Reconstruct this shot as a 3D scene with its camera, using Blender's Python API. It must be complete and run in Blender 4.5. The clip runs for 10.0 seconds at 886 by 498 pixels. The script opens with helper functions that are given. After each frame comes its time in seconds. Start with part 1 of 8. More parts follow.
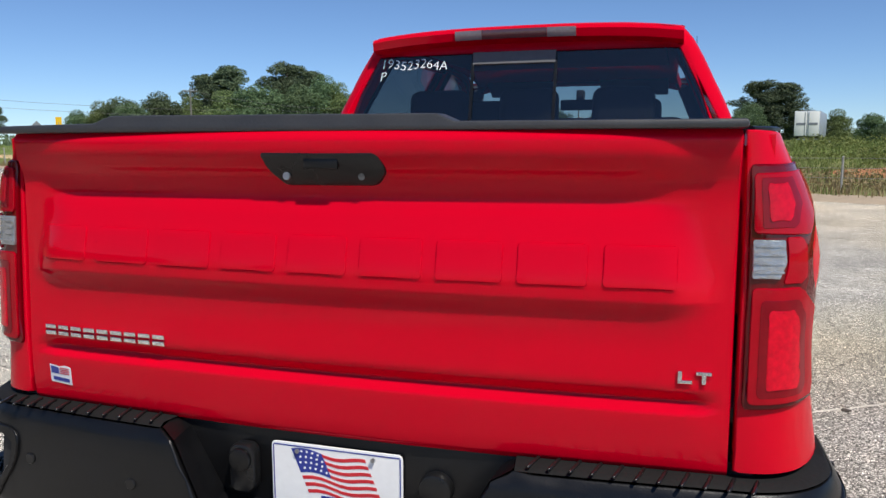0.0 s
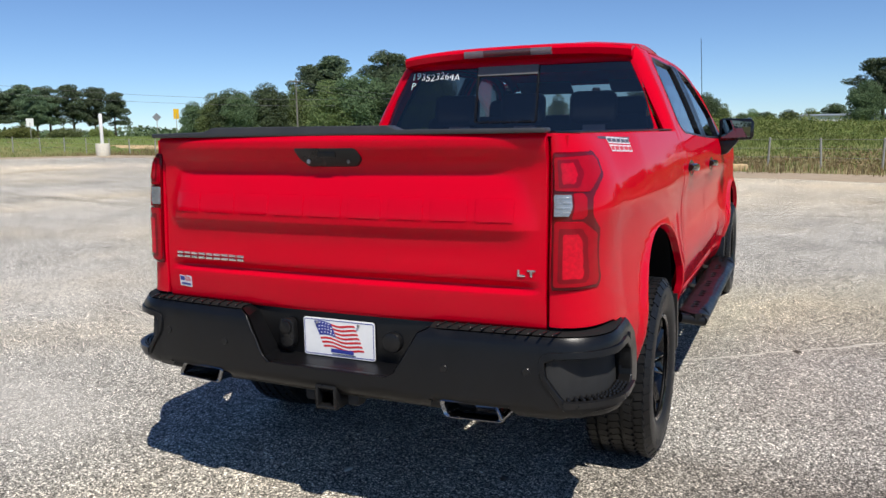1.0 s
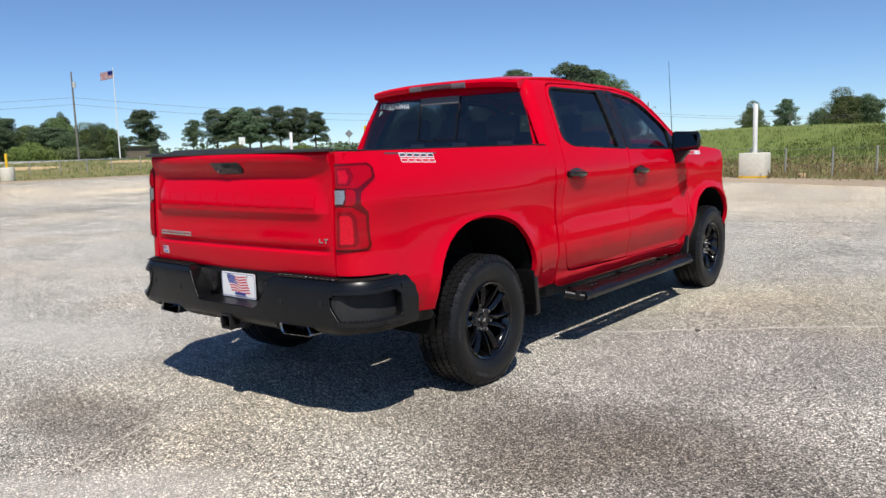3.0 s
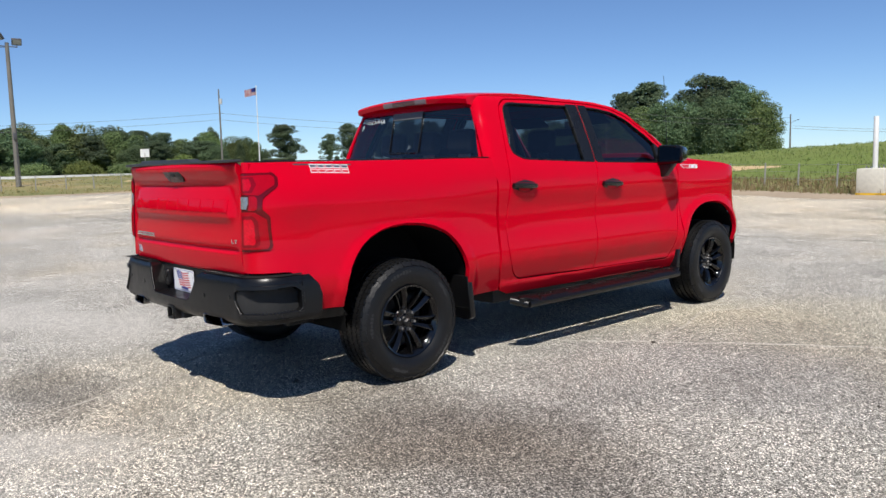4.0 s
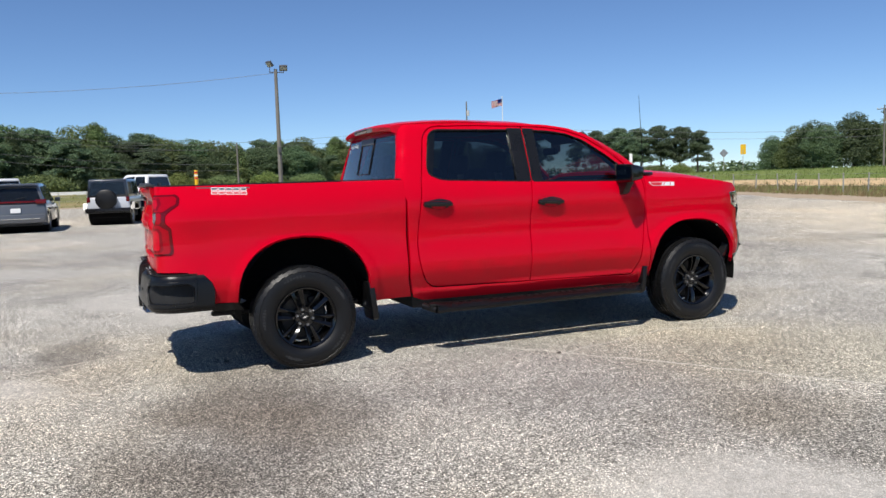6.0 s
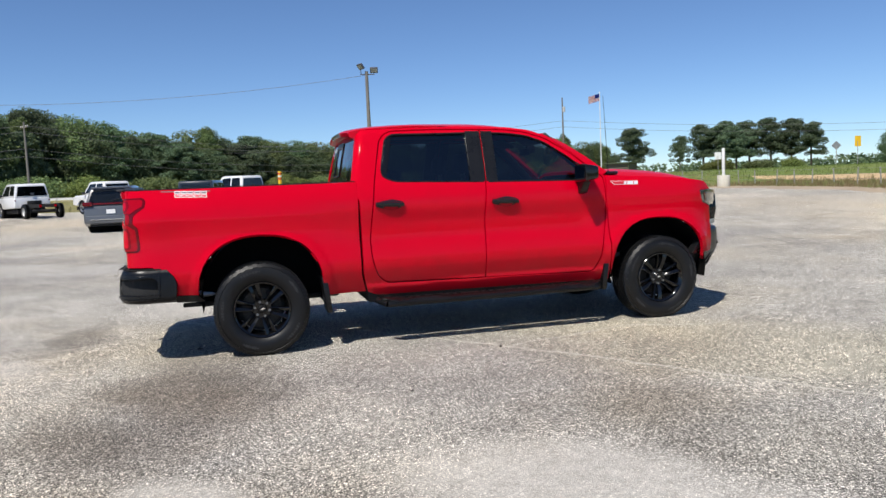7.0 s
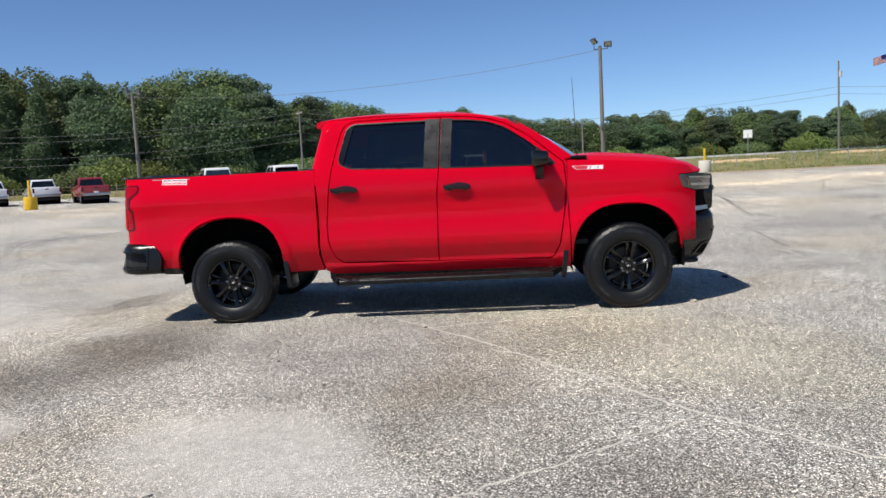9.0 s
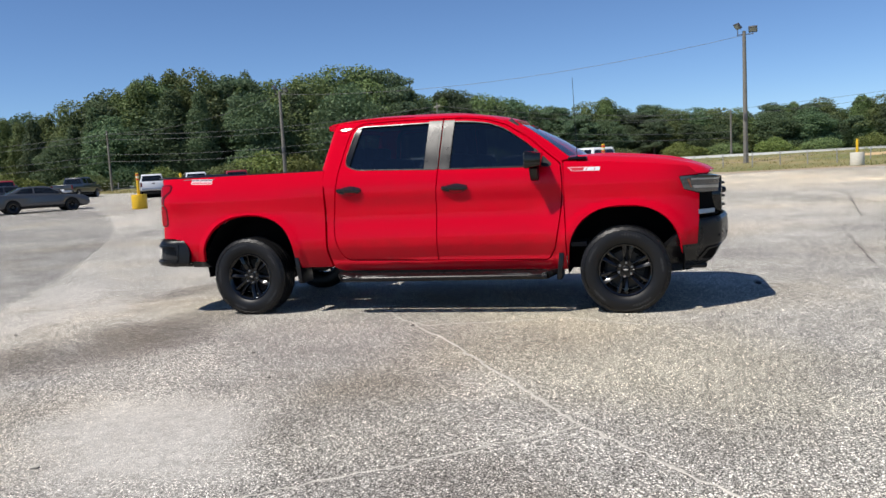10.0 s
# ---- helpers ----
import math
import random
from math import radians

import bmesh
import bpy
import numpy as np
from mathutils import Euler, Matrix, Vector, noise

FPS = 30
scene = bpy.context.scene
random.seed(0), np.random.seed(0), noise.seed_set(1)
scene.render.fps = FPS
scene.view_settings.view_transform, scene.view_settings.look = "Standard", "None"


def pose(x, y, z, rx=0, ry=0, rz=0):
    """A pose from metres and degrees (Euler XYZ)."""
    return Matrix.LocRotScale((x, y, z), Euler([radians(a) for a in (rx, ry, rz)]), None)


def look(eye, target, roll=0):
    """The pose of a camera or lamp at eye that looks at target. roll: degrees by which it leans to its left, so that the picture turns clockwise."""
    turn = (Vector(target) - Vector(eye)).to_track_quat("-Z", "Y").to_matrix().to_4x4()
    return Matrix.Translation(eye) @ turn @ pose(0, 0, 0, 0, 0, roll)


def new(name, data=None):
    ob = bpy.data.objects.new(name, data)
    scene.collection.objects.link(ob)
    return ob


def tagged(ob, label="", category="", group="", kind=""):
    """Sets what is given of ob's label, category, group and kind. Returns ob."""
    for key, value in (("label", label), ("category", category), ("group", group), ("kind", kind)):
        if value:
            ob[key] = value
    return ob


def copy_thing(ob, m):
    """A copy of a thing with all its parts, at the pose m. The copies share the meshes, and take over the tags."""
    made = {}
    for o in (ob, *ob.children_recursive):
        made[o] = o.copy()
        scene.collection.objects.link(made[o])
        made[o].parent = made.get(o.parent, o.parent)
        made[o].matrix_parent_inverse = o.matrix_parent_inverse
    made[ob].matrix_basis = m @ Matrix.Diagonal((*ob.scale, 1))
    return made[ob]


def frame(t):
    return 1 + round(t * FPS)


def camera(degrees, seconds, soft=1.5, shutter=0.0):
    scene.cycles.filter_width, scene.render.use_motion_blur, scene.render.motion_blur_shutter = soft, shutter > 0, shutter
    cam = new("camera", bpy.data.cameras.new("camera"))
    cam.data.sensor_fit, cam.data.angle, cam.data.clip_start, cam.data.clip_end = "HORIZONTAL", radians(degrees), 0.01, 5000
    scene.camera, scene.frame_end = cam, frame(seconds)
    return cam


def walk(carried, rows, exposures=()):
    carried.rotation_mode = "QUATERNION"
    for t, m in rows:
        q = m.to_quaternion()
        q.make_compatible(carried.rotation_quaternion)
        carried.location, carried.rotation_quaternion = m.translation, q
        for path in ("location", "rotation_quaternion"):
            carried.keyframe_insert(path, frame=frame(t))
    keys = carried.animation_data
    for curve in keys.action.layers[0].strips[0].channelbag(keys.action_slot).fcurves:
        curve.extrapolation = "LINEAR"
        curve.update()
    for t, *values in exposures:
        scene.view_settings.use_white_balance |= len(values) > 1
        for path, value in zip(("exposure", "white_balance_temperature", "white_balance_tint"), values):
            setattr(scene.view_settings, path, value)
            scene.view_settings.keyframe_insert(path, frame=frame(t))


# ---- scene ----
cam = camera(59.5, 10.0)
PATH = [
    (0, (0.685, -2.507, 1.402), (0.097, -0.614, 1.136), -0.1),
    (0.5, (1.111, -2.99, 1.43), (0.362, -1.158, 1.148), -0.7),
    (1, (1.507, -3.419, 1.439), (0.68, -1.623, 1.139), -0.9),
    (1.5, (2.008, -3.742, 1.434), (1.11, -1.981, 1.131), -1.3),
    (2, (2.495, -3.831, 1.424), (1.501, -2.122, 1.123), -1.7),
    (2.5, (3.048, -3.842, 1.445), (1.935, -2.204, 1.163), -1.9),
    (4, (4.812, -3.099, 1.38), (3.324, -1.779, 1.166), -1.6),
    (4.5, (5.373, -2.696, 1.382), (3.775, -1.509, 1.188), -1.5),
    (5, (5.876, -2.232, 1.38), (4.181, -1.186, 1.201), -1.5),
    (6.5, (7.255, -0.77, 1.417), (5.368, -0.131, 1.241), -2.2),
    (7, (7.606, -0.183, 1.392), (5.682, 0.332, 1.22), -2.5),
    (7.5, (7.856, 0.475, 1.406), (5.901, 0.856, 1.232), -2.5),
    (8, (8.003, 1.182, 1.393), (6.024, 1.407, 1.215), -2.7),
    (8.5, (8.114, 1.917, 1.381), (6.123, 1.957, 1.193), -2.8),
    (9, (8.161, 2.611, 1.346), (6.178, 2.454, 1.147), -3.1),
    (9.5, (8.149, 3.315, 1.351), (6.191, 2.961, 1.149), -3.2),
    (10, (8.049, 4.001, 1.361), (6.13, 3.475, 1.161), -3.1),
]
walk(cam, [(t, look(eye, target, roll)) for t, eye, target, roll in PATH])

# ---------------------------------------------------------------- light
# The sun stands behind the truck's right rear corner, 56 degrees up.
SUN_WAY = Vector((-0.49, 0.45, -1.0)).normalized()
SUN_AZ = math.atan2(-SUN_WAY.x, -SUN_WAY.y)
SUN_EL = math.asin(-SUN_WAY.z)
world = bpy.data.worlds.new("world")
scene.world = world
world.use_nodes = True
wn = world.node_tree.nodes
sky = wn.new("ShaderNodeTexSky")
sky.sky_type, sky.sun_disc = "NISHITA", False
sky.sun_elevation, sky.sun_rotation = SUN_EL, SUN_AZ
sky.altitude, sky.air_density, sky.dust_density, sky.ozone_density = 1500, 0.85, 0.0, 3.2
wn["Background"].inputs["Strength"].default_value = 0.094
tint = wn.new("ShaderNodeVectorMath")
tint.operation = "MULTIPLY"
tint.inputs[1].default_value = (0.86, 1.0, 1.17)
world.node_tree.links.new(sky.outputs[0], tint.inputs[0])
world.node_tree.links.new(tint.outputs[0], wn["Background"].inputs["Color"])
sun = new("sun", bpy.data.lights.new("sun", "SUN"))
sun.data.energy, sun.data.angle, sun.data.color = 5.0, radians(0.53), (1.0, 0.95, 0.88)
sun.matrix_world = look((0, 0, 60), Vector((0, 0, 60)) + SUN_WAY)
scene.view_settings.exposure = 0.10

# ---------------------------------------------------------------- building helpers
def empty(name, label, category, group="", at=(0, 0, 0), turn=0.0):
    ob = new(name)
    ob.empty_display_size = 0.2
    ob.matrix_world = pose(*at, 0, 0, turn)
    return tagged(ob, label, category, group)


def as_object(name, me, mat, parent=None, label="", smooth=False):
    for m in mat if isinstance(mat, (list, tuple)) else [mat]:
        me.materials.append(m)
    if smooth:
        me.polygons.foreach_set("use_smooth", [True] * len(me.polygons))
    ob = new(name, me)
    if parent is not None:
        ob.parent = parent
    if label:
        tagged(ob, label)
    return ob


def part(name, bm, mat, parent=None, label="", smooth=False, bevel=0.0, segments=2):
    """Links a bmesh as one mesh object."""
    if bevel:
        sharp = [e for e in bm.edges if len(e.link_faces) == 2 and e.calc_face_angle(0) > 0.5]
        bmesh.ops.bevel(bm, geom=sharp, offset=bevel, segments=segments, profile=0.5, affect="EDGES", clamp_overlap=True)
        for f in bm.faces:
            f.smooth = True
    me = bpy.data.meshes.new(name)
    bm.normal_update()
    bm.to_mesh(me)
    bm.free()
    if bevel:
        me.set_sharp_from_angle(angle=radians(38))
    elif smooth:
        me.polygons.foreach_set("use_smooth", [True] * len(me.polygons))
        me.set_sharp_from_angle(angle=radians(40))
    return as_object(name, me, mat, parent, label)


def add_box(bm, at, size, m=None):
    """A box about `at`, optionally turned by the matrix m."""
    mat = Matrix.Translation(at) @ (m or Matrix()) @ Matrix.Diagonal((*size, 1))
    return bmesh.ops.create_cube(bm, size=1, matrix=mat)["verts"]


def box(at, size, m=None):
    bm = bmesh.new()
    add_box(bm, at, size, m)
    return bm


AXIS = {"x": Matrix.Rotation(math.pi / 2, 4, "Y"), "y": Matrix.Rotation(-math.pi / 2, 4, "X"), "z": Matrix()}


def add_cyl(bm, at, r, length, axis="z", n=20, r2=None, m=None):
    mat = Matrix.Translation(at) @ (m or AXIS[axis])
    bmesh.ops.create_cone(bm, cap_ends=True, segments=n, radius1=r, radius2=r if r2 is None else r2, depth=length, matrix=mat)


def cyl(at, r, length, axis="z", n=20, r2=None, m=None):
    bm = bmesh.new()
    add_cyl(bm, at, r, length, axis, n, r2, m)
    return bm


def add_rod(bm, a, b, r, n=8, r2=None):
    a, b = Vector(a), Vector(b)
    d = b - a
    m = d.to_track_quat("Z", "Y").to_matrix().to_4x4()
    bmesh.ops.create_cone(bm, cap_ends=True, segments=n, radius1=r, radius2=r if r2 is None else r2, depth=d.length,
                          matrix=Matrix.Translation((a + b) / 2) @ m)


def rod(a, b, r, n=8, r2=None):
    bm = bmesh.new()
    add_rod(bm, a, b, r, n, r2)
    return bm


def add_prism(bm, poly, at, du, dv, depth):
    """A polygon in the plane of du and dv at `at`, pulled along their normal by depth."""
    du, dv = Vector(du), Vector(dv)
    n = du.cross(dv).normalized() * depth
    lo = [bm.verts.new(Vector(at) + du * u + dv * v) for u, v in poly]
    hi = [bm.verts.new(v.co + n) for v in lo]
    k = len(poly)
    bm.faces.new(lo[::-1])
    bm.faces.new(hi)
    for i in range(k):
        bm.faces.new((lo[i], lo[(i + 1) % k], hi[(i + 1) % k], hi[i]))


def prism(poly, at, du, dv, depth):
    bm = bmesh.new()
    add_prism(bm, poly, at, du, dv, depth)
    bmesh.ops.recalc_face_normals(bm, faces=bm.faces)
    return bm


def lathe(profile, axis="x", n=48, at=(0, 0, 0), closed=False):
    """Turns (radius, along) points round an axis."""
    bm = bmesh.new()
    rings = []
    for i in range(n):
        a = 2 * math.pi * i / n
        c, s = math.cos(a), math.sin(a)
        ring = []
        for r, h in profile:
            p = {"x": (h, r * c, r * s), "y": (r * c, h, r * s), "z": (r * c, r * s, h)}[axis]
            ring.append(bm.verts.new(Vector(at) + Vector(p)))
        rings.append(ring)
    k = len(profile)
    for i in range(n):
        a, b = rings[i], rings[(i + 1) % n]
        for j in range(k if closed else k - 1):
            bm.faces.new((a[j], a[(j + 1) % k], b[(j + 1) % k], b[j]))
    bmesh.ops.recalc_face_normals(bm, faces=bm.faces)
    return bm


def fillet(poly, r, n=4):
    """Rounds a polygon's corners."""
    out, k = [], len(poly)
    for i in range(k):
        p, a, b = Vector(poly[i]), Vector(poly[i - 1]), Vector(poly[(i + 1) % k])
        rr = r[i] if isinstance(r, (list, tuple)) else r
        da, db = a - p, b - p
        d = min(rr, da.length * 0.48, db.length * 0.48)
        if d < 1e-4:
            out.append(tuple(p))
            continue
        pa, pb = p + da.normalized() * d, p + db.normalized() * d
        for j in range(n + 1):
            t = j / n
            q = pa * (1 - t) ** 2 + p * 2 * t * (1 - t) + pb * t * t
            out.append((q.x, q.y))
    return out


def curve1(table):
    """A smooth function through (key, value) points."""
    xs = [p[0] for p in table]
    ys = [p[1] for p in table]
    k = len(xs)
    sl = [(ys[i + 1] - ys[i]) / (xs[i + 1] - xs[i]) for i in range(k - 1)]
    ms = [sl[0]] + [0 if sl[i - 1] * sl[i] <= 0 else 2 * sl[i - 1] * sl[i] / (sl[i - 1] + sl[i]) for i in range(1, k - 1)] + [sl[-1]]

    def f(x):
        if x <= xs[0]:
            return ys[0] + ms[0] * (x - xs[0])
        if x >= xs[-1]:
            return ys[-1] + ms[-1] * (x - xs[-1])
        i = max(j for j in range(k - 1) if xs[j] <= x)
        h = xs[i + 1] - xs[i]
        t = (x - xs[i]) / h
        return ((2 * t**3 - 3 * t**2 + 1) * ys[i] + (t**3 - 2 * t**2 + t) * h * ms[i]
                + (-2 * t**3 + 3 * t**2) * ys[i + 1] + (t**3 - t**2) * h * ms[i + 1])
    return f


def step01(a, b, x):
    t = min(1.0, max(0.0, (x - a) / (b - a)))
    return t * t * (3 - 2 * t)


def mirrored(f):
    return lambda u, v: Vector((-1, 1, 1)) * f(u, v)


def surf(name, f, outline, mat, parent, holes=(), step=0.05, thick=0.02, edge=0.004, out=(1, 0, 0), label=""):
    """A sheet-metal panel: the region of (u, v) within outline and outside holes, laid on the surface f, with rolled edges and thickness."""
    su, sv = step if isinstance(step, tuple) else (step, step)
    bm = bmesh.new()
    rim = []
    for loop in (outline, *holes):
        vs = [bm.verts.new((u, v, 0)) for u, v in loop]
        rim += [bm.edges.new((vs[i], vs[(i + 1) % len(vs)])) for i in range(len(vs))]
    bmesh.ops.triangle_fill(bm, use_beauty=True, use_dissolve=False, edges=rim)
    for ax, st in ((0, su), (1, sv)):
        lo, hi = min(v.co[ax] for v in bm.verts), max(v.co[ax] for v in bm.verts)
        for k in range(math.ceil(lo / st + 0.05), math.floor(hi / st - 0.05) + 1):
            co, no = [0, 0, 0], [0, 0, 0]
            co[ax], no[ax] = k * st, 1
            bmesh.ops.bisect_plane(bm, geom=bm.verts[:] + bm.edges[:] + bm.faces[:], dist=1e-6, plane_co=co, plane_no=no)
    bmesh.ops.remove_doubles(bm, verts=bm.verts, dist=1e-5)
    bm.verts.index_update()
    n = len(bm.verts)
    uv = [Vector((v.co.x, v.co.y)) for v in bm.verts]
    away = [Vector((0, 0)) for _ in range(n)]
    border = []
    reach = [edge] * n
    for e in bm.edges:
        if len(e.link_faces) == 1:
            a, b = e.verts
            c = e.link_faces[0].calc_center_median()
            d = (b.co - a.co).to_2d()
            no = Vector((d.y, -d.x))
            if no.length < 1e-9:
                continue
            no.normalize()
            if no.dot(c.to_2d() - a.co.to_2d()) > 0:
                no = -no
            away[a.index] += no
            away[b.index] += no
            border.append((a.index, b.index))
        for v in e.verts:
            if not v.is_boundary or len(e.link_faces) == 1:
                reach[v.index] = min(reach[v.index], max(e.calc_length() * 0.45, edge * 0.15))

    def normal(u, v):
        h = 2e-3
        nn = (f(u + h, v) - f(u - h, v)).cross(f(u, v + h) - f(u, v - h))
        nn.normalize()
        return -nn if nn.dot(out(u, v) if callable(out) else Vector(out)) < 0 else nn
    pts, nos = [], []
    for i, p in enumerate(uv):
        q = p - away[i].normalized() * reach[i] if away[i].length > 0.05 else p
        pts.append(f(q.x, q.y))
        nos.append(normal(q.x, q.y))
    faces = [[v.index for v in fc.verts] for fc in bm.faces]
    bm.free()
    for fc in faces:
        nn = Vector((0, 0, 0))
        for i in range(len(fc)):
            nn += (pts[fc[i]] - pts[fc[0]]).cross(pts[fc[(i + 1) % len(fc)]] - pts[fc[0]])
        if nn.dot(nos[fc[0]]) < 0:
            fc.reverse()
    loopn = [nos[i] for fc in faces for i in fc]
    ring = sorted({i for e in border for i in e})
    mid, low = {}, {}
    for i in ring:
        p = f(uv[i].x, uv[i].y)
        mid[i] = len(pts)
        pts.append(p - nos[i] * edge)
        nos.append(None)
    for i in ring:
        low[i] = len(pts)
        pts.append(pts[mid[i]] - nos[i] * thick)
        nos.append(None)
    centre = {}
    for a, b in border:
        side = (pts[mid[a]] - pts[a]) + (pts[mid[b]] - pts[b])
        side = (side - nos[a] * side.dot(nos[a]))
        if side.length < 1e-9:
            continue
        side.normalize()
        for quad, nn in (([a, b, mid[b], mid[a]], [nos[a], nos[b], side, side]), ([mid[a], mid[b], low[b], low[a]], [side] * 4)):
            w = (pts[quad[1]] - pts[quad[0]]).cross(pts[quad[3]] - pts[quad[0]])
            if w.dot(side + nos[a] * 0.3) < 0:
                quad, nn = quad[::-1], nn[::-1]
            faces.append(quad)
            loopn += nn
    me = bpy.data.meshes.new(name)
    me.from_pydata(pts, [], faces)
    me.polygons.foreach_set("use_smooth", [True] * len(me.polygons))
    me.normals_split_custom_set([tuple(v) for v in loopn])
    return as_object(name, me, mat, parent, label)


def ribbon(name, path, profile, mat, parent=None, label="", smooth=True, closed_profile=False):
    """Sweeps (side, up) points along a path in plan; path points are (x, y, z)."""
    bm = bmesh.new()
    rows = []
    for i, p in enumerate(path):
        a, b = Vector(path[max(i - 1, 0)]), Vector(path[min(i + 1, len(path) - 1)])
        d = (b - a).to_2d().normalized()
        rows.append([bm.verts.new((p[0] + d.y * s, p[1] - d.x * s, p[2] + u)) for s, u in profile])
    k = len(profile)
    for a, b in zip(rows, rows[1:]):
        for j in range(k if closed_profile else k - 1):
            bm.faces.new((a[j], b[j], b[(j + 1) % k], a[(j + 1) % k]))
    if closed_profile:
        bm.faces.new(rows[0])
        bm.faces.new(rows[-1][::-1])
    bmesh.ops.recalc_face_normals(bm, faces=bm.faces)
    return part(name, bm, mat, parent, label, smooth=smooth)

# ---------------------------------------------------------------- materials
def node_mat(name):
    m = bpy.data.materials.new(name)
    m.use_nodes = True
    return m, m.node_tree.nodes, m.node_tree.links, m.node_tree.nodes["Principled BSDF"]


def simple(name, color, rough=0.5, metal=0.0, coat=0.0, grain=0.0, scale=60.0, vary=0.12, bump=0.0, spec=0.5):
    """A surface with two scales of variation in colour and roughness, and fine relief."""
    m, n, l, b = node_mat(name)
    tc = n.new("ShaderNodeTexCoord")
    n1, n2 = n.new("ShaderNodeTexNoise"), n.new("ShaderNodeTexNoise")
    n1.inputs["Scale"].default_value, n1.inputs["Detail"].default_value = scale, 6
    n2.inputs["Scale"].default_value, n2.inputs["Detail"].default_value = scale * 0.06, 4
    for t in (n1, n2):
        l.new(tc.outputs["Object"], t.inputs["Vector"])
    add = n.new("ShaderNodeMath")
    add.operation = "ADD"
    l.new(n1.outputs["Fac"], add.inputs[0])
    l.new(n2.outputs["Fac"], add.inputs[1])
    mr = n.new("ShaderNodeMapRange")
    mr.inputs["From Min"].default_value, mr.inputs["From Max"].default_value = 0.6, 1.4
    mr.inputs["To Min"].default_value, mr.inputs["To Max"].default_value = 1 - vary, 1 + vary
    l.new(add.outputs[0], mr.inputs["Value"])
    mul = n.new("ShaderNodeVectorMath")
    mul.operation = "SCALE"
    mul.inputs[0].default_value = color
    l.new(mr.outputs[0], mul.inputs["Scale"])
    l.new(mul.outputs[0], b.inputs["Base Color"])
    rr = n.new("ShaderNodeMapRange")
    rr.inputs["From Min"].default_value, rr.inputs["From Max"].default_value = 0.3, 0.7
    rr.inputs["To Min"].default_value, rr.inputs["To Max"].default_value = max(0.02, rough - grain), rough + grain
    l.new(n2.outputs["Fac"], rr.inputs["Value"])
    l.new(rr.outputs[0], b.inputs["Roughness"])
    b.inputs["Metallic"].default_value = metal
    b.inputs["Coat Weight"].default_value = coat
    b.inputs["Coat Roughness"].default_value = 0.03
    b.inputs["Specular IOR Level"].default_value = spec
    if bump:
        bp = n.new("ShaderNodeBump")
        bp.inputs["Strength"].default_value, bp.inputs["Distance"].default_value = bump, 0.01
        l.new(n1.outputs["Fac"], bp.inputs["Height"])
        l.new(bp.outputs[0], b.inputs["Normal"])
    return m


def glass(name, tint, gloss=1.0):
    """Tinted sheet glass: lets light through by its tint, and reflects by Fresnel."""
    m, n, l, b = node_mat(name)
    n.remove(b)
    tr, gl, mix, fr = n.new("ShaderNodeBsdfTransparent"), n.new("ShaderNodeBsdfGlossy"), n.new("ShaderNodeMixShader"), n.new("ShaderNodeLayerWeight")
    tr.inputs["Color"].default_value = (*tint, 1)
    gl.inputs["Roughness"].default_value = 0.005
    gl.inputs["Color"].default_value = (gloss, gloss, gloss, 1)
    fr.inputs["Blend"].default_value = 0.5
    pw, sc = n.new("ShaderNodeMath"), n.new("ShaderNodeMath")
    pw.operation, sc.operation = "POWER", "MULTIPLY_ADD"
    pw.inputs[1].default_value, sc.inputs[1].default_value, sc.inputs[2].default_value = 5.0, 0.92, 0.08
    l.new(fr.outputs["Facing"], pw.inputs[0])
    l.new(pw.outputs[0], sc.inputs[0])
    l.new(sc.outputs[0], mix.inputs["Fac"])
    l.new(tr.outputs[0], mix.inputs[1])
    l.new(gl.outputs[0], mix.inputs[2])
    l.new(mix.outputs[0], n["Material Output"].inputs["Surface"])
    return m


def foliage(name, a, b_, seed=0.0):
    m, n, l, b = node_mat(name)
    geo, oi = n.new("ShaderNodeNewGeometry"), n.new("ShaderNodeObjectInfo")
    mx = n.new("ShaderNodeMix")
    mx.data_type = "RGBA"
    mx.inputs["A"].default_value, mx.inputs["B"].default_value = (*a, 1), (*b_, 1)
    l.new(geo.outputs["Random Per Island"], mx.inputs["Factor"])
    hsv = n.new("ShaderNodeHueSaturation")
    mr = n.new("ShaderNodeMapRange")
    mr.inputs["To Min"].default_value, mr.inputs["To Max"].default_value = 0.7, 1.35
    l.new(oi.outputs["Random"], mr.inputs["Value"])
    l.new(mr.outputs[0], hsv.inputs["Value"])
    mh = n.new("ShaderNodeMapRange")
    mh.inputs["To Min"].default_value, mh.inputs["To Max"].default_value = 0.475, 0.515
    l.new(oi.outputs["Random"], mh.inputs["Value"])
    l.new(mh.outputs[0], hsv.inputs["Hue"])
    l.new(mx.outputs["Result"], hsv.inputs["Color"])
    l.new(hsv.outputs[0], b.inputs["Base Color"])
    b.inputs["Roughness"].default_value = 0.6
    b.inputs["Specular IOR Level"].default_value = 0.25
    tl, ms = n.new("ShaderNodeBsdfTranslucent"), n.new("ShaderNodeMixShader")
    l.new(hsv.outputs[0], tl.inputs["Color"])
    ms.inputs["Fac"].default_value = 0.3
    l.new(b.outputs[0], ms.inputs[1])
    l.new(tl.outputs[0], ms.inputs[2])
    l.new(ms.outputs[0], n["Material Output"].inputs["Surface"])
    return m


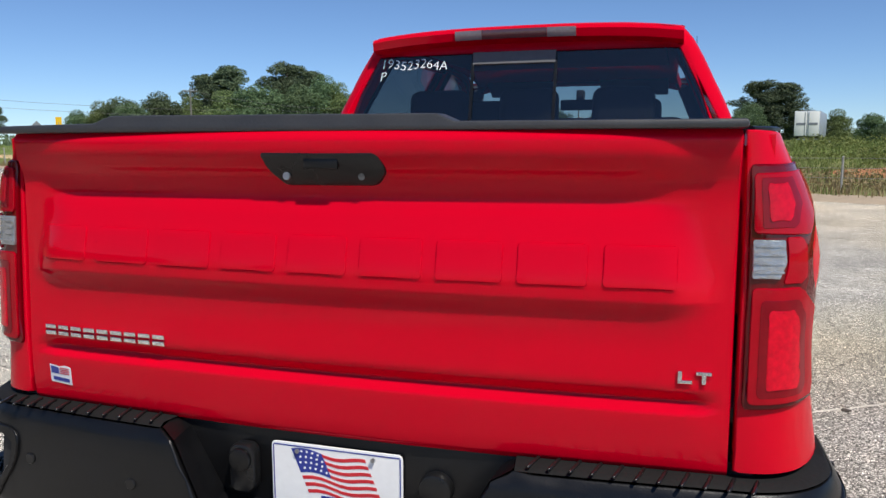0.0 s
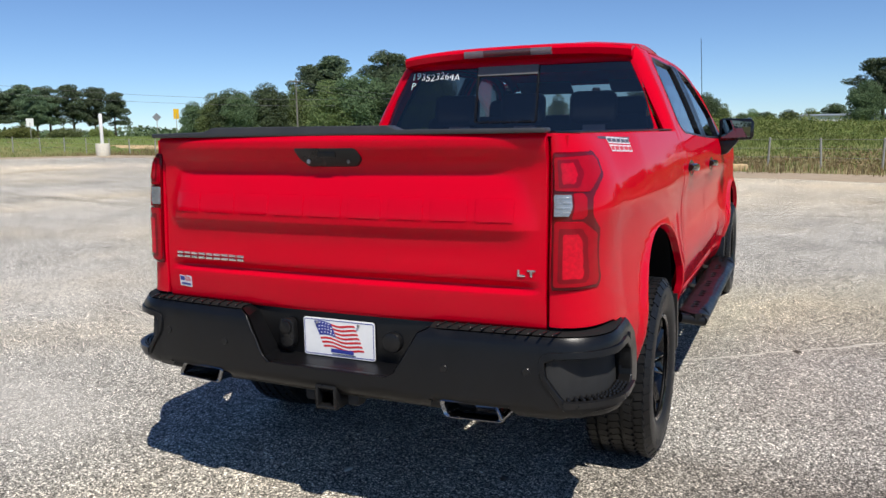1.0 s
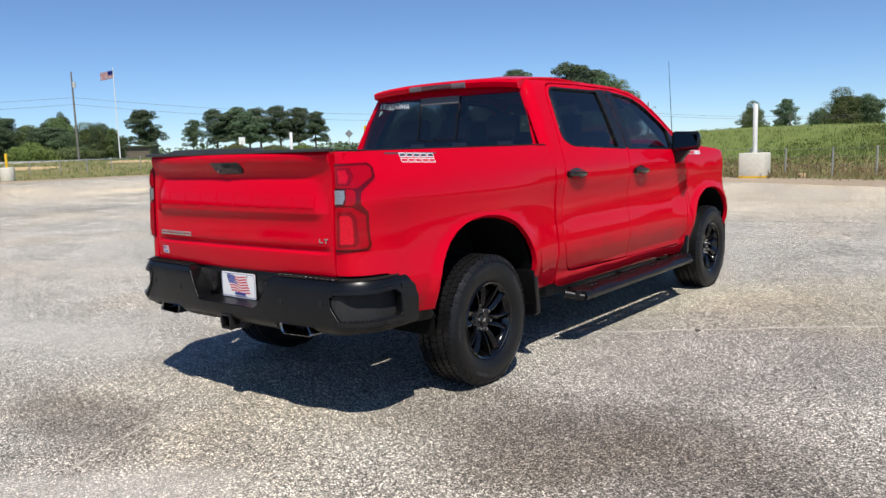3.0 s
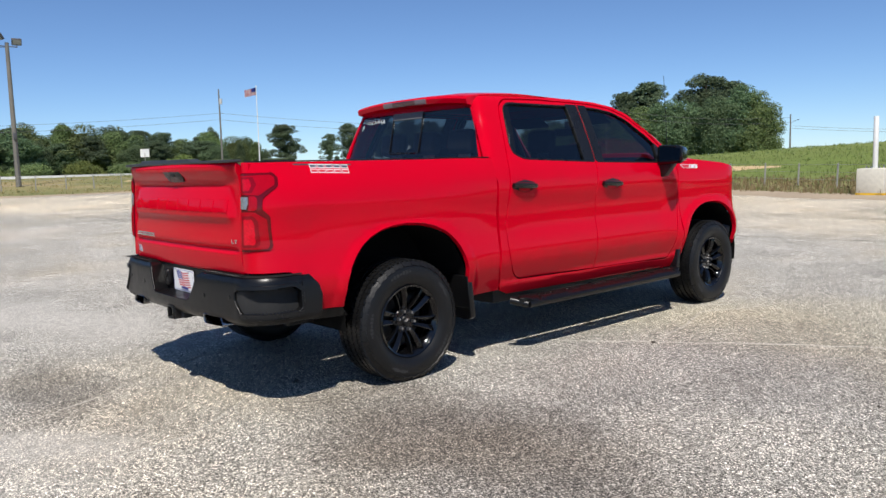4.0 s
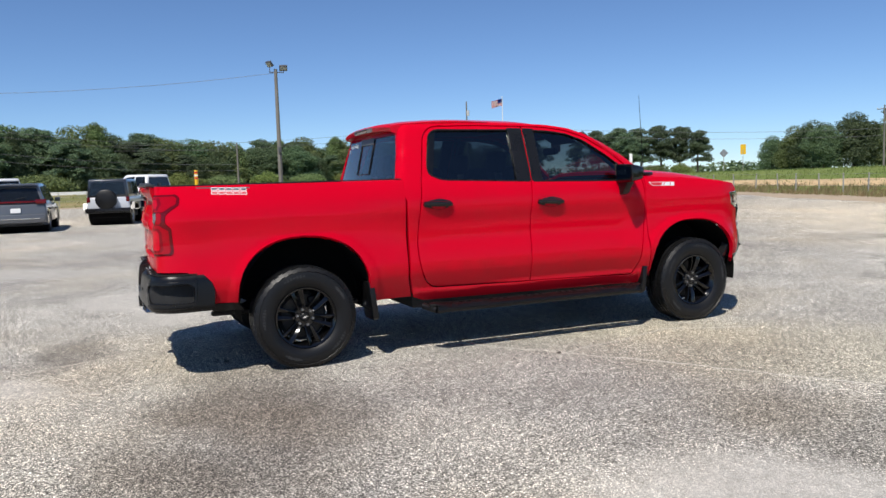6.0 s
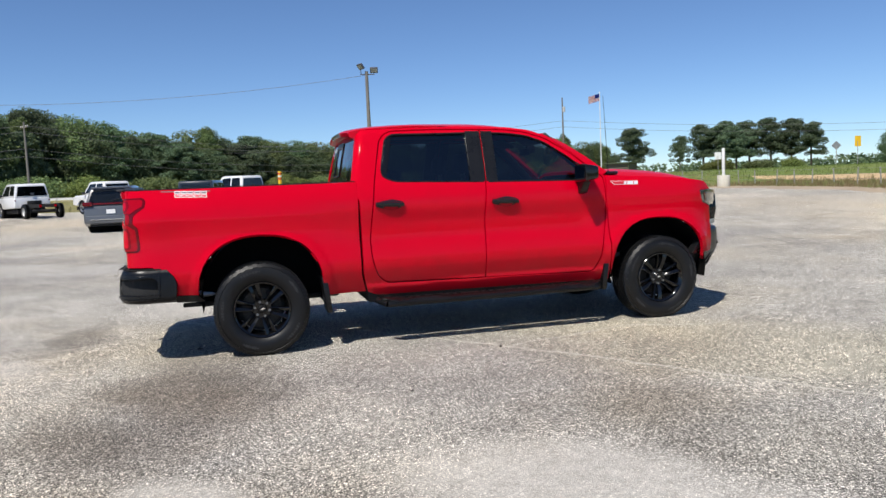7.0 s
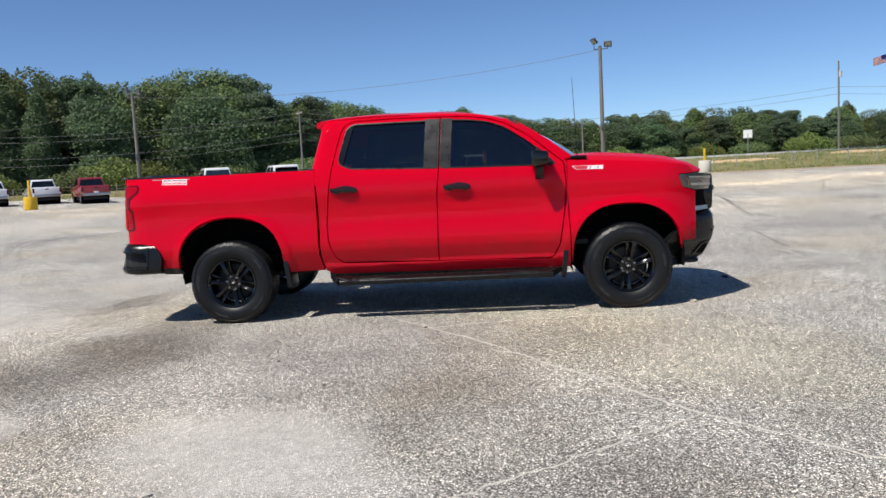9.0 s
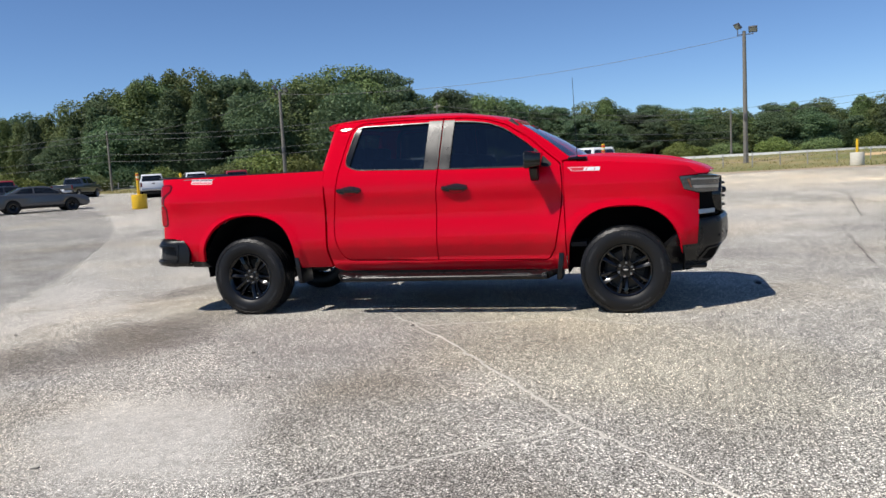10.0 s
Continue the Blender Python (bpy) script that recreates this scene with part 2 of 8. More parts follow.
def lot_surface():
    """Old asphalt with exposed pale aggregate, worn pale patches, dark damp-looking stains and a brown tinge."""
    m, n, l, b = node_mat("weathered_asphalt")
    tc = n.new("ShaderNodeTexCoord")

    def noise_tex(scale, detail=4, rough=0.55, dist=0.0):
        t = n.new("ShaderNodeTexNoise")
        t.inputs["Scale"].default_value, t.inputs["Detail"].default_value = scale, detail
        t.inputs["Roughness"].default_value, t.inputs["Distortion"].default_value = rough, dist
        l.new(tc.outputs["Object"], t.inputs["Vector"])
        return t.outputs["Fac"]

    def ramp(fac, stops):
        r = n.new("ShaderNodeValToRGB")
        r.color_ramp.elements[0].position, r.color_ramp.elements[0].color = stops[0][0], (*stops[0][1], 1)
        r.color_ramp.elements[1].position, r.color_ramp.elements[1].color = stops[-1][0], (*stops[-1][1], 1)
        for p, c in stops[1:-1]:
            r.color_ramp.elements.new(p).color = (*c, 1)
        l.new(fac, r.inputs["Fac"])
        return r.outputs["Color"]

    def blend(kind, fac, a, c):
        x = n.new("ShaderNodeMix")
        x.data_type, x.blend_type = "RGBA", kind
        if isinstance(fac, float):
            x.inputs["Factor"].default_value = fac
        else:
            l.new(fac, x.inputs["Factor"])
        l.new(a, x.inputs["A"])
        if isinstance(c, tuple):
            x.inputs["B"].default_value = (*c, 1)
        else:
            l.new(c, x.inputs["B"])
        return x.outputs["Result"]

    vor = n.new("ShaderNodeTexVoronoi")
    vor.inputs["Scale"].default_value = 200
    l.new(tc.outputs["Object"], vor.inputs["Vector"])
    sep = n.new("ShaderNodeSeparateColor")
    l.new(vor.outputs["Color"], sep.inputs[0])
    stones = ramp(sep.outputs[0], [(0.0, (0.042, 0.039, 0.034)), (0.35, (0.158, 0.149, 0.130)), (0.58, (0.395, 0.375, 0.333)), (0.82, (0.79, 0.755, 0.68)), (1.0, (0.96, 0.925, 0.85))])
    big = noise_tex(0.16, 5, 0.55, 0.6)
    pale = ramp(big, [(0.38, (0.80, 0.79, 0.79)), (0.5, (0.98, 0.97, 0.95)), (0.64, (1.16, 1.14, 1.11))])
    col = blend("MULTIPLY", 1.0, stones, pale)
    mid = ramp(noise_tex(1.1, 6, 0.65), [(0.32, (0.82, 0.81, 0.80)), (0.66, (1.14, 1.14, 1.13))])
    col = blend("MULTIPLY", 1.0, col, mid)
    tan = ramp(noise_tex(0.33, 3), [(0.48, (0, 0, 0)), (0.7, (1, 1, 1))])
    col = blend("MULTIPLY", tan, col, (1.06, 1.0, 0.90))
    fine = ramp(noise_tex(320, 3), [(0.3, (0.62, 0.62, 0.62)), (0.7, (1.38, 1.38, 1.38))])
    col = blend("MULTIPLY", 1.0, col, fine)
    vor2 = n.new("ShaderNodeTexVoronoi")
    vor2.inputs["Scale"].default_value = 112
    l.new(tc.outputs["Object"], vor2.inputs["Vector"])
    sep2 = n.new("ShaderNodeSeparateColor")
    l.new(vor2.outputs["Color"], sep2.inputs[0])
    col = blend("MULTIPLY", 1.0, col, ramp(sep2.outputs[0], [(0.0, (0.38, 0.38, 0.38)), (0.5, (0.86, 0.86, 0.86)), (0.78, (1.28, 1.28, 1.28)), (1.0, (2.1, 2.1, 2.1))]))
    rough = ramp(noise_tex(22, 7, 0.85), [(0.36, (0.84, 0.84, 0.84)), (0.64, (1.18, 1.18, 1.18))])
    col = blend("MULTIPLY", 1.0, col, rough)
    # stains that lie where they lie; sandy wear hides the stones, darker ones only tint them
    sandy = ramp(noise_tex(9, 6, 0.7), [(0.3, (0.40, 0.375, 0.33)), (0.7, (0.64, 0.605, 0.545))])
    sandy = blend("MULTIPLY", 1.0, sandy, fine)
    sandy = blend("MULTIPLY", 0.6, sandy, ramp(noise_tex(70, 5, 0.8), [(0.3, (0.5, 0.5, 0.5)), (0.7, (1.5, 1.5, 1.5))]))
    for sx, sy, a, w, turn, tone, edge, warp_by in STAINS:
        mp = n.new("ShaderNodeMapping")
        mp.vector_type = "TEXTURE"
        mp.inputs["Location"].default_value = (sx, sy, 0)
        mp.inputs["Rotation"].default_value = (0, 0, radians(turn))
        mp.inputs["Scale"].default_value = (a, w, 1000)
        warp = n.new("ShaderNodeTexNoise")
        warp.inputs["Scale"].default_value, warp.inputs["Detail"].default_value = 0.7, 7
        warp.inputs["Roughness"].default_value = 0.62
        l.new(tc.outputs["Object"], warp.inputs["Vector"])
        off = n.new("ShaderNodeVectorMath")
        off.operation = "MULTIPLY_ADD"
        off.inputs[1].default_value = (warp_by * 2, warp_by * 2, 0)
        l.new(warp.outputs["Color"], off.inputs[0])
        l.new(tc.outputs["Object"], off.inputs[2])
        sh = n.new("ShaderNodeVectorMath")
        sh.operation = "SUBTRACT"
        sh.inputs[1].default_value = (warp_by, warp_by, 0)
        l.new(off.outputs[0], sh.inputs[0])
        l.new(sh.outputs[0], mp.inputs["Vector"])
        ln = n.new("ShaderNodeVectorMath")
        ln.operation = "LENGTH"
        l.new(mp.outputs[0], ln.inputs[0])
        fac = n.new("ShaderNodeMapRange")
        fac.interpolation_type = "SMOOTHSTEP"
        fac.inputs["From Min"].default_value, fac.inputs["From Max"].default_value = 1.0, edge
        if isinstance(tone, float):
            fac.inputs["To Max"].default_value = tone
        l.new(ln.outputs["Value"], fac.inputs["Value"])
        col = blend("MIX", fac.outputs[0], col, sandy) if isinstance(tone, float) else blend("MULTIPLY", fac.outputs[0], col, tone)
    l.new(col, b.inputs["Base Color"])
    b.inputs["Roughness"].default_value = 0.85
    b.inputs["Specular IOR Level"].default_value = 0.3
    bp = n.new("ShaderNodeBump")
    bp.inputs["Strength"].default_value, bp.inputs["Distance"].default_value = 0.6, 0.006
    inv = n.new("ShaderNodeMath")
    inv.operation = "SUBTRACT"
    inv.inputs[0].default_value = 1.0
    l.new(vor.outputs["Distance"], inv.inputs[1])
    l.new(inv.outputs[0], bp.inputs["Height"])
    l.new(bp.outputs[0], b.inputs["Normal"])
    return m


# x, y, half-length, half-width, turn, tint (or cover of sandy wear), where it is full, warp
STAINS = [(-4.6, -13.9, 30.0, 6.0, 34.6, (0.72, 0.725, 0.74), 0.985, 0.12),
          (2.0, -0.55, 1.75, 0.85, -8, (0.54, 0.515, 0.495), 0.30, 0.8), (-0.65, -1.65, 1.15, 0.45, -12, (0.62, 0.61, 0.60), 0.30, 0.6), (2.9, -1.25, 0.9, 0.5, 20, (0.68, 0.66, 0.64), 0.3, 0.6),
          (4.55, 1.25, 1.15, 0.8, 35, 0.72, 0.35, 0.7), (4.1, -0.45, 0.55, 0.35, 20, 0.6, 0.35, 0.5), (0.45, -2.1, 0.9, 0.3, 25, 0.5, 0.3, 0.5), (-0.5, -3.4, 2.6, 0.55, 38, 0.55, 0.3, 0.6),
          (-3.3, -1.0, 2.3, 0.9, 10, 0.55, 0.3, 1.0), (-9.0, -4.0, 5.0, 1.4, 60, 0.45, 0.3, 1.2), (-6.0, 1.5, 3.0, 1.2, 15, 0.35, 0.3, 1.0), (6.2, 2.9, 1.1, 0.6, 30, 0.4, 0.3, 0.6),
          (2.2, 3.6, 3.0, 1.6, 40, (1.06, 1.04, 0.94), 0.35, 0.8), (3.3, 0.55, 1.3, 0.8, 30, (1.22, 1.21, 1.18), 0.35, 0.8), (3.9, 2.2, 1.3, 0.8, 10, (0.84, 0.83, 0.81), 0.35, 0.8), (5.3, 3.4, 1.5, 0.5, 40, (0.88, 0.87, 0.86), 0.35, 0.8),
          (-2.0, 18.0, 26.0, 9.0, -18, (1.34, 1.26, 1.12), 0.35, 0.8), (-30.0, 10.0, 18.0, 13.0, 70, (1.46, 1.38, 1.22), 0.35, 0.8), (-14.0, 8.0, 9.0, 4.0, 40, (1.15, 1.13, 1.08), 0.35, 0.8), (-32.0, -14.0, 16.0, 10.0, 70, (1.12, 1.06, 0.96), 0.35, 0.8), (-9.0, -9.5, 7.0, 1.2, 12, (0.84, 0.84, 0.85), 0.35, 0.8)]


def ground_surface():
    """Rough grass: green and straw-coloured patches over red-brown soil."""
    m, n, l, b = node_mat("rough_grass_soil")
    tc = n.new("ShaderNodeTexCoord")
    t1, t2 = n.new("ShaderNodeTexNoise"), n.new("ShaderNodeTexNoise")
    t1.inputs["Scale"].default_value, t1.inputs["Detail"].default_value = 0.12, 6
    t2.inputs["Scale"].default_value, t2.inputs["Detail"].default_value = 3.0, 6
    for t in (t1, t2):
        l.new(tc.outputs["Object"], t.inputs["Vector"])
    r = n.new("ShaderNodeValToRGB")
    e = r.color_ramp.elements
    e[0].position, e[0].color = 0.3, (0.15, 0.165, 0.06, 1)
    e[1].position, e[1].color = 0.75, (0.33, 0.24, 0.12, 1)
    e.new(0.5).color = (0.22, 0.205, 0.09, 1)
    e.new(0.62).color = (0.30, 0.245, 0.125, 1)
    l.new(t1.outputs["Fac"], r.inputs["Fac"])
    mr = n.new("ShaderNodeMapRange")
    mr.inputs["To Min"].default_value, mr.inputs["To Max"].default_value = 0.55, 1.45
    l.new(t2.outputs["Fac"], mr.inputs["Value"])
    sc = n.new("ShaderNodeVectorMath")
    sc.operation = "SCALE"
    l.new(r.outputs["Color"], sc.inputs[0])
    l.new(mr.outputs[0], sc.inputs["Scale"])
    # the mown field north of the fence is green throughout, with a ragged edge
    sep, rag = n.new("ShaderNodeSeparateXYZ"), n.new("ShaderNodeMath")
    l.new(tc.outputs["Object"], sep.inputs[0])
    rag.operation = "MULTIPLY_ADD"
    rag.inputs[1].default_value = 14.0
    l.new(t1.outputs["Fac"], rag.inputs[0])
    l.new(sep.outputs["Y"], rag.inputs[2])
    field = n.new("ShaderNodeMapRange")
    field.interpolation_type = "SMOOTHSTEP"
    field.inputs["From Min"].default_value, field.inputs["From Max"].default_value = 37.0, 45.0
    field.inputs["To Max"].default_value = 0.85
    l.new(rag.outputs[0], field.inputs["Value"])
    fg, fs = n.new("ShaderNodeMix"), n.new("ShaderNodeVectorMath")
    fs.operation = "SCALE"
    fs.inputs[0].default_value = (0.135, 0.185, 0.045)
    l.new(mr.outputs[0], fs.inputs["Scale"])
    fg.data_type = "RGBA"
    l.new(field.outputs[0], fg.inputs["Factor"])
    l.new(sc.outputs[0], fg.inputs["A"])
    l.new(fs.outputs[0], fg.inputs["B"])
    l.new(fg.outputs["Result"], b.inputs["Base Color"])
    b.inputs["Roughness"].default_value = 0.95
    b.inputs["Specular IOR Level"].default_value = 0.1
    return m


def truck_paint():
    """Red enamel under clear coat, with faint blotches and a darker red low on the body."""
    m, n, l, b = node_mat("red_enamel")
    tc = n.new("ShaderNodeTexCoord")
    blotch = n.new("ShaderNodeTexNoise")
    blotch.inputs["Scale"].default_value, blotch.inputs["Detail"].default_value = 5.0, 6
    l.new(tc.outputs["Object"], blotch.inputs["Vector"])
    mr = n.new("ShaderNodeMapRange")
    mr.inputs["From Min"].default_value, mr.inputs["From Max"].default_value = 0.45, 0.8
    mr.inputs["To Min"].default_value, mr.inputs["To Max"].default_value = 0.0, 0.05
    l.new(blotch.outputs["Fac"], mr.inputs["Value"])
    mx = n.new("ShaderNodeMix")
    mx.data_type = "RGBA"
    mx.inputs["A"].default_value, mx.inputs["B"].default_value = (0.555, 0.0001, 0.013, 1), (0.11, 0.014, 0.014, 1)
    # darker red towards the bottom: patchy, and ends raggedly at knee height
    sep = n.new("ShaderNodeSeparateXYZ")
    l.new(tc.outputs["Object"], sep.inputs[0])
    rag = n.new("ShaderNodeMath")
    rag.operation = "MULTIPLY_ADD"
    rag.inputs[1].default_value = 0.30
    l.new(blotch.outputs["Fac"], rag.inputs[0])
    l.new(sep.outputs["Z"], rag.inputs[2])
    low_dark = n.new("ShaderNodeMapRange")
    low_dark.interpolation_type = "SMOOTHSTEP"
    low_dark.inputs["From Min"].default_value, low_dark.inputs["From Max"].default_value = 0.92, 0.70
    low_dark.inputs["To Min"].default_value, low_dark.inputs["To Max"].default_value = 0.0, 0.30
    l.new(rag.outputs[0], low_dark.inputs["Value"])
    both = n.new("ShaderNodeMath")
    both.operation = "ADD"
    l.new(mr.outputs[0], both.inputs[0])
    l.new(low_dark.outputs[0], both.inputs[1])
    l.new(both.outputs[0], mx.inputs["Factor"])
    l.new(mx.outputs["Result"], b.inputs["Base Color"])
    b.inputs["Roughness"].default_value = 0.5
    b.inputs["Specular IOR Level"].default_value = 0.0
    b.inputs["Coat Weight"].default_value = 0.5
    b.inputs["Coat Roughness"].default_value = 0.015
    b.inputs["Coat IOR"].default_value = 1.42
    fl = n.new("ShaderNodeTexNoise")
    fl.inputs["Scale"].default_value, fl.inputs["Detail"].default_value = 350.0, 2
    l.new(tc.outputs["Object"], fl.inputs["Vector"])
    bp = n.new("ShaderNodeBump")
    bp.inputs["Strength"].default_value, bp.inputs["Distance"].default_value = 0.015, 0.001
    l.new(fl.outputs["Fac"], bp.inputs["Height"])
    l.new(bp.outputs[0], b.inputs["Coat Normal"])
    return m


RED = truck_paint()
PLASTIC = simple("black_grained_plastic", (0.0045, 0.0045, 0.005), 0.33, grain=0.05, scale=260, vary=0.3, bump=0.05, spec=0.36)
CAP = simple("weathered_black_cap", (0.035, 0.035, 0.036), 0.42, grain=0.06, scale=180, vary=0.25, bump=0.06, spec=0.5)
SATIN = simple("satin_black_trim", (0.009, 0.009, 0.0095), 0.30, grain=0.05, scale=150, vary=0.15, bump=0.05, spec=0.35)
GLOSS = simple("gloss_black", (0.006, 0.006, 0.0065), 0.12, coat=0.4, spec=0.3, scale=40, vary=0.1)
PIANO = simple("gloss_black_wheel", (0.003, 0.003, 0.0034), 0.12, coat=0.45, spec=0.3, grain=0.02, scale=50, vary=0.2)
DECK = simple("worn_black_step_pad", (0.010, 0.010, 0.010), 0.75, scale=120, vary=0.3, bump=0.1, spec=0.15)
UNDER = simple("black_underbody", (0.012, 0.012, 0.012), 0.8, scale=30, vary=0.3)
LINER = simple("wheel_house_felt", (0.005, 0.005, 0.005), 0.95, scale=80, vary=0.3, spec=0.1)
RUBBER = simple("tyre_rubber", (0.006, 0.006, 0.0064), 0.46, grain=0.08, scale=90, vary=0.3, bump=0.1, spec=0.34)
RUBBER_LINE = simple("tyre_lettering_rubber", (0.02, 0.02, 0.021), 0.6, scale=90)
DISC = simple("dark_brake_iron", (0.06, 0.055, 0.05), 0.5, metal=0.8, grain=0.1, scale=40, vary=0.3)
CHROME = simple("chrome", (0.75, 0.75, 0.76), 0.09, metal=1.0, grain=0.03, scale=20, vary=0.05)
DARK_CHROME = simple("dark_chrome", (0.26, 0.26, 0.27), 0.14, metal=1.0, grain=0.05, scale=30, vary=0.2)
STEEL = simple("brushed_steel", (0.42, 0.42, 0.43), 0.35, metal=1.0, grain=0.08, scale=50)
TINT = glass("privacy_glass", (0.44, 0.48, 0.49), 1.0)
SIDE_TINT = glass("dark_side_glass", (0.19, 0.215, 0.225), 1.0)
WIND = glass("windscreen_glass", (0.70, 0.76, 0.75), 1.0)
LENS = simple("red_lamp_lens", (0.34, 0.0002, 0.008), 0.5, coat=0.55, scale=40, vary=0.15, spec=0.0)
LENS_DARK = simple("smoked_red_lens", (0.115, 0.0004, 0.003), 0.5, coat=0.9, scale=40, vary=0.15, spec=0.0)
LENS_HOT = simple("red_reflector", (0.58, 0.0006, 0.016), 0.35, coat=0.7, scale=90, vary=0.35, bump=0.15, spec=0.0)
LENS_CLEAR = simple("clear_lamp_lens", (0.36, 0.37, 0.38), 0.14, coat=1.0, metal=0.55, scale=70, vary=0.25, bump=0.3)
LENS_DEEP = simple("deep_red_reflector", (0.46, 0.0005, 0.012), 0.35, coat=0.7, scale=90, vary=0.35, bump=0.15, spec=0.0)
LENS_RING = simple("dark_red_lens_step", (0.19, 0.0003, 0.006), 0.4, coat=0.7, scale=40, vary=0.2, spec=0.0)
LENS_SMOKE = simple("smoked_grey_lens", (0.16, 0.13, 0.14), 0.12, coat=0.6, scale=70, vary=0.25)
LENS_AMBER = simple("amber_lens", (0.16, 0.05, 0.03), 0.2, coat=1.0)
LAMP_DARK = simple("headlamp_glass", (0.05, 0.055, 0.06), 0.05, coat=1.0, vary=0.3)
DECAL_W = simple("white_decal", (0.72, 0.72, 0.74), 0.4)
DECAL_G = simple("dark_grey_decal", (0.05, 0.055, 0.07), 0.4)
DECAL_R = simple("red_decal", (0.55, 0.02, 0.03), 0.4)
PLATE_W = simple("white_plate_paint", (0.78, 0.78, 0.77), 0.35, vary=0.05)
PLATE_B = simple("blue_print", (0.02, 0.035, 0.25), 0.4)
PLATE_R = simple("red_print", (0.55, 0.02, 0.03), 0.4)
HEADER = simple("grey_header_plate", (0.13, 0.13, 0.13), 0.5, scale=40, vary=0.15)
STOP = simple("smoky_stop_lamp", (0.085, 0.03, 0.035), 0.15, coat=1.0, scale=60, vary=0.25)
CHALK = simple("white_paint_marker", (0.85, 0.85, 0.85), 0.7)
CLOTH = simple("dark_seat_cloth", (0.018, 0.018, 0.02), 0.9, scale=120, vary=0.3)
DASH = simple("dark_cabin_plastic", (0.02, 0.02, 0.022), 0.7)
HEADLINER = simple("grey_headliner", (0.12, 0.12, 0.12), 0.9)
MIRROR = simple("mirror_glass", (0.16, 0.18, 0.19), 0.01, metal=1.0, vary=0.01)

# ---------------------------------------------------------------- ground
LOT = [(90, -14), (10, 17.6), (4.7, 19.9), (-4, 23.3), (-14, 27.0), (-28, 31.0), (-37, 31.5), (-42, 24), (-42.5, 16), (-42.5, 8), (-47.5, 1), (-52, -10), (-57, -38), (-60, -70), (-62, -120), (90, -120)]


def lot_z(x, y):
    """The lot is level round the truck and climbs gently to the west."""
    return 0.0080 * max(0.0, -x - 5.0) * step01(-5, -14, x) + 0.012 * max(0.0, min(-y, 60.0) - 10.0) * step01(-15, -35, x)


def lot_distance(x, y):
    """Metres outside the lot's edge; negative within."""
    inside, best = False, 1e9
    for (ax, ay), (bx, by) in zip(LOT, LOT[1:] + LOT[:1]):
        if (ay > y) != (by > y) and x < (bx - ax) * (y - ay) / (by - ay) + ax:
            inside = not inside
        dx, dy = bx - ax, by - ay
        t = max(0.0, min(1.0, ((x - ax) * dx + (y - ay) * dy) / (dx * dx + dy * dy)))
        best = min(best, math.hypot(x - ax - t * dx, y - ay - t * dy))
    return -best if inside else best


def land_z(x, y):
    d = lot_distance(x, y)
    if d <= 0:
        return lot_z(x, y)
    base = lot_z(max(x, -60), y)
    top = 1.34 + 0.95 * math.exp(-((x + 13) / 17) ** 2 - ((y - 64) / 20) ** 2)
    wob = 0.10 * noise.noise(Vector((x * 0.11, y * 0.11, 0))) + 0.05 * noise.noise(Vector((x * 0.4, y * 0.4, 3)))
    return base + (top - base) * step01(2.0, 27.0, d) + wob * step01(1.0, 6.0, d) * (1 - step01(18, 30, d))


xs = sorted({round(v, 3) for v in [-4000, -2500, -1500, -900, -600, -420, -320, -260, -220, -190, -170, -155, -142, -130] + [-120 + 1.6 * i for i in range(88)] + [22, 28, 36, 46, 60, 80, 110, 160, 260, 500, 1000, 2000, 4000]})
ys = sorted({round(v, 3) for v in [-4000, -2000, -1000, -500, -300, -220, -180, -150] + [-130 + 2.6 * i for i in range(50)] + [1.5 * i for i in range(60)] + [92, 98, 106, 116, 130, 150, 180, 230, 300, 420, 600, 900, 1500, 2500, 4000]})
verts, faces = [], []
for y in ys:
    for x in xs:
        d = lot_distance(x, y)
        verts.append((x, y, land_z(x, y) - (0.25 * step01(0.0, 2.5, -d) + 0.02 if d < 0 else 0.0)))
nx = len(xs)
for j in range(len(ys) - 1):
    for i in range(nx - 1):
        faces.append((j * nx + i, j * nx + i + 1, (j + 1) * nx + i + 1, (j + 1) * nx + i))
me = bpy.data.meshes.new("ground")
me.from_pydata(verts, [], faces)
tagged(as_object("ground", me, ground_surface(), smooth=True), "rough grass and red soil around the lot", "ground", kind="structure")

surf("pavement", lambda u, v: Vector((u, v, lot_z(u, v) + 0.0)), [(x, y) for x, y in LOT], lot_surface(), None, step=3.0, thick=0.30, edge=0.02, out=(0, 0, 1))
tagged(bpy.data.objects["pavement"], "weathered grey asphalt lot with pale aggregate and stains", "pavement", kind="structure")

# ---------------------------------------------------------------- the red pickup
# Its rear axle stands over the origin, its nose points along +y.
truck = empty("pickup_truck", "red crew-cab pickup truck with black bumpers on asphalt", "pickup truck", at=(-0.003, 0, 0))
WB, HUB, TYRE_R = 3.745, 0.39, 0.398
half_w = curve1([(0.38, 0.855), (0.45, 0.890), (0.53, 0.922), (0.60, 0.944), (0.67, 0.962), (0.73, 0.966), (0.82, 0.957), (0.92, 0.946), (1.02, 0.943), (1.10, 0.948), (1.18, 0.957),
                 (1.25, 0.954), (1.31, 0.943), (1.36, 0.927), (1.42, 0.902), (1.55, 0.848), (1.70, 0.778), (1.80, 0.728), (1.86, 0.692), (1.90, 0.645), (1.92, 0.60)])


def arch_bulge(y, z, yc, zc):
    """The flare round a wheel opening, broad and squarish."""
    dy, dz = (y - yc) / 1.0, (z - zc) / 1.02
    r = (abs(dy) ** 2.7 + abs(dz) ** 2.7) ** (1 / 2.7)
    return 0.019 * (1 - step01(0.555, 0.615, r)) + 0.029 * (1 - step01(0.50, 0.93, r))


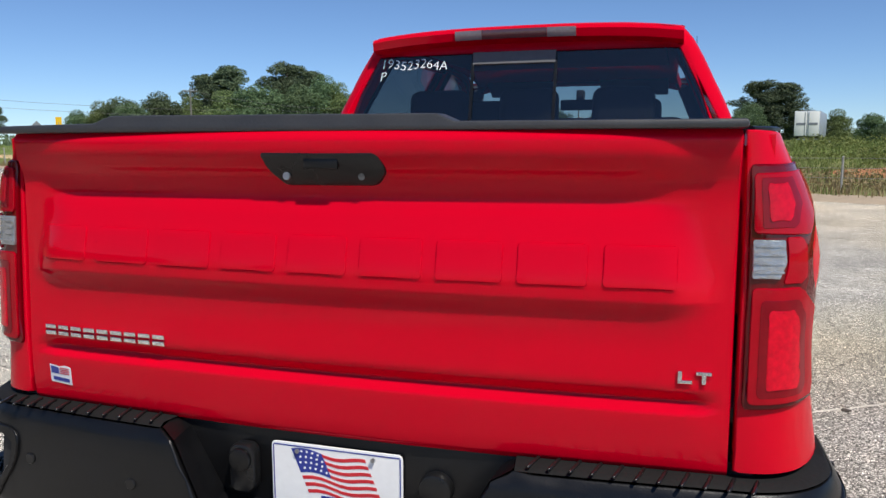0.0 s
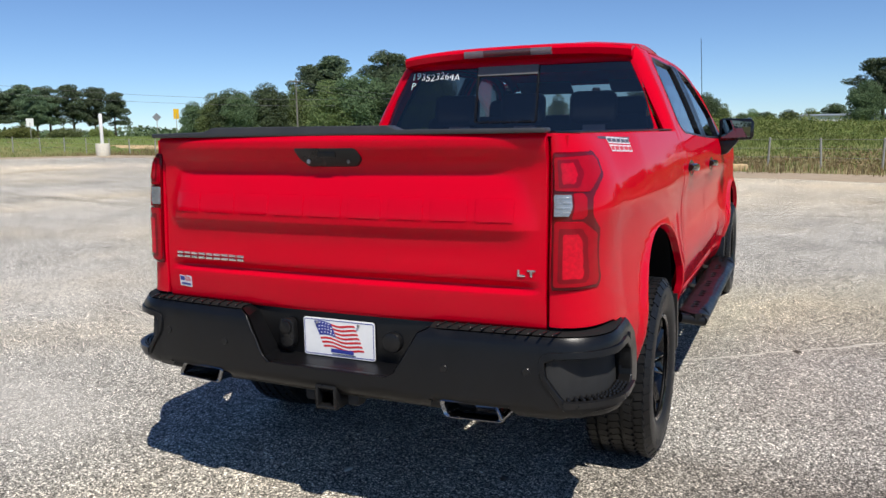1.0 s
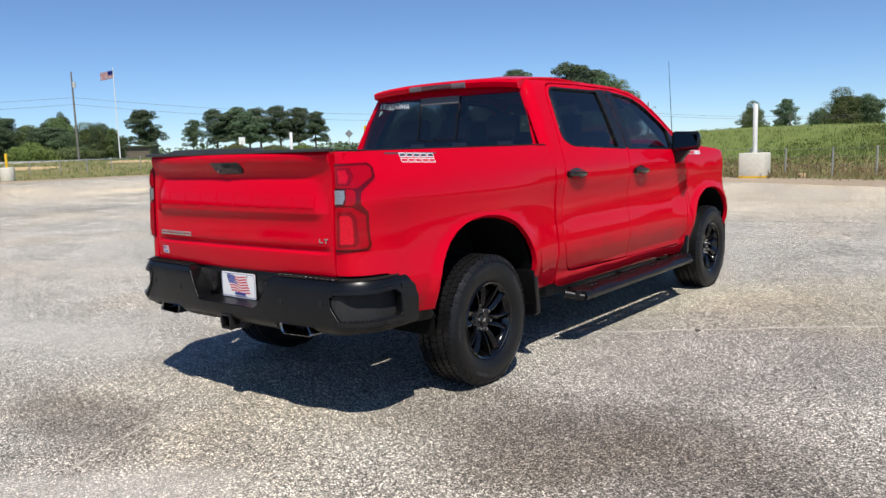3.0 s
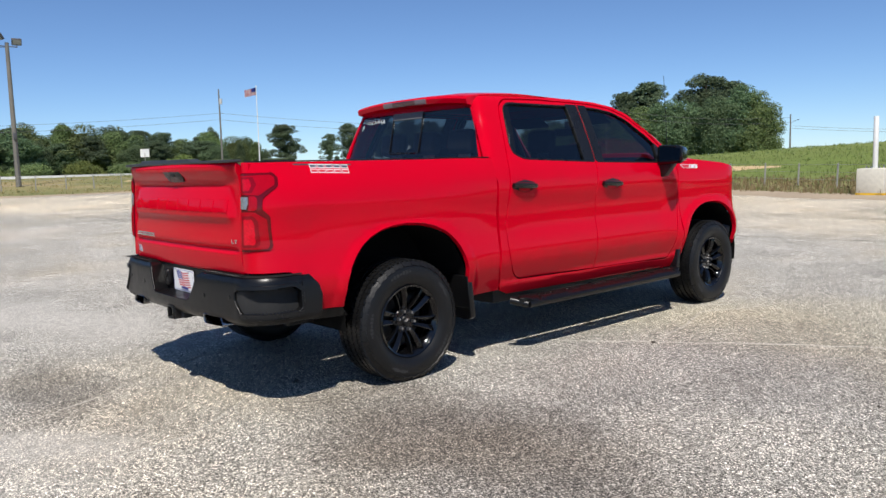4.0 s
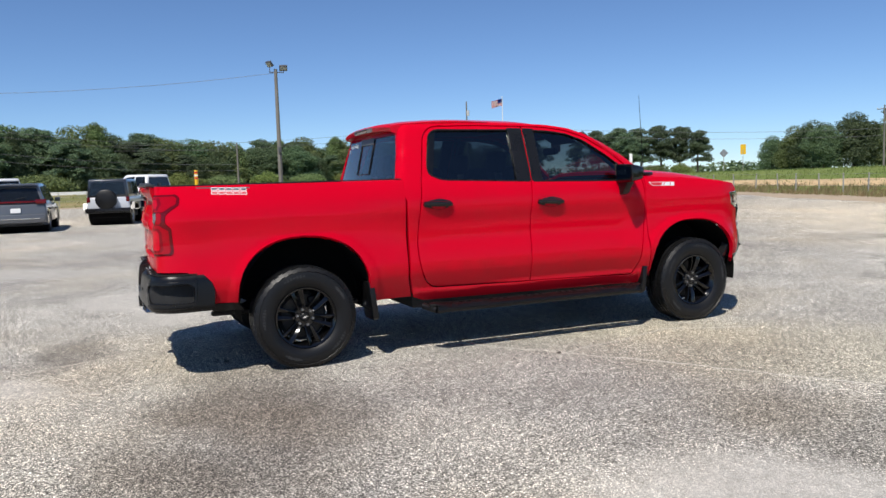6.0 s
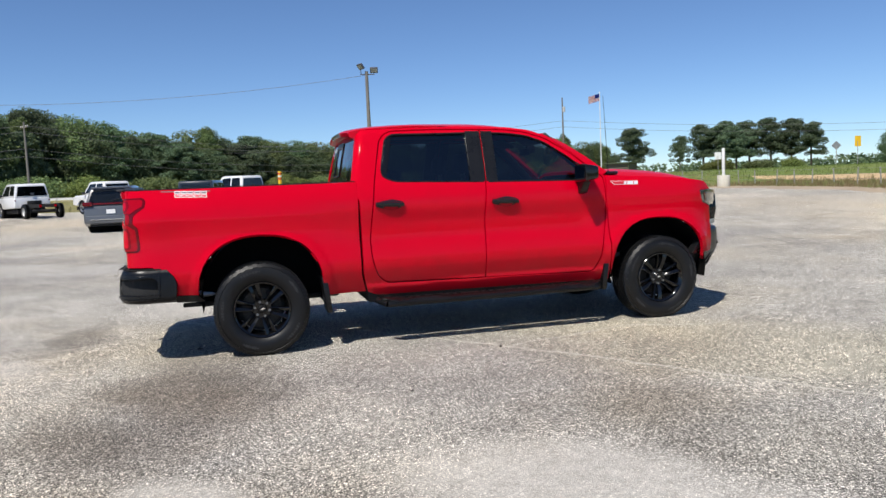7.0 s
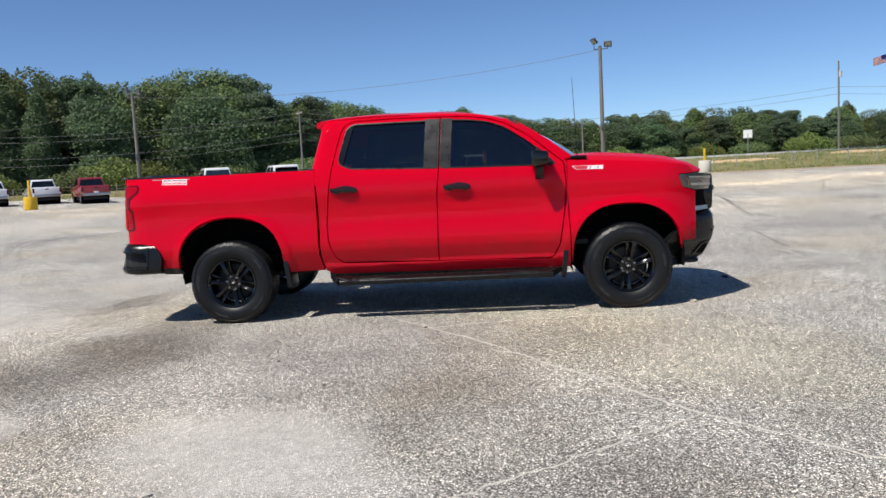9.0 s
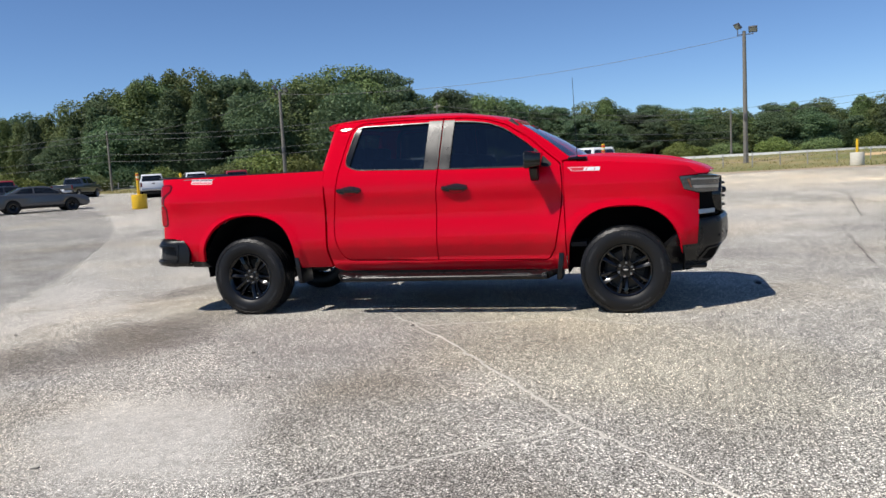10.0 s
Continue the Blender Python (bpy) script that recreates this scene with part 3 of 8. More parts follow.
def side_x(y, z):
    x = half_w(z)
    x += arch_bulge(y, z, 0.03, 0.42) + arch_bulge(y, z, WB, 0.40)
    # the doors are drawn in a little above the sill
    x -= 0.008 * step01(0.82, 0.94, z) * (1 - step01(1.04, 1.16, z)) * step01(0.9, 1.2, y) * (1 - step01(2.9, 3.15, y))
    # the sill stands proud of the doors' lower edge
    x += 0.014 * (1 - step01(0.50, 0.53, z)) * step01(0.85, 0.95, y) * (1 - step01(3.16, 3.24, y))
    # the bed narrows towards its rear top
    x -= 0.035 * step01(-0.2, -0.75, y) * step01(1.15, 1.42, z)
    # the nose narrows
    if y > 4.05:
        x -= 0.42 * ((y - 4.05) / 0.62) ** 2.2
    return x


def bed_surf(u, z):
    """Bed side; beyond u = -0.70 it wraps round the rear corner."""
    if u > -0.70:
        return Vector((side_x(u, z), u, z))
    a = min(math.pi / 2, (-0.70 - u) * math.pi)
    x0 = side_x(-0.70, z)
    e = 2 / 2.7
    lean = 0.02 * step01(0.9, 1.4, z)
    return Vector((0.789 + (x0 - 0.789) * max(math.cos(a), 0) ** e, -0.70 - (0.352 - lean) * max(math.sin(a), 0) ** e, z))


def side_surf(u, z):
    return Vector((side_x(u, z), u, z))


def back_y(z):
    return 0.815 + 0.22 * (z - 1.42)


def cab_surf(u, z):
    """Cab side; its rear edge rolls round to the cab's back."""
    r = 0.075
    y0 = back_y(z) if z > 1.3 else back_y(1.3)
    if u > y0 + r:
        return Vector((side_x(u, z), u, z))
    a = min(math.pi / 2, (y0 + r - u) / r)
    return Vector((side_x(y0 + r, z) - r + r * math.cos(a), y0 + r - r * math.sin(a), z))


def arc(yc, zc, ry, rz, a0, a1, n=16, p=2.3):
    pts = []
    for i in range(n + 1):
        a = radians(a0 + (a1 - a0) * i / n)
        c, s = math.cos(a), math.sin(a)
        pts.append((yc + ry * math.copysign(abs(c) ** (2 / p), c), zc + rz * math.copysign(abs(s) ** (2 / p), s)))
    return pts


REAR_ARCH = [(-0.500, 0.553)] + arc(0.012, 0.56, 0.51, 0.462, 178, 2) + [(0.535, 0.47)]
FRONT_ARCH = [(3.235, 0.42)] + arc(WB, 0.50, 0.497, 0.475, 178, 2) + [(4.245, 0.55)]

# rear corner lamp outline in (u, z)
LAMP = fillet([(-1.194, 1.368), (-0.845, 1.372), (-0.815, 1.345), (-0.825, 1.292), (-0.955, 1.222), (-0.962, 1.165), (-0.895, 1.122),
               (-0.878, 0.955), (-0.90, 0.930), (-1.194, 0.926)], 0.014, 3)
BED = ([(-1.1985, 1.428), (-1.1985, 0.805), (-0.80, 0.800), (-0.72, 0.74), (-0.70, 0.555)] + REAR_ARCH + [(0.60, 0.465), (0.895, 0.465), (0.862, 0.62), (0.858, 1.0), (0.862, 1.425)])
DOOR_R = fillet([(1.02, 1.40), (0.985, 1.15), (0.955, 0.90), (0.965, 0.735), (1.01, 0.60), (1.08, 0.535), (1.995, 0.516), (2.005, 1.10), (2.035, 1.40),
                 (2.06, 1.862), (1.60, 1.872), (1.20, 1.865), (1.115, 1.80), (1.06, 1.58)], [0.01, 0, 0.02, 0.06, 0.06, 0.05, 0.01, 0, 0, 0.02, 0, 0.06, 0.08, 0.05])
DOOR_F = fillet([(2.066, 1.862), (2.042, 1.40), (2.012, 1.10), (2.002, 0.516), (3.06, 0.494), (3.125, 0.61), (3.185, 0.95), (3.205, 1.18), (3.19, 1.375),
                 (3.12, 1.43), (2.90, 1.618), (2.68, 1.762), (2.50, 1.822), (2.30, 1.852)], [0.02, 0, 0, 0.01, 0.05, 0.04, 0.05, 0.05, 0.03, 0.02, 0.05, 0.05, 0.05, 0.05])
WIN_R = fillet([(1.155, 1.80), (1.085, 1.53), (1.09, 1.462), (1.19, 1.412), (2.015, 1.378), (2.036, 1.838), (1.22, 1.842)], [0.05, 0.05, 0.05, 0.06, 0.006, 0.006, 0.05])
WIN_F = fillet([(2.086, 1.836), (2.064, 1.376), (3.09, 1.352), (3.10, 1.382), (2.88, 1.588), (2.66, 1.738), (2.50, 1.798), (2.30, 1.826)], [0.006, 0.006, 0.01, 0.02, 0.05, 0.05, 0.05, 0.05])
APERTURE = fillet([(1.012, 1.40), (0.977, 1.15), (0.947, 0.90), (0.957, 0.732), (1.004, 0.594), (1.076, 0.527), (3.064, 0.486), (3.133, 0.608), (3.193, 0.95),
                   (3.213, 1.18), (3.198, 1.379), (3.125, 1.438), (2.905, 1.626), (2.685, 1.770), (2.505, 1.830), (2.30, 1.860), (2.06, 1.870), (1.60, 1.880),
                   (1.195, 1.873), (1.108, 1.804), (1.052, 1.58)],
                  [0.01, 0, 0.02, 0.06, 0.06, 0.05, 0.05, 0.04, 0.05, 0.05, 0.03, 0.02, 0.05, 0.05, 0.05, 0.05, 0, 0, 0.06, 0.08, 0.05])
CAB = ([(0.80, 1.42), (0.872, 1.25), (0.879, 1.0), (0.880, 0.62), (0.912, 0.46), (1.0, 0.425), (3.05, 0.40), (3.229, 0.40), (3.226, 0.62), (3.217, 0.95), (3.222, 1.19),
        (3.215, 1.385)] + [(3.15, 1.452), (2.93, 1.640), (2.72, 1.785), (2.54, 1.850), (2.32, 1.884), (2.06, 1.898), (1.60, 1.908), (1.15, 1.905), (1.02, 1.897), (0.90, 1.882), (0.872, 1.83), (0.82, 1.58)])
FENDER = ([(3.221, 1.19), (3.224, 0.95), (3.233, 0.62), (3.238, 0.43)] + FRONT_ARCH[1:-1] + [(4.243, 0.60), (4.375, 0.60), (4.395, 0.85), (4.40, 1.045), (4.27, 1.085),
          (4.225, 1.205), (4.40, 1.215), (4.30, 1.295), (4.0, 1.340), (3.60, 1.372), (3.222, 1.392)])

for sgn in (1, -1):
    def sd(f):
        return f if sgn > 0 else mirrored(f)
    o = (sgn, -0.3, 0.05)
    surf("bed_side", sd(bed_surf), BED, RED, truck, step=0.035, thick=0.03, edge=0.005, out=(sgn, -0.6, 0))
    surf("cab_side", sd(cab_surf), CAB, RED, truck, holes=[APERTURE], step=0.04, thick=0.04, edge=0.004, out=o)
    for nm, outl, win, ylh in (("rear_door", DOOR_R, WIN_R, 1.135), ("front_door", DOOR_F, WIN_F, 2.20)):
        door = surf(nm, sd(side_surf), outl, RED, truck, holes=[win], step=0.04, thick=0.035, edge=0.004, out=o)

        def inset(u, v, d=0.016):
            return side_surf(u, v) - Vector((d, 0, 0))
        cu, cv = sum(p[0] for p in win) / len(win), sum(p[1] for p in win) / len(win)
        grown = [(cu + (u - cu) * 1.012, cv + (v - cv) * 1.02) for u, v in win]
        pane = surf("window_pane", sd(inset), grown, SIDE_TINT, door, step=0.08, thick=0.004, edge=0.001, out=o, label="dark tinted side window glass")

        def proud(u, v):
            return side_surf(u, v) + Vector((0.003, 0, 0))
        inner = [(cu + (u - cu) * (0.985 if nm == "rear_door" else 0.982), cv + (v - cv) * 0.958) for u, v in win]
        surf("window_trim", sd(proud), [(cu + (u - cu) * 1.004, cv + (v - cv) * 1.012) for u, v in win], SATIN, door, holes=[inner], step=0.06, thick=0.02, edge=0.002, out=o, label="thin black window trim")
        if nm == "rear_door":
            surf("pillar_cover", sd(proud), [(1.895, 1.388), (2.034, 1.383), (2.058, 1.850), (1.918, 1.852)], SATIN, door, step=0.06, thick=0.02, edge=0.003, out=o, label="satin black door pillar cover")
            surf("rear_applique", sd(proud), fillet([(1.093, 1.52), (1.098, 1.47), (1.13, 1.452), (1.225, 1.822), (1.165, 1.795)], 0.01), GLOSS, door, step=0.06, thick=0.02, edge=0.003, out=o, label="gloss black quarter trim")
        else:
            surf("pillar_cover", sd(proud), [(2.043, 1.383), (2.150, 1.381), (2.178, 1.846), (2.067, 1.850)], SATIN, door, step=0.06, thick=0.02, edge=0.003, out=o, label="satin black door pillar cover")
            surf("mirror_triangle", sd(proud), fillet([(2.93, 1.362), (3.11, 1.356), (3.115, 1.38), (2.955, 1.535)], 0.012), SATIN, door, step=0.06, thick=0.02, edge=0.003, out=o, label="black mirror base triangle")
        # dark lining on the door's inner face
        surf("door_lining", sd(lambda u, v: side_surf(u, v) - Vector((0.046, 0, 0))), outl, DASH, door, holes=[[(cu + (u - cu) * 0.985, cv + (v - cv) * 0.965) for u, v in win]], step=0.08, thick=0.006, edge=0.001, out=o)
        # handle: a surround, a scoop and a bar
        hz = 1.222 if nm == "rear_door" else 1.200
        hx = side_x(ylh, hz)
        def scoop(u, v, d):
            return sd(lambda p, q: side_surf(p, q) + Vector((d, 0, 0)))(u, v)
        cup = [(ylh + 0.012 + 0.070 * math.cos(a), hz - 0.020 + 0.030 * math.sin(a)) for a in [2 * math.pi * k / 20 for k in range(20)]]
        lens_shape = fillet([(ylh - 0.130, hz + 0.002), (ylh - 0.075, hz + 0.026), (ylh + 0.02, hz + 0.040), (ylh + 0.120, hz + 0.018), (ylh + 0.132, hz - 0.012), (ylh + 0.085, hz - 0.040), (ylh + 0.01, hz - 0.056), (ylh - 0.06, hz - 0.038), (ylh - 0.125, hz - 0.020)], 0.02)
        bezel = surf("handle_bezel", lambda u, v: scoop(u, v, 0.002), lens_shape, GLOSS, door, holes=[cup[::-1]], step=0.05, thick=0.006, edge=0.002, out=o, label="black handle surround")
        surf("handle_scoop", lambda u, v: scoop(u, v, 0.002 - 0.012 * (1 - ((u - ylh - 0.012) / 0.08) ** 2 - ((v - hz + 0.018) / 0.037) ** 2)), cup, RED, bezel, step=0.012, thick=0.003, edge=0.0005, out=o)
        rows = []
        hb = bmesh.new()
        for i in range(13):
            k = -1 + i / 6
            h2 = 0.023 * (1 - 0.30 * abs(k) ** 3)
            bow = 0.034 - 0.016 * k * k
            rows.append([hb.verts.new((sgn * (hx + bow + p), ylh + 0.125 * k, hz - 0.004 - 0.006 * k + q * h2)) for p, q in ((-0.014, -1), (0.004, -0.85), (0.010, -0.2), (0.007, 0.75), (-0.002, 1.0), (-0.014, 1.0))])
        for p, q in zip(rows, rows[1:]):
            for j in range(6):
                hb.faces.new((p[j], q[j], q[(j + 1) % 6], p[(j + 1) % 6]))
        hb.faces.new(rows[0])
        hb.faces.new(rows[-1][::-1])
        bmesh.ops.recalc_face_normals(hb, faces=hb.faces)
        bar = part("door_handle", hb, GLOSS, door, "gloss black door handle", smooth=True)
        for dy in (-0.105, 0.105):
            part("handle_mount", box((sgn * (hx + 0.004), ylh + dy, hz - 0.004), (0.04, 0.030, 0.028)), GLOSS, bar, bevel=0.006)
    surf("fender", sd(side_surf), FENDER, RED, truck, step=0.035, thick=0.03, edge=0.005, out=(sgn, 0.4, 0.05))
    # black lower valance behind the rear wheel
    surf("valance", sd(lambda u, v: bed_surf(u, v) - Vector((0.012, 0, 0))), [(-0.70, 0.553), (-0.68, 0.492), (-0.45, 0.492), (-0.507, 0.553)], PLASTIC, truck, step=0.05, thick=0.03, out=(sgn, -0.3, 0), label="black lower valance")

    # wheel houses
    for yc, zc, ry, rz in ((0.03, 0.50, 0.515, 0.53), (WB, 0.47, 0.515, 0.52)):
        bm = bmesh.new()
        rows = []
        for i in range(25):
            a = radians(-12 + 204 * i / 24)
            rows.append([bm.verts.new((sgn * x, yc + ry * math.cos(a), zc + rz * math.sin(a))) for x in (0.955, 0.52)])
        for a, b in zip(rows, rows[1:]):
            bm.faces.new((a[0], b[0], b[1], a[1]))
        bm.faces.new([r[1] for r in rows])
        part("wheel_house", bm, LINER, truck, smooth=True, label="black wheel house liner")

    # mud flaps
    for yc, z0, z1, lean in ((0.555, 0.62, 0.31, 0.035), (3.205, 0.56, 0.31, -0.03)):
        w = 0.26
        bm = bmesh.new()
        add_prism(bm, [(0, z0), (w, z0), (w, z1 + 0.02), (w - 0.03, z1), (0.03, z1), (0, z1 + 0.02)], (sgn * 0.725, yc, 0), (sgn, 0, 0), (0, 0, 1), 0.045)
        for v in bm.verts:
            v.co.y += lean * (z0 - v.co.z) / (z0 - z1)
        bmesh.ops.recalc_face_normals(bm, faces=bm.faces)
        part("mud_flap", bm, PLASTIC, truck, "black moulded mud flap", bevel=0.003)

    # running board: a plate with oval holes, on brackets
    slots = []
    for i in range(6):
        for j in range(3):
            y = 1.24 + 0.34 * i + 0.07 * j
            slots.append([(0.985 + 0.018 * math.cos(a), y + 0.024 * math.sin(a)) for a in [2 * math.pi * k / 10 for k in range(10)]])

    def board(u, v):
        rise = 0.012 * step01(1.3, 1.05, v) + 0.012 * step01(2.85, 3.1, v)
        x = u
        return Vector((x, v, 0.398 + rise - 0.035 * step01(1.045, 1.09, u) - 0.01 * step01(0.93, 0.90, u)))
    plate = fillet([(0.905, 1.10), (0.905, 3.02), (1.02, 3.12), (1.085, 3.02), (1.085, 1.10), (1.02, 0.985)], [0.02, 0.02, 0.05, 0.08, 0.08, 0.05])
    bd = surf("running_board", sd(board), plate, PLASTIC, truck, holes=slots, step=0.06, thick=0.035, edge=0.006, out=(0, 0, 1), label="black running board with punched step holes")
    bm = bmesh.new()
    add_rod(bm, (sgn * 1.052, 1.06, 0.358), (sgn * 1.052, 3.05, 0.358), 0.028, 12)
    add_rod(bm, (sgn * 1.052, 1.06, 0.358), (sgn * 0.94, 0.985, 0.385), 0.028, 12)
    add_rod(bm, (sgn * 1.052, 3.05, 0.358), (sgn * 0.94, 3.12, 0.385), 0.028, 12)
    part("board_tube", bm, PLASTIC, bd, smooth=True)
    for y in (1.25, 2.05, 2.85):
        part("bracket", rod((sgn * 0.70, y, 0.385), (sgn * 0.99, y, 0.342), 0.018), UNDER, bd)

    # rear corner lamp
    def lampf(d):
        return sd(lambda u, v: bed_surf(u, v) + Vector((0.4, -0.9, 0)) * d)
    lo = (sgn, -1.0, 0)
    lamp = surf("tail_lamp", lampf(0.010), LAMP, LENS_DARK, truck, step=0.022, thick=0.02, edge=0.006, out=lo, label="red tail lamp with clear reversing lens")
    surf("upper_lens", lampf(0.016), fillet([(-1.188, 1.352), (-0.860, 1.358), (-0.836, 1.345), (-0.843, 1.300), (-0.975, 1.242), (-1.188, 1.246)], 0.012), LENS, lamp, step=0.022, thick=0.008, edge=0.003, out=lo)
    surf("upper_step", lampf(0.0175), fillet([(-1.170, 1.346), (-1.005, 1.348), (-0.985, 1.300), (-1.045, 1.256), (-1.170, 1.254)], 0.014), LENS_RING, lamp, step=0.022, thick=0.006, edge=0.003, out=lo)
    surf("lower_step", lampf(0.0175), fillet([(-1.168, 1.130), (-1.035, 1.130), (-0.985, 1.100), (-0.965, 0.975), (-0.99, 0.952), (-1.168, 0.950)], 0.016), LENS_RING, lamp, step=0.022, thick=0.006, edge=0.003, out=lo)
    surf("upper_reflector", lampf(0.020), fillet([(-1.150, 1.336), (-1.05, 1.338), (-1.035, 1.300), (-1.07, 1.268), (-1.150, 1.266)], 0.014), LENS_DEEP, lamp, step=0.022, thick=0.006, edge=0.005, out=lo)
    clear = surf("reversing_lens", lampf(0.017), fillet([(-1.190, 1.236), (-1.098, 1.236), (-1.096, 1.196), (-1.118, 1.166), (-1.190, 1.166)], 0.006), LENS_CLEAR, lamp, step=0.02, thick=0.008, edge=0.003, out=lo, label="clear reversing lamp lens")
    for k in range(4):
        zz = 1.176 + 0.0155 * k
        surf("lens_rib", lampf(0.0195), [(-1.186, zz), (-1.108, zz), (-1.108, zz + 0.005), (-1.186, zz + 0.005)], LENS_CLEAR, clear, step=0.05, thick=0.003, edge=0.001, out=lo)
    surf("waist_trim", lampf(0.014), fillet([(-1.085, 1.240), (-1.02, 1.240), (-0.998, 1.225), (-1.003, 1.168), (-1.03, 1.156), (-1.10, 1.156), (-1.085, 1.19)], 0.008), LENS, lamp, step=0.022, thick=0.006, edge=0.003, out=lo)
    surf("lower_lens", lampf(0.016), fillet([(-1.188, 1.150), (-1.03, 1.150), (-0.915, 1.108), (-0.896, 0.962), (-0.915, 0.941), (-1.188, 0.938)], 0.014), LENS, lamp, step=0.022, thick=0.008, edge=0.003, out=lo)
    surf("lower_reflector", lampf(0.020), fillet([(-1.145, 1.112), (-1.050, 1.112), (-1.020, 1.088), (-1.005, 0.985), (-1.02, 0.966), (-1.145, 0.964)], 0.014), LENS_HOT, lamp, step=0.022, thick=0.006, edge=0.005, out=lo)

    # decals: bars stand for the lettering
    def deco(d):
        return sd(lambda u, v: side_surf(u, v) + Vector((d, 0, 0)))
    emblem = surf("bed_decal", deco(0.0010), [(-0.745, 1.415), (-0.745, 1.407), (-0.36, 1.398), (-0.36, 1.406)], DECAL_G, truck, step=0.08, thick=0.0005, edge=0.0002, out=o, label="dark and white lettering bars decal")
    for k in range(5):
        y = -0.640 + 0.052 * k
        for zt, zb, mt in ((1.412, 1.389, DECAL_G), (1.384, 1.360, DECAL_R)):
            zt, zb = zt - 0.008 * k / 4, zb - 0.008 * k / 4
            surf("bar_outline", deco(0.0014), [(y, zt), (y + 0.046, zt - 0.001), (y + 0.046, zb - 0.001), (y, zb)], DECAL_W, emblem, step=0.1, thick=0.0004, edge=0.0002, out=o)
            surf("decal_bar", deco(0.0020), [(y + 0.004, zt - 0.0045), (y + 0.042, zt - 0.0055), (y + 0.042, zb + 0.0035), (y + 0.004, zb + 0.0045)], mt, emblem, step=0.1, thick=0.0004, edge=0.0002, out=o)
    emblem = surf("fender_badge", deco(0.003), [(3.262, 1.333), (3.55, 1.326), (3.545, 1.291), (3.30, 1.297)], DECAL_W, truck, step=0.08, thick=0.003, edge=0.001, out=o, label="white fender badge with red and black bars")
    surf("badge_bar", deco(0.0045), [(3.272, 1.3295), (3.412, 1.326), (3.396, 1.2985), (3.306, 1.3005)], DECAL_R, emblem, step=0.1, thick=0.001, edge=0.0003, out=o)
    surf("badge_bar", deco(0.0045), [(3.432, 1.3235), (3.442, 1.3233), (3.430, 1.2985), (3.420, 1.2987)], DECAL_R, emblem, step=0.1, thick=0.001, edge=0.0003, out=o)
    surf("badge_bar", deco(0.0045), [(3.500, 1.322), (3.508, 1.3218), (3.503, 1.2965), (3.495, 1.2967)], DECAL_R, emblem, step=0.1, thick=0.001, edge=0.0003, out=o)

    # door mirror
    head = [(0, 0), (0.235, 0.008), (0.255, 0.035), (0.254, 0.14), (0.235, 0.168), (0.02, 0.176), (0.0, 0.155)]
    bm = bmesh.new()
    add_prism(bm, [(u, v) for u, v in head], (sgn * 0.932, 2.90, 1.332), (sgn, 0, 0), (0, 0, 1), -0.145 * sgn)
    for v in bm.verts:
        if v.co.y > 2.95:
            cx, cz = sgn * 1.05, 1.42
            v.co.x, v.co.z = cx + (v.co.x - cx) * 0.72, cz + (v.co.z - cz) * 0.70
    bmesh.ops.recalc_face_normals(bm, faces=bm.faces)
    mir = part("door_mirror", bm, GLOSS, truck, "gloss black door mirror", bevel=0.018, segments=3)
    part("mirror_glass", prism([(0.022, 0.022), (0.225, 0.03), (0.232, 0.14), (0.03, 0.162)], (sgn * 0.932, 2.899, 1.332), (sgn, 0.0, 0), (0, 0, 1), sgn * 0.003), MIRROR, mir)
    bm = bmesh.new()
    add_prism(bm, [(0.885, 1.30), (0.945, 1.225), (0.995, 1.235), (1.08, 1.34), (0.98, 1.36), (0.92, 1.385), (0.885, 1.385)], (0, 2.925, 0), (sgn, 0, 0), (0, 0, 1), -0.075 * sgn)
    bmesh.ops.recalc_face_normals(bm, faces=bm.faces)
    part("mirror_arm", bm, SATIN, mir, bevel=0.012)

    # headlamp and front corner
    def nose(d):
        return sd(lambda u, v: side_surf(u, v) + Vector((d, d, 0)))
    hl = surf("headlamp", nose(-0.004), fillet([(4.232, 1.203), (4.27, 1.09), (4.40, 1.052), (4.585, 1.05), (4.60, 1.19), (4.42, 1.212)], 0.012), LAMP_DARK, truck, step=0.03, thick=0.05, edge=0.004, out=(sgn, 0.5, 0), label="dark smoked headlamp")
    surf("lamp_strip", nose(0.002), [(4.29, 1.178), (4.32, 1.10), (4.335, 1.10), (4.31, 1.18)], LENS_AMBER, hl, step=0.05, thick=0.003, edge=0.001, out=(sgn, 0.5, 0))
    surf("lamp_strip", nose(0.002), [(4.325, 1.182), (4.33, 1.168), (4.57, 1.160), (4.57, 1.175)], LENS_CLEAR, hl, step=0.05, thick=0.003, edge=0.001, out=(sgn, 0.5, 0))
    surf("lamp_strip", nose(0.002), [(4.34, 1.12), (4.35, 1.095), (4.57, 1.085), (4.57, 1.11)], LENS_CLEAR, hl, step=0.05, thick=0.003, edge=0.001, out=(sgn, 0.5, 0))
    surf("grille_side", nose(-0.03), [(4.36, 1.07), (4.40, 0.84), (4.61, 0.84), (4.61, 1.07)], LINER, truck, step=0.03, thick=0.05, out=(sgn, 0.5, 0), label="gloss black grille surround")
    surf("fog_lamp_bar", nose(0.004), fillet([(4.385, 0.905), (4.53, 0.905), (4.53, 0.866), (4.385, 0.862)], 0.01), STEEL, truck, step=0.03, thick=0.02, out=(sgn, 0.5, 0), label="bright lamp bar")

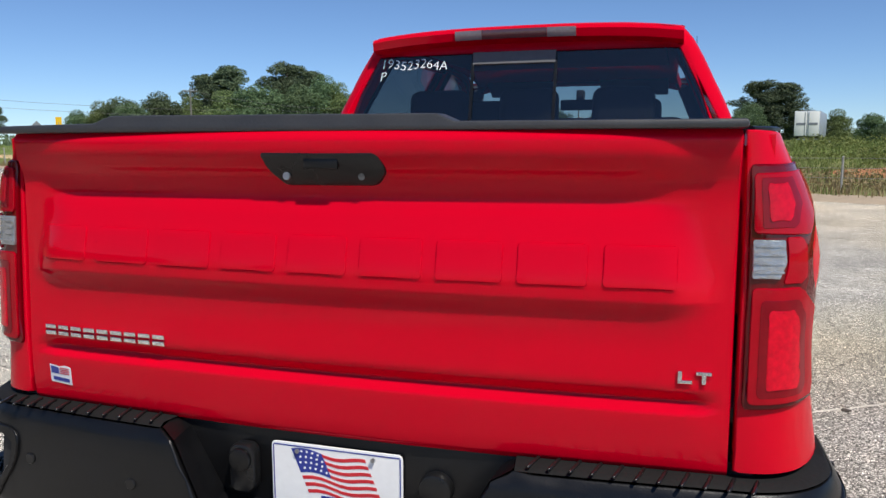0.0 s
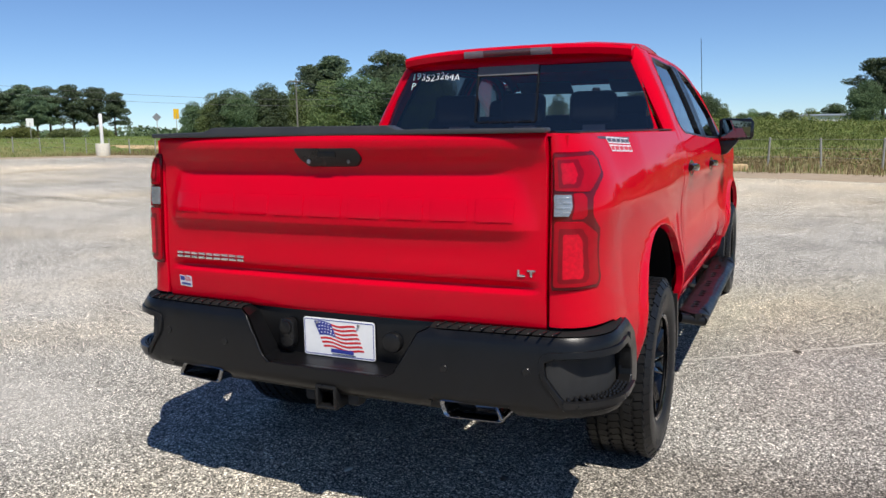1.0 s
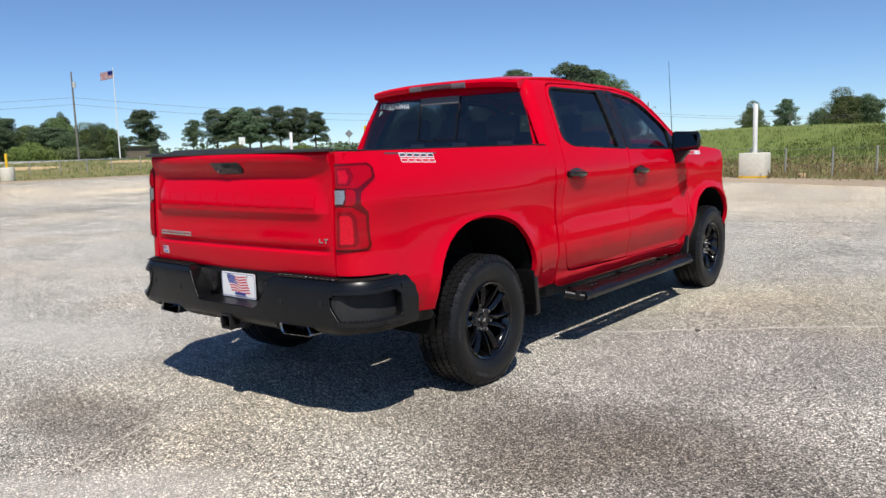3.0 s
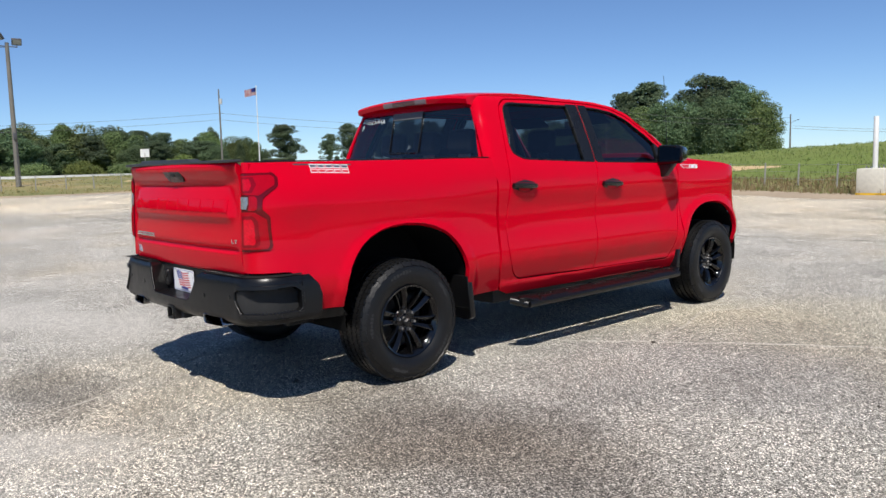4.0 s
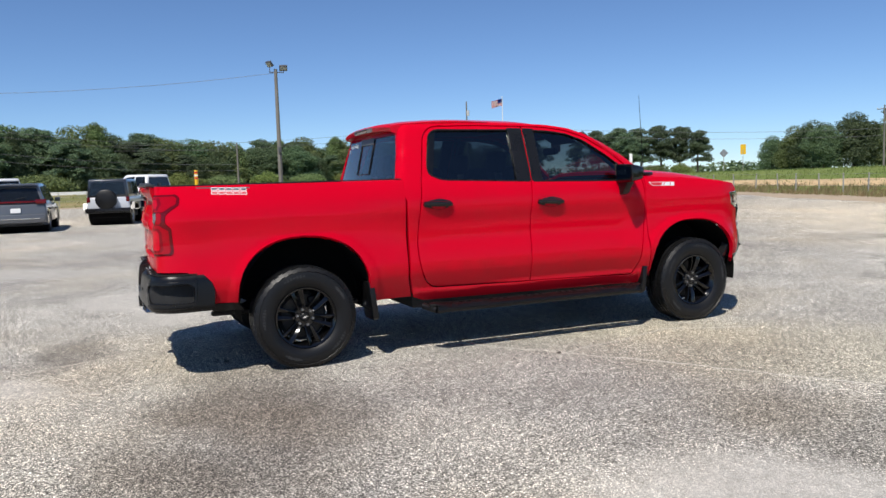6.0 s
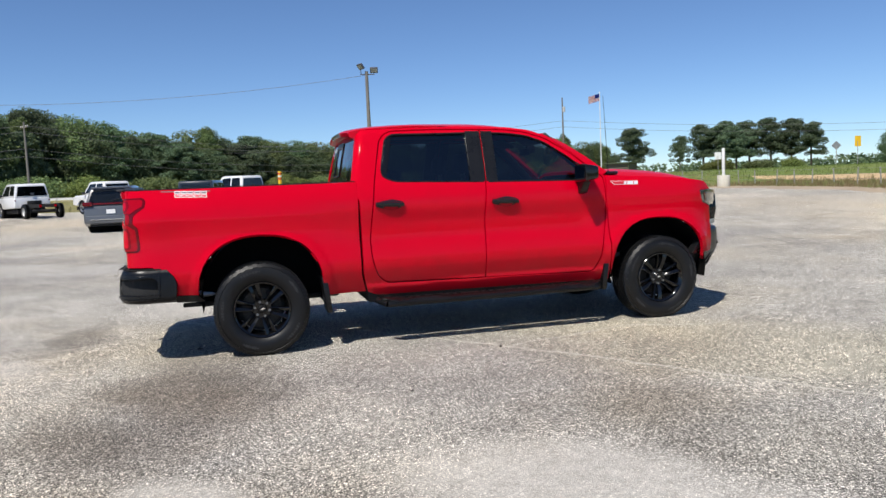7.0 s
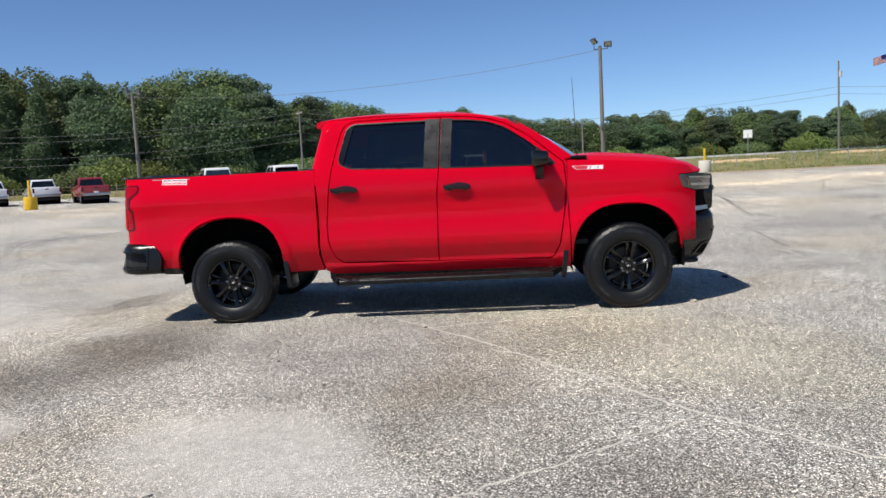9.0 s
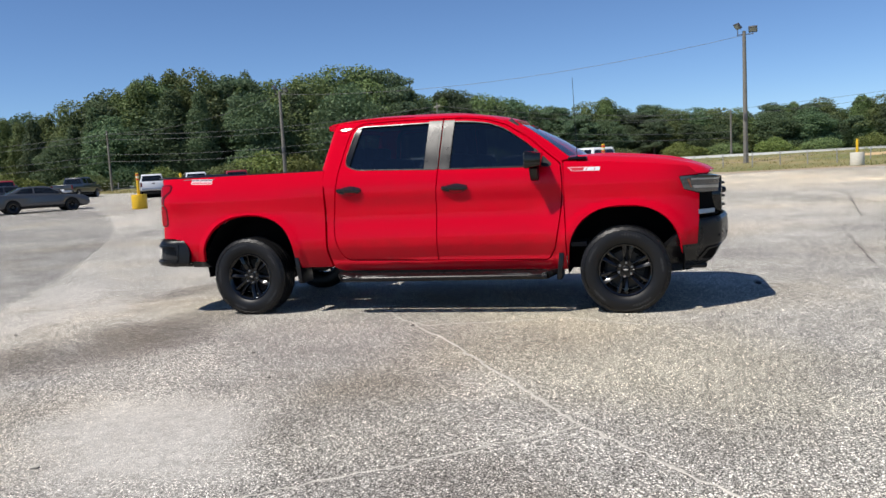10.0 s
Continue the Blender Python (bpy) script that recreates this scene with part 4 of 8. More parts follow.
# tailgate ------------------------------------------------------------
tg_prof = curve1([(0.775, -1.05), (0.80, -1.075), (0.86, -1.084), (0.912, -1.088), (0.924, -1.060), (0.936, -1.070), (0.96, -1.084), (1.04, -1.080), (1.075, -1.083),
                  (1.10, -1.092), (1.118, -1.103), (1.14, -1.104), (1.20, -1.094), (1.26, -1.074), (1.300, -1.060), (1.330, -1.066), (1.365, -1.092), (1.390, -1.106), (1.410, -1.107), (1.425, -1.098), (1.436, -1.085)])
tg_flat = curve1([(0.775, -1.05), (0.80, -1.075), (0.90, -1.082), (1.28, -1.072), (1.34, -1.075), (1.38, -1.084), (1.415, -1.085), (1.436, -1.072)])


def gate_surf(x, z):
    k = 1 - step01(0.675, 0.765, abs(x) + 0.25 * abs(z - 1.12) * (1 if 0.95 < z < 1.29 else 0))
    if z > 1.29:
        k = 1 - step01(0.60, 0.78, abs(x)) * 0.75
    if z < 0.95:
        k = 1 - step01(0.70, 0.775, abs(x))
    return Vector((x, tg_flat(z) + (tg_prof(z) - tg_flat(z)) * k + 0.030 * (x / 0.785) ** 2, z))


gate = surf("tailgate", gate_surf, fillet([(-0.784, 0.782), (0.784, 0.782), (0.784, 1.434), (-0.784, 1.434)], 0.012), RED, truck, step=(0.035, 0.011), thick=0.05, edge=0.005, out=(0, -1, 0.1))


def gate_off(d):
    return lambda u, v: gate_surf(u, v) + Vector((0, -d, 0))


# nine raised plain blocks along the panel in place of the embossed name
for k in range(9):
    x0 = -0.720 + 0.1590 * k
    surf("raised_block", gate_off(0.0035), fillet([(x0, 1.143), (x0 + 0.132, 1.143), (x0 + 0.132, 1.222), (x0, 1.222)], 0.010, 3), RED, gate, step=(0.04, 0.012), thick=0.004, edge=0.003, out=(0, -1, 0.1))
for k in range(9):
    x0 = -0.754 + 0.0393 * k
    for z0, z1 in ((0.972, 0.982), (0.957, 0.967)):
        surf("badge_bar", gate_off(0.006), [(x0, z0), (x0 + 0.033, z0), (x0 + 0.031, z1), (x0, z1)], CHROME, gate, step=0.05, thick=0.006, edge=0.0015, out=(0, -1, 0.1), label="small chrome badge bar")
for x0, x1, z0, z1 in ((0.690, 0.698, 0.967, 0.991), (0.690, 0.716, 0.967, 0.974), (0.722, 0.750, 0.984, 0.991), (0.732, 0.740, 0.967, 0.991)):
    surf("badge_bar", gate_off(0.006), [(x0, z0), (x1, z0), (x1, z1), (x0, z1)], CHROME, gate, step=0.05, thick=0.006, edge=0.0015, out=(0, -1, 0.1))
# handle
hp = [(-0.142, 1.388), (0.118, 1.388), (0.132, 1.352), (0.106, 1.322), (-0.096, 1.320), (-0.128, 1.350)]
bm = prism(fillet(hp, 0.012), (0, -1.106, 0), (1, 0, 0), (0, 0, 1), -0.05)
for v in bm.verts:
    v.co.y += (1.388 - v.co.z) * 0.5
gh = part("tailgate_handle", bm, SATIN, gate, "satin black tailgate handle", bevel=0.006)
part("latch", box((-0.005, -1.097, 1.368), (0.075, 0.006, 0.026)), PLASTIC, gh, bevel=0.002)
part("lock_cylinder", cyl((-0.088, -1.083, 1.340), 0.008, 0.006, "y", 16), STEEL, gh)
part("camera_lens", cyl((0.078, -1.083, 1.340), 0.007, 0.006, "y", 16), LAMP_DARK, gh)
# cap
bm = bmesh.new()
add_prism(bm, [(-0.79, 1.4295), (0.79, 1.4295), (0.79, 1.446), (0.27, 1.447), (0.235, 1.462), (-0.50, 1.466), (-0.545, 1.450), (-0.79, 1.446)], (0, -1.095, 0), (1, 0, 0), (0, 0, 1), -0.07)
bmesh.ops.recalc_face_normals(bm, faces=bm.faces)
part("gate_cap", bm, CAP, gate, "black plastic tailgate cap", bevel=0.006)
# sticker with a small flag
stick = surf("flag_sticker", gate_off(0.001), [(-0.752, 0.840), (-0.686, 0.836), (-0.684, 0.880), (-0.70, 0.884), (-0.72, 0.880), (-0.752, 0.884)], DECAL_W, gate, step=0.05, thick=0.0004, edge=0.0002, out=(0, -1, 0.1), label="small flag sticker")
surf("canton", gate_off(0.0018), [(-0.748, 0.862), (-0.722, 0.861), (-0.722, 0.877), (-0.748, 0.880)], PLATE_B, stick, step=0.05, thick=0.0003, edge=0.0001, out=(0, -1, 0.1))
for k in range(4):
    surf("stripe", gate_off(0.0018), [(-0.719, 0.862 + 0.0045 * k), (-0.690, 0.861 + 0.0045 * k), (-0.690, 0.8632 + 0.0045 * k), (-0.719, 0.8642 + 0.0045 * k)], PLATE_R, stick, step=0.05, thick=0.0003, edge=0.0001, out=(0, -1, 0.1))
surf("caption_bar", gate_off(0.0018), [(-0.743, 0.845), (-0.692, 0.842), (-0.692, 0.851), (-0.743, 0.854)], PLATE_B, stick, step=0.05, thick=0.0003, edge=0.0001, out=(0, -1, 0.1))

# bed rails, floor and inner walls -------------------------------------
for sgn in (1, -1):
    ribbon("rail_cap", [(sgn * (bed_surf(u, 1.425).x - 0.045 * (1 if u > -0.9 else 0.5)), bed_surf(u, 1.425).y + (0.0 if u > -0.75 else 0.035 * min(1, (-0.75 - u) / 0.2)), 1.427) for u in (-1.16, -1.05, -0.95, -0.85, -0.75, -0.5, 0.0, 0.4, 0.85)],
           [(-0.03, 0), (-0.03, 0.005), (-0.024, 0.008), (0.024, 0.008), (0.03, 0.005), (0.03, 0)], PLASTIC, truck, "black bed rail cap", closed_profile=True)
    part("bed_wall", box((sgn * 0.82, -0.08, 1.24), (0.04, 1.86, 0.36)), RED, truck)
part("bed_floor", box((0, -0.08, 0.90), (1.02, 1.86, 0.03)), PLASTIC, truck)
for sgn in (1, -1):
    for y, l in ((-0.765, 0.50), (0.71, 0.30)):
        part("bed_floor_side", box((sgn * 0.665, y, 0.90), (0.29, l, 0.028)), PLASTIC, truck)
# hidden box added to keep sun from leaking between gate and bumper
part("rear_cross_member", box((0, -0.985, 0.685), (1.66, 0.09, 0.26)), UNDER, truck)
part("bed_bulkhead", box((0, 0.85, 1.14), (1.70, 0.03, 0.56)), RED, truck)

# cab back, rear glass, roof, windscreen -------------------------------
def back_surf(x, z):
    return Vector((x, back_y(z) + 0.035 * (x / 0.7) ** 2 * 0.6 - 0.02, z))


def half_back(z):
    return half_w(z) - 0.078


back_outline = [(-half_back(1.40), 1.40), (half_back(1.40), 1.40), (half_back(1.6), 1.6), (half_back(1.80), 1.80), (half_back(1.86), 1.865), (-half_back(1.86), 1.865), (-half_back(1.80), 1.80), (-half_back(1.6), 1.6)]
rw = fillet([(-0.80, 1.432), (0.80, 1.432), (0.672, 1.812), (-0.672, 1.812)], 0.02)
surf("cab_back", back_surf, back_outline, RED, truck, holes=[rw], step=0.06, thick=0.03, out=(0, -1, 0.2))


def back_in(d):
    return lambda u, v: back_surf(u, v) + Vector((0, d, 0))


rear_glass = surf("rear_window", back_in(0.006), [(u * 1.008, 1.62 + (v - 1.62) * 1.02) for u, v in rw], TINT, truck, step=0.08, thick=0.004, edge=0.001, out=(0, -1, 0.2), label="dark tinted rear window with sliding centre pane")
for x in (-0.222, 0.145):
    surf("slider_frame", back_in(-0.004), [(x - 0.006, 1.49), (x + 0.006, 1.49), (x + 0.006, 1.80), (x - 0.006, 1.80)], SATIN, rear_glass, step=0.1, thick=0.008, edge=0.001, out=(0, -1, 0.2))
surf("slider_frame", back_in(-0.004), [(-0.222, 1.483), (0.145, 1.483), (0.145, 1.493), (-0.222, 1.493)], SATIN, rear_glass, step=0.1, thick=0.008, edge=0.001, out=(0, -1, 0.2))
surf("slider_header", back_in(-0.005), [(-0.222, 1.752), (0.145, 1.752), (0.145, 1.806), (-0.222, 1.806)], HEADER, rear_glass, step=0.1, thick=0.008, edge=0.002, out=(0, -1, 0.2), label="grey plate above the sliding pane")
for row, (text, size, at) in enumerate((("193523264A", 0.058, (-0.645, 1.745)), ("P", 0.055, (-0.645, 1.690)))):
    cu = bpy.data.curves.new("writing", "FONT")
    cu.body, cu.size, cu.shear, cu.extrude, cu.offset = text, size * 1.02, 0.12, 0.0004, -0.0006
    tmp = bpy.data.objects.new("writing", cu)
    me = bpy.data.meshes.new_from_object(tmp)
    bpy.data.objects.remove(tmp)
    for v in me.vertices:
        x, z = at[0] + v.co.x, at[1] + v.co.y + 0.006 * math.sin(v.co.x * 40) - 0.02 * v.co.x
        v.co = back_in(-0.0015)(x, z) + Vector((0, -v.co.z, 0))
    as_object("marker_writing", me, CHALK, rear_glass, "white hand-marked stock number")

roof_y = curve1([(0.84, 1.885), (0.92, 1.905), (1.10, 1.922), (1.50, 1.936), (2.0, 1.928), (2.30, 1.905), (2.55, 1.862), (2.72, 1.812), (2.80, 1.78)])


def roof_surf(x, y):
    rib = 0.006 * math.exp(-((abs(x) - 0.42) / 0.05) ** 2) * step01(0.9, 1.1, y) * (1 - step01(2.2, 2.5, y))
    return Vector((x, y - 0.025 * (1 - (x / 0.66) ** 2) * step01(1.2, 0.85, y) + 0.04 * (1 - (x / 0.66) ** 2) * step01(2.3, 2.75, y), roof_y(y) + rib + 0.012 - (0.018 + 0.014 * step01(1.2, 2.0, y)) * (abs(x) / 0.64) ** 4 - (0.007 + 0.005 * step01(1.2, 2.0, y)) * (x / 0.64) ** 2))


surf("roof", roof_surf, fillet([(-0.655, 0.865), (0.655, 0.865), (0.668, 1.0), (0.64, 2.20), (0.63, 2.50), (0.655, 2.715), (-0.655, 2.715), (-0.63, 2.50), (-0.64, 2.20), (-0.668, 1.0)], 0.02), RED, truck, step=0.05, thick=0.035, edge=0.008, out=(0, 0, 1))
# spoiler lip over the rear window with the high stop lamp
lip = bmesh.new()
rows = []
for i in range(25):
    x = -0.665 + 1.33 * i / 24
    y0 = 0.848 - 0.022 * (1 - (x / 0.665) ** 2)
    zt = roof_surf(x, 0.87).z - 0.004
    rows.append([lip.verts.new(c) for c in ((x, y0 + 0.09, zt + 0.012), (x, y0 + 0.012, zt), (x, y0, zt - 0.015), (x, y0 + 0.008, zt - 0.048), (x, y0 + 0.10, zt - 0.072), (x, y0 + 0.12, zt - 0.03))])
for a, b in zip(rows, rows[1:]):
    for j in range(6):
        lip.faces.new((a[j], b[j], b[(j + 1) % 6], a[(j + 1) % 6]))
lip.faces.new(rows[0])
lip.faces.new(rows[-1][::-1])
bmesh.ops.recalc_face_normals(lip, faces=lip.faces)
lip = part("roof_lip", lip, RED, truck, smooth=True)
for a, b, mt, nm in ((-0.29, -0.17, LENS_SMOKE, "cargo_lamp"), (-0.168, 0.112, STOP, "stop_lamp"), (0.114, 0.234, LENS_SMOKE, "cargo_lamp")):
    bm = bmesh.new()
    rows = []
    for i in range(7):
        x = a + (b - a) * i / 6
        y0 = 0.841 - 0.022 * (1 - (x / 0.665) ** 2)
        zt = roof_surf(x, 0.87).z
        rows.append([bm.verts.new(c) for c in ((x, y0 + 0.04, zt - 0.010), (x, y0 - 0.001, zt - 0.013), (x, y0 - 0.004, zt - 0.030), (x, y0 + 0.005, zt - 0.052), (x, y0 + 0.05, zt - 0.052))])
    for p, q in zip(rows, rows[1:]):
        for j in range(5):
            bm.faces.new((p[j], q[j], q[(j + 1) % 5], p[(j + 1) % 5]))
    bm.faces.new(rows[0])
    bm.faces.new(rows[-1][::-1])
    bmesh.ops.recalc_face_normals(bm, faces=bm.faces)
    part(nm, bm, mt, lip, smooth=True, label="grey cargo lamp lens" if nm == "cargo_lamp" else "dark red high stop lamp")


def wind_surf(x, t):
    """Windscreen, t from 0 at the cowl to 1 at the roof."""
    y = 3.42 - 0.70 * t + 0.02 * math.sin(math.pi * t)
    z = 1.415 + 0.395 * t + 0.02 * math.sin(math.pi * t)
    k = (x / 0.8) ** 2
    return Vector((x, y - 0.13 * k * (1 - 0.45 * t), z - 0.006 * k))


surf("windscreen", wind_surf, fillet([(-0.86, 0.0), (0.86, 0.0), (0.70, 0.55), (0.625, 1.0), (-0.625, 1.0), (-0.70, 0.55)], 0.02), WIND, truck, step=(0.08, 0.1), thick=0.004, edge=0.001, out=(0, 1, 1), label="clear sloping windscreen")
for sgn in (1, -1):
    bm = bmesh.new()
    pts = [((0.895, 3.185, 1.395), (0.845, 3.285, 1.418)), ((0.852, 3.02, 1.545), (0.79, 3.09, 1.575)), ((0.79, 2.83, 1.695), (0.72, 2.91, 1.705)), ((0.715, 2.66, 1.812), (0.63, 2.73, 1.815))]
    prev = None
    for a, b in pts:
        row = [bm.verts.new((sgn * q[0], q[1], q[2])) for q in (a, b)] + [bm.verts.new((sgn * (q[0] - 0.02), q[1] - 0.02, q[2] - 0.03)) for q in (b, a)]
        if prev:
            for j in range(4):
                bm.faces.new((prev[j], row[j], row[(j + 1) % 4], prev[(j + 1) % 4]))
        prev = row
    bmesh.ops.recalc_face_normals(bm, faces=bm.faces)
    part("screen_pillar", bm, RED, truck, smooth=True)

# bonnet ---------------------------------------------------------------
hood_y = curve1([(3.22, 1.452), (3.42, 1.446), (3.79, 1.420), (4.10, 1.385), (4.30, 1.350), (4.48, 1.302), (4.58, 1.245), (4.62, 1.19)])


def hood_surf(x, y):
    ax = abs(x)
    crown = 0.018 * (1 - step01(0.38, 0.50, ax)) * step01(3.3, 3.6, y) * (1 - step01(4.2, 4.5, y))
    ymax = 4.66 - 0.22 * (ax / 0.85) ** 2.5
    edge_z = 0.085 * step01(0.55, 0.95, ax) + 0.02 * (ax / 0.9) ** 2
    return Vector((x, y, hood_y(y + (4.66 - ymax) * step01(3.9, 4.6, y)) + crown - edge_z))


surf("bonnet", hood_surf, fillet([(-0.92, 3.24), (0.92, 3.24), (0.925, 3.8), (0.895, 4.12), (0.80, 4.36), (0.64, 4.50), (0.0, 4.60), (-0.64, 4.50), (-0.80, 4.36), (-0.895, 4.12), (-0.925, 3.8)], [0.01, 0.01, 0.1, 0.1, 0.1, 0.1, 0.2, 0.1, 0.1, 0.1, 0.1]),
     RED, truck, step=0.05, thick=0.03, edge=0.008, out=(0, 0.2, 1))
part("cowl", prism([(-0.88, 3.26), (0.88, 3.26), (0.80, 3.42), (-0.80, 3.42)], (0, 0, 1.395), (1, 0, 0), (0, 1, 0), 0.03), PLASTIC, truck, bevel=0.01)
ant = part("antenna", rod((0.765, 3.335, 1.40), (0.735, 3.312, 2.15), 0.0035, 8, 0.002), SATIN, truck, "thin black whip antenna")
part("antenna_base", cyl((0.765, 3.335, 1.405), 0.018, 0.05, "z", 14, 0.010), SATIN, ant)

# front end ------------------------------------------------------------
part("grille", prism(fillet([(-0.62, 0.86), (0.62, 0.86), (0.66, 1.0), (0.64, 1.19), (-0.64, 1.19), (-0.66, 1.0)], 0.03), (0, 4.60, 0), (1, 0, 0), (0, 0, 1), 0.14), GLOSS, truck, "gloss black grille", bevel=0.015)
for z in (0.92, 1.0, 1.12):
    part("grille_bar", box((0, 4.612, z), (1.02, 0.05, 0.022)), SATIN, truck, bevel=0.006)
part("grille_crossbar", box((0, 4.618, 1.055), (1.06, 0.06, 0.05)), GLOSS, truck, bevel=0.012)


def bump_path(t):
    """Plan of the front bumper, t from -1 to 1."""
    a = abs(t)
    x = 1.0 * t if a < 0.66 else math.copysign(0.66 + (a - 0.66) * 0.80 + 0.04 * math.sin((a - 0.66) / 0.34 * math.pi / 2), t)
    return Vector((x, 4.69 - 0.10 * (min(a, 0.66) / 0.66) ** 2 - (0.50 * ((a - 0.66) / 0.34) ** 1.35 if a > 0.66 else 0), 0))


fb_prof = curve1([(0.31, -0.34), (0.36, -0.24), (0.41, -0.13), (0.47, -0.085), (0.55, -0.045), (0.60, -0.004), (0.68, 0.006), (0.78, 0.004), (0.825, -0.006), (0.845, -0.05)])


def fb_surf(t, z):
    p = bump_path(t)
    h = 1e-3
    d = bump_path(t + h) - bump_path(t - h)
    nn = Vector((d.y, -d.x, 0)).normalized()
    if nn.y < 0:
        nn = -nn
    return Vector((p.x, p.y, z)) + nn * fb_prof(z)


surf("front_bumper", fb_surf, fillet([(-0.985, 0.318), (0.985, 0.318), (0.99, 0.60), (0.87, 0.838), (-0.87, 0.838), (-0.99, 0.60)], 0.01), SATIN, truck, step=(0.04, 0.04), thick=0.06, edge=0.006, out=lambda u, v: Vector((u * 1.2, 1 - abs(u) * 0.9, 0)), label="satin black front bumper")
for sgn in (1, -1):
    def fog(d):
        return lambda u, v: fb_surf(sgn * u, v) + Vector((sgn * d * 0.6, d, 0))
    fg = surf("fog_recess", fog(0.006), fillet([(0.60, 0.565), (0.76, 0.535), (0.80, 0.44), (0.62, 0.43)], 0.015), LINER, truck, step=0.03, thick=0.01, edge=0.002, out=(sgn, 1, 0), label="dark fog lamp recess in the bumper")
    surf("recess_frame", fog(0.012), fillet([(0.585, 0.580), (0.77, 0.550), (0.82, 0.43), (0.61, 0.415)], 0.015), PLASTIC, fg, holes=[fillet([(0.605, 0.562), (0.755, 0.533), (0.79, 0.445), (0.625, 0.434)], 0.012)[::-1]], step=0.03, thick=0.012, edge=0.003, out=(sgn, 1, 0))
    for u in (0.40, 0.70):
        q = fog(0.004)(u, 0.66)
        part("parking_sensor", cyl(tuple(q), 0.014, 0.008, "y", 16), GLOSS, fg)
part("skid_plate", box((0, 4.34, 0.37), (1.2, 0.26, 0.05)), PLASTIC, truck, bevel=0.02)

# rear bumper ----------------------------------------------------------
def rb_path(t):
    """Plan of the rear bumper's face; t is metres along it from the middle."""
    a = abs(t)
    s = math.copysign(1, t)
    if a < 0.80:
        return Vector((t, -1.165 + 0.045 * (a / 0.80) ** 2, 0)), Vector((0.11 * a * s, -1, 0)).normalized()
    th = min(1.0, (a - 0.80) / 0.34) * math.pi / 2
    r = 0.215
    p = Vector((s * (0.80 + r * math.sin(th)), -1.12 + r - r * math.cos(th), 0))
    if a > 1.14:
        p.y += a - 1.14
        p.x -= s * 0.02 * (a - 1.14)
    return p, Vector((s * math.sin(th), -math.cos(th), 0))


rb_prof = curve1([(0.49, -0.06), (0.515, -0.018), (0.55, 0.0), (0.62, -0.002), (0.70, -0.008), (0.755, -0.016), (0.785, -0.035)])


def rbs(d=0.0):
    def f(t, z):
        p, nn = rb_path(t)
        return Vector((p.x, p.y, z)) + nn * (rb_prof(z) + d)
    return f


NOTCH = [(-0.40, 0.785), (-0.365, 0.765), (-0.28, 0.62), (-0.255, 0.605), (0.245, 0.605), (0.27, 0.62), (0.355, 0.765), (0.395, 0.785)]
low_edge = [(-1.372, 0.53), (-1.34, 0.515), (-0.90, 0.515), (-0.74, 0.515), (-0.72, 0.538), (-0.46, 0.538), (-0.44, 0.508), (0.40, 0.508), (0.42, 0.538), (0.68, 0.538), (0.70, 0.515), (0.90, 0.515), (1.34, 0.515), (1.372, 0.53)]
top_edge = [(1.385, 0.66), (1.365, 0.72), (1.310, 0.785)] + NOTCH[::-1] + [(-1.310, 0.785), (-1.365, 0.72), (-1.385, 0.66)]
POCKET = [(0.80, 0.700), (0.83, 0.715), (1.20, 0.722), (1.235, 0.695), (1.235, 0.60), (1.20, 0.572), (0.90, 0.566), (0.87, 0.575), (0.805, 0.655)]
POCKET_L = [(-u, v) for u, v in POCKET][::-1]
bumper = surf("rear_bumper", rbs(), low_edge + top_edge, PLASTIC, truck, holes=[POCKET, POCKET_L], step=(0.04, 0.03), thick=0.03, edge=0.008, out=lambda u, v: rb_path(u)[1], label="black plastic rear bumper with corner steps")
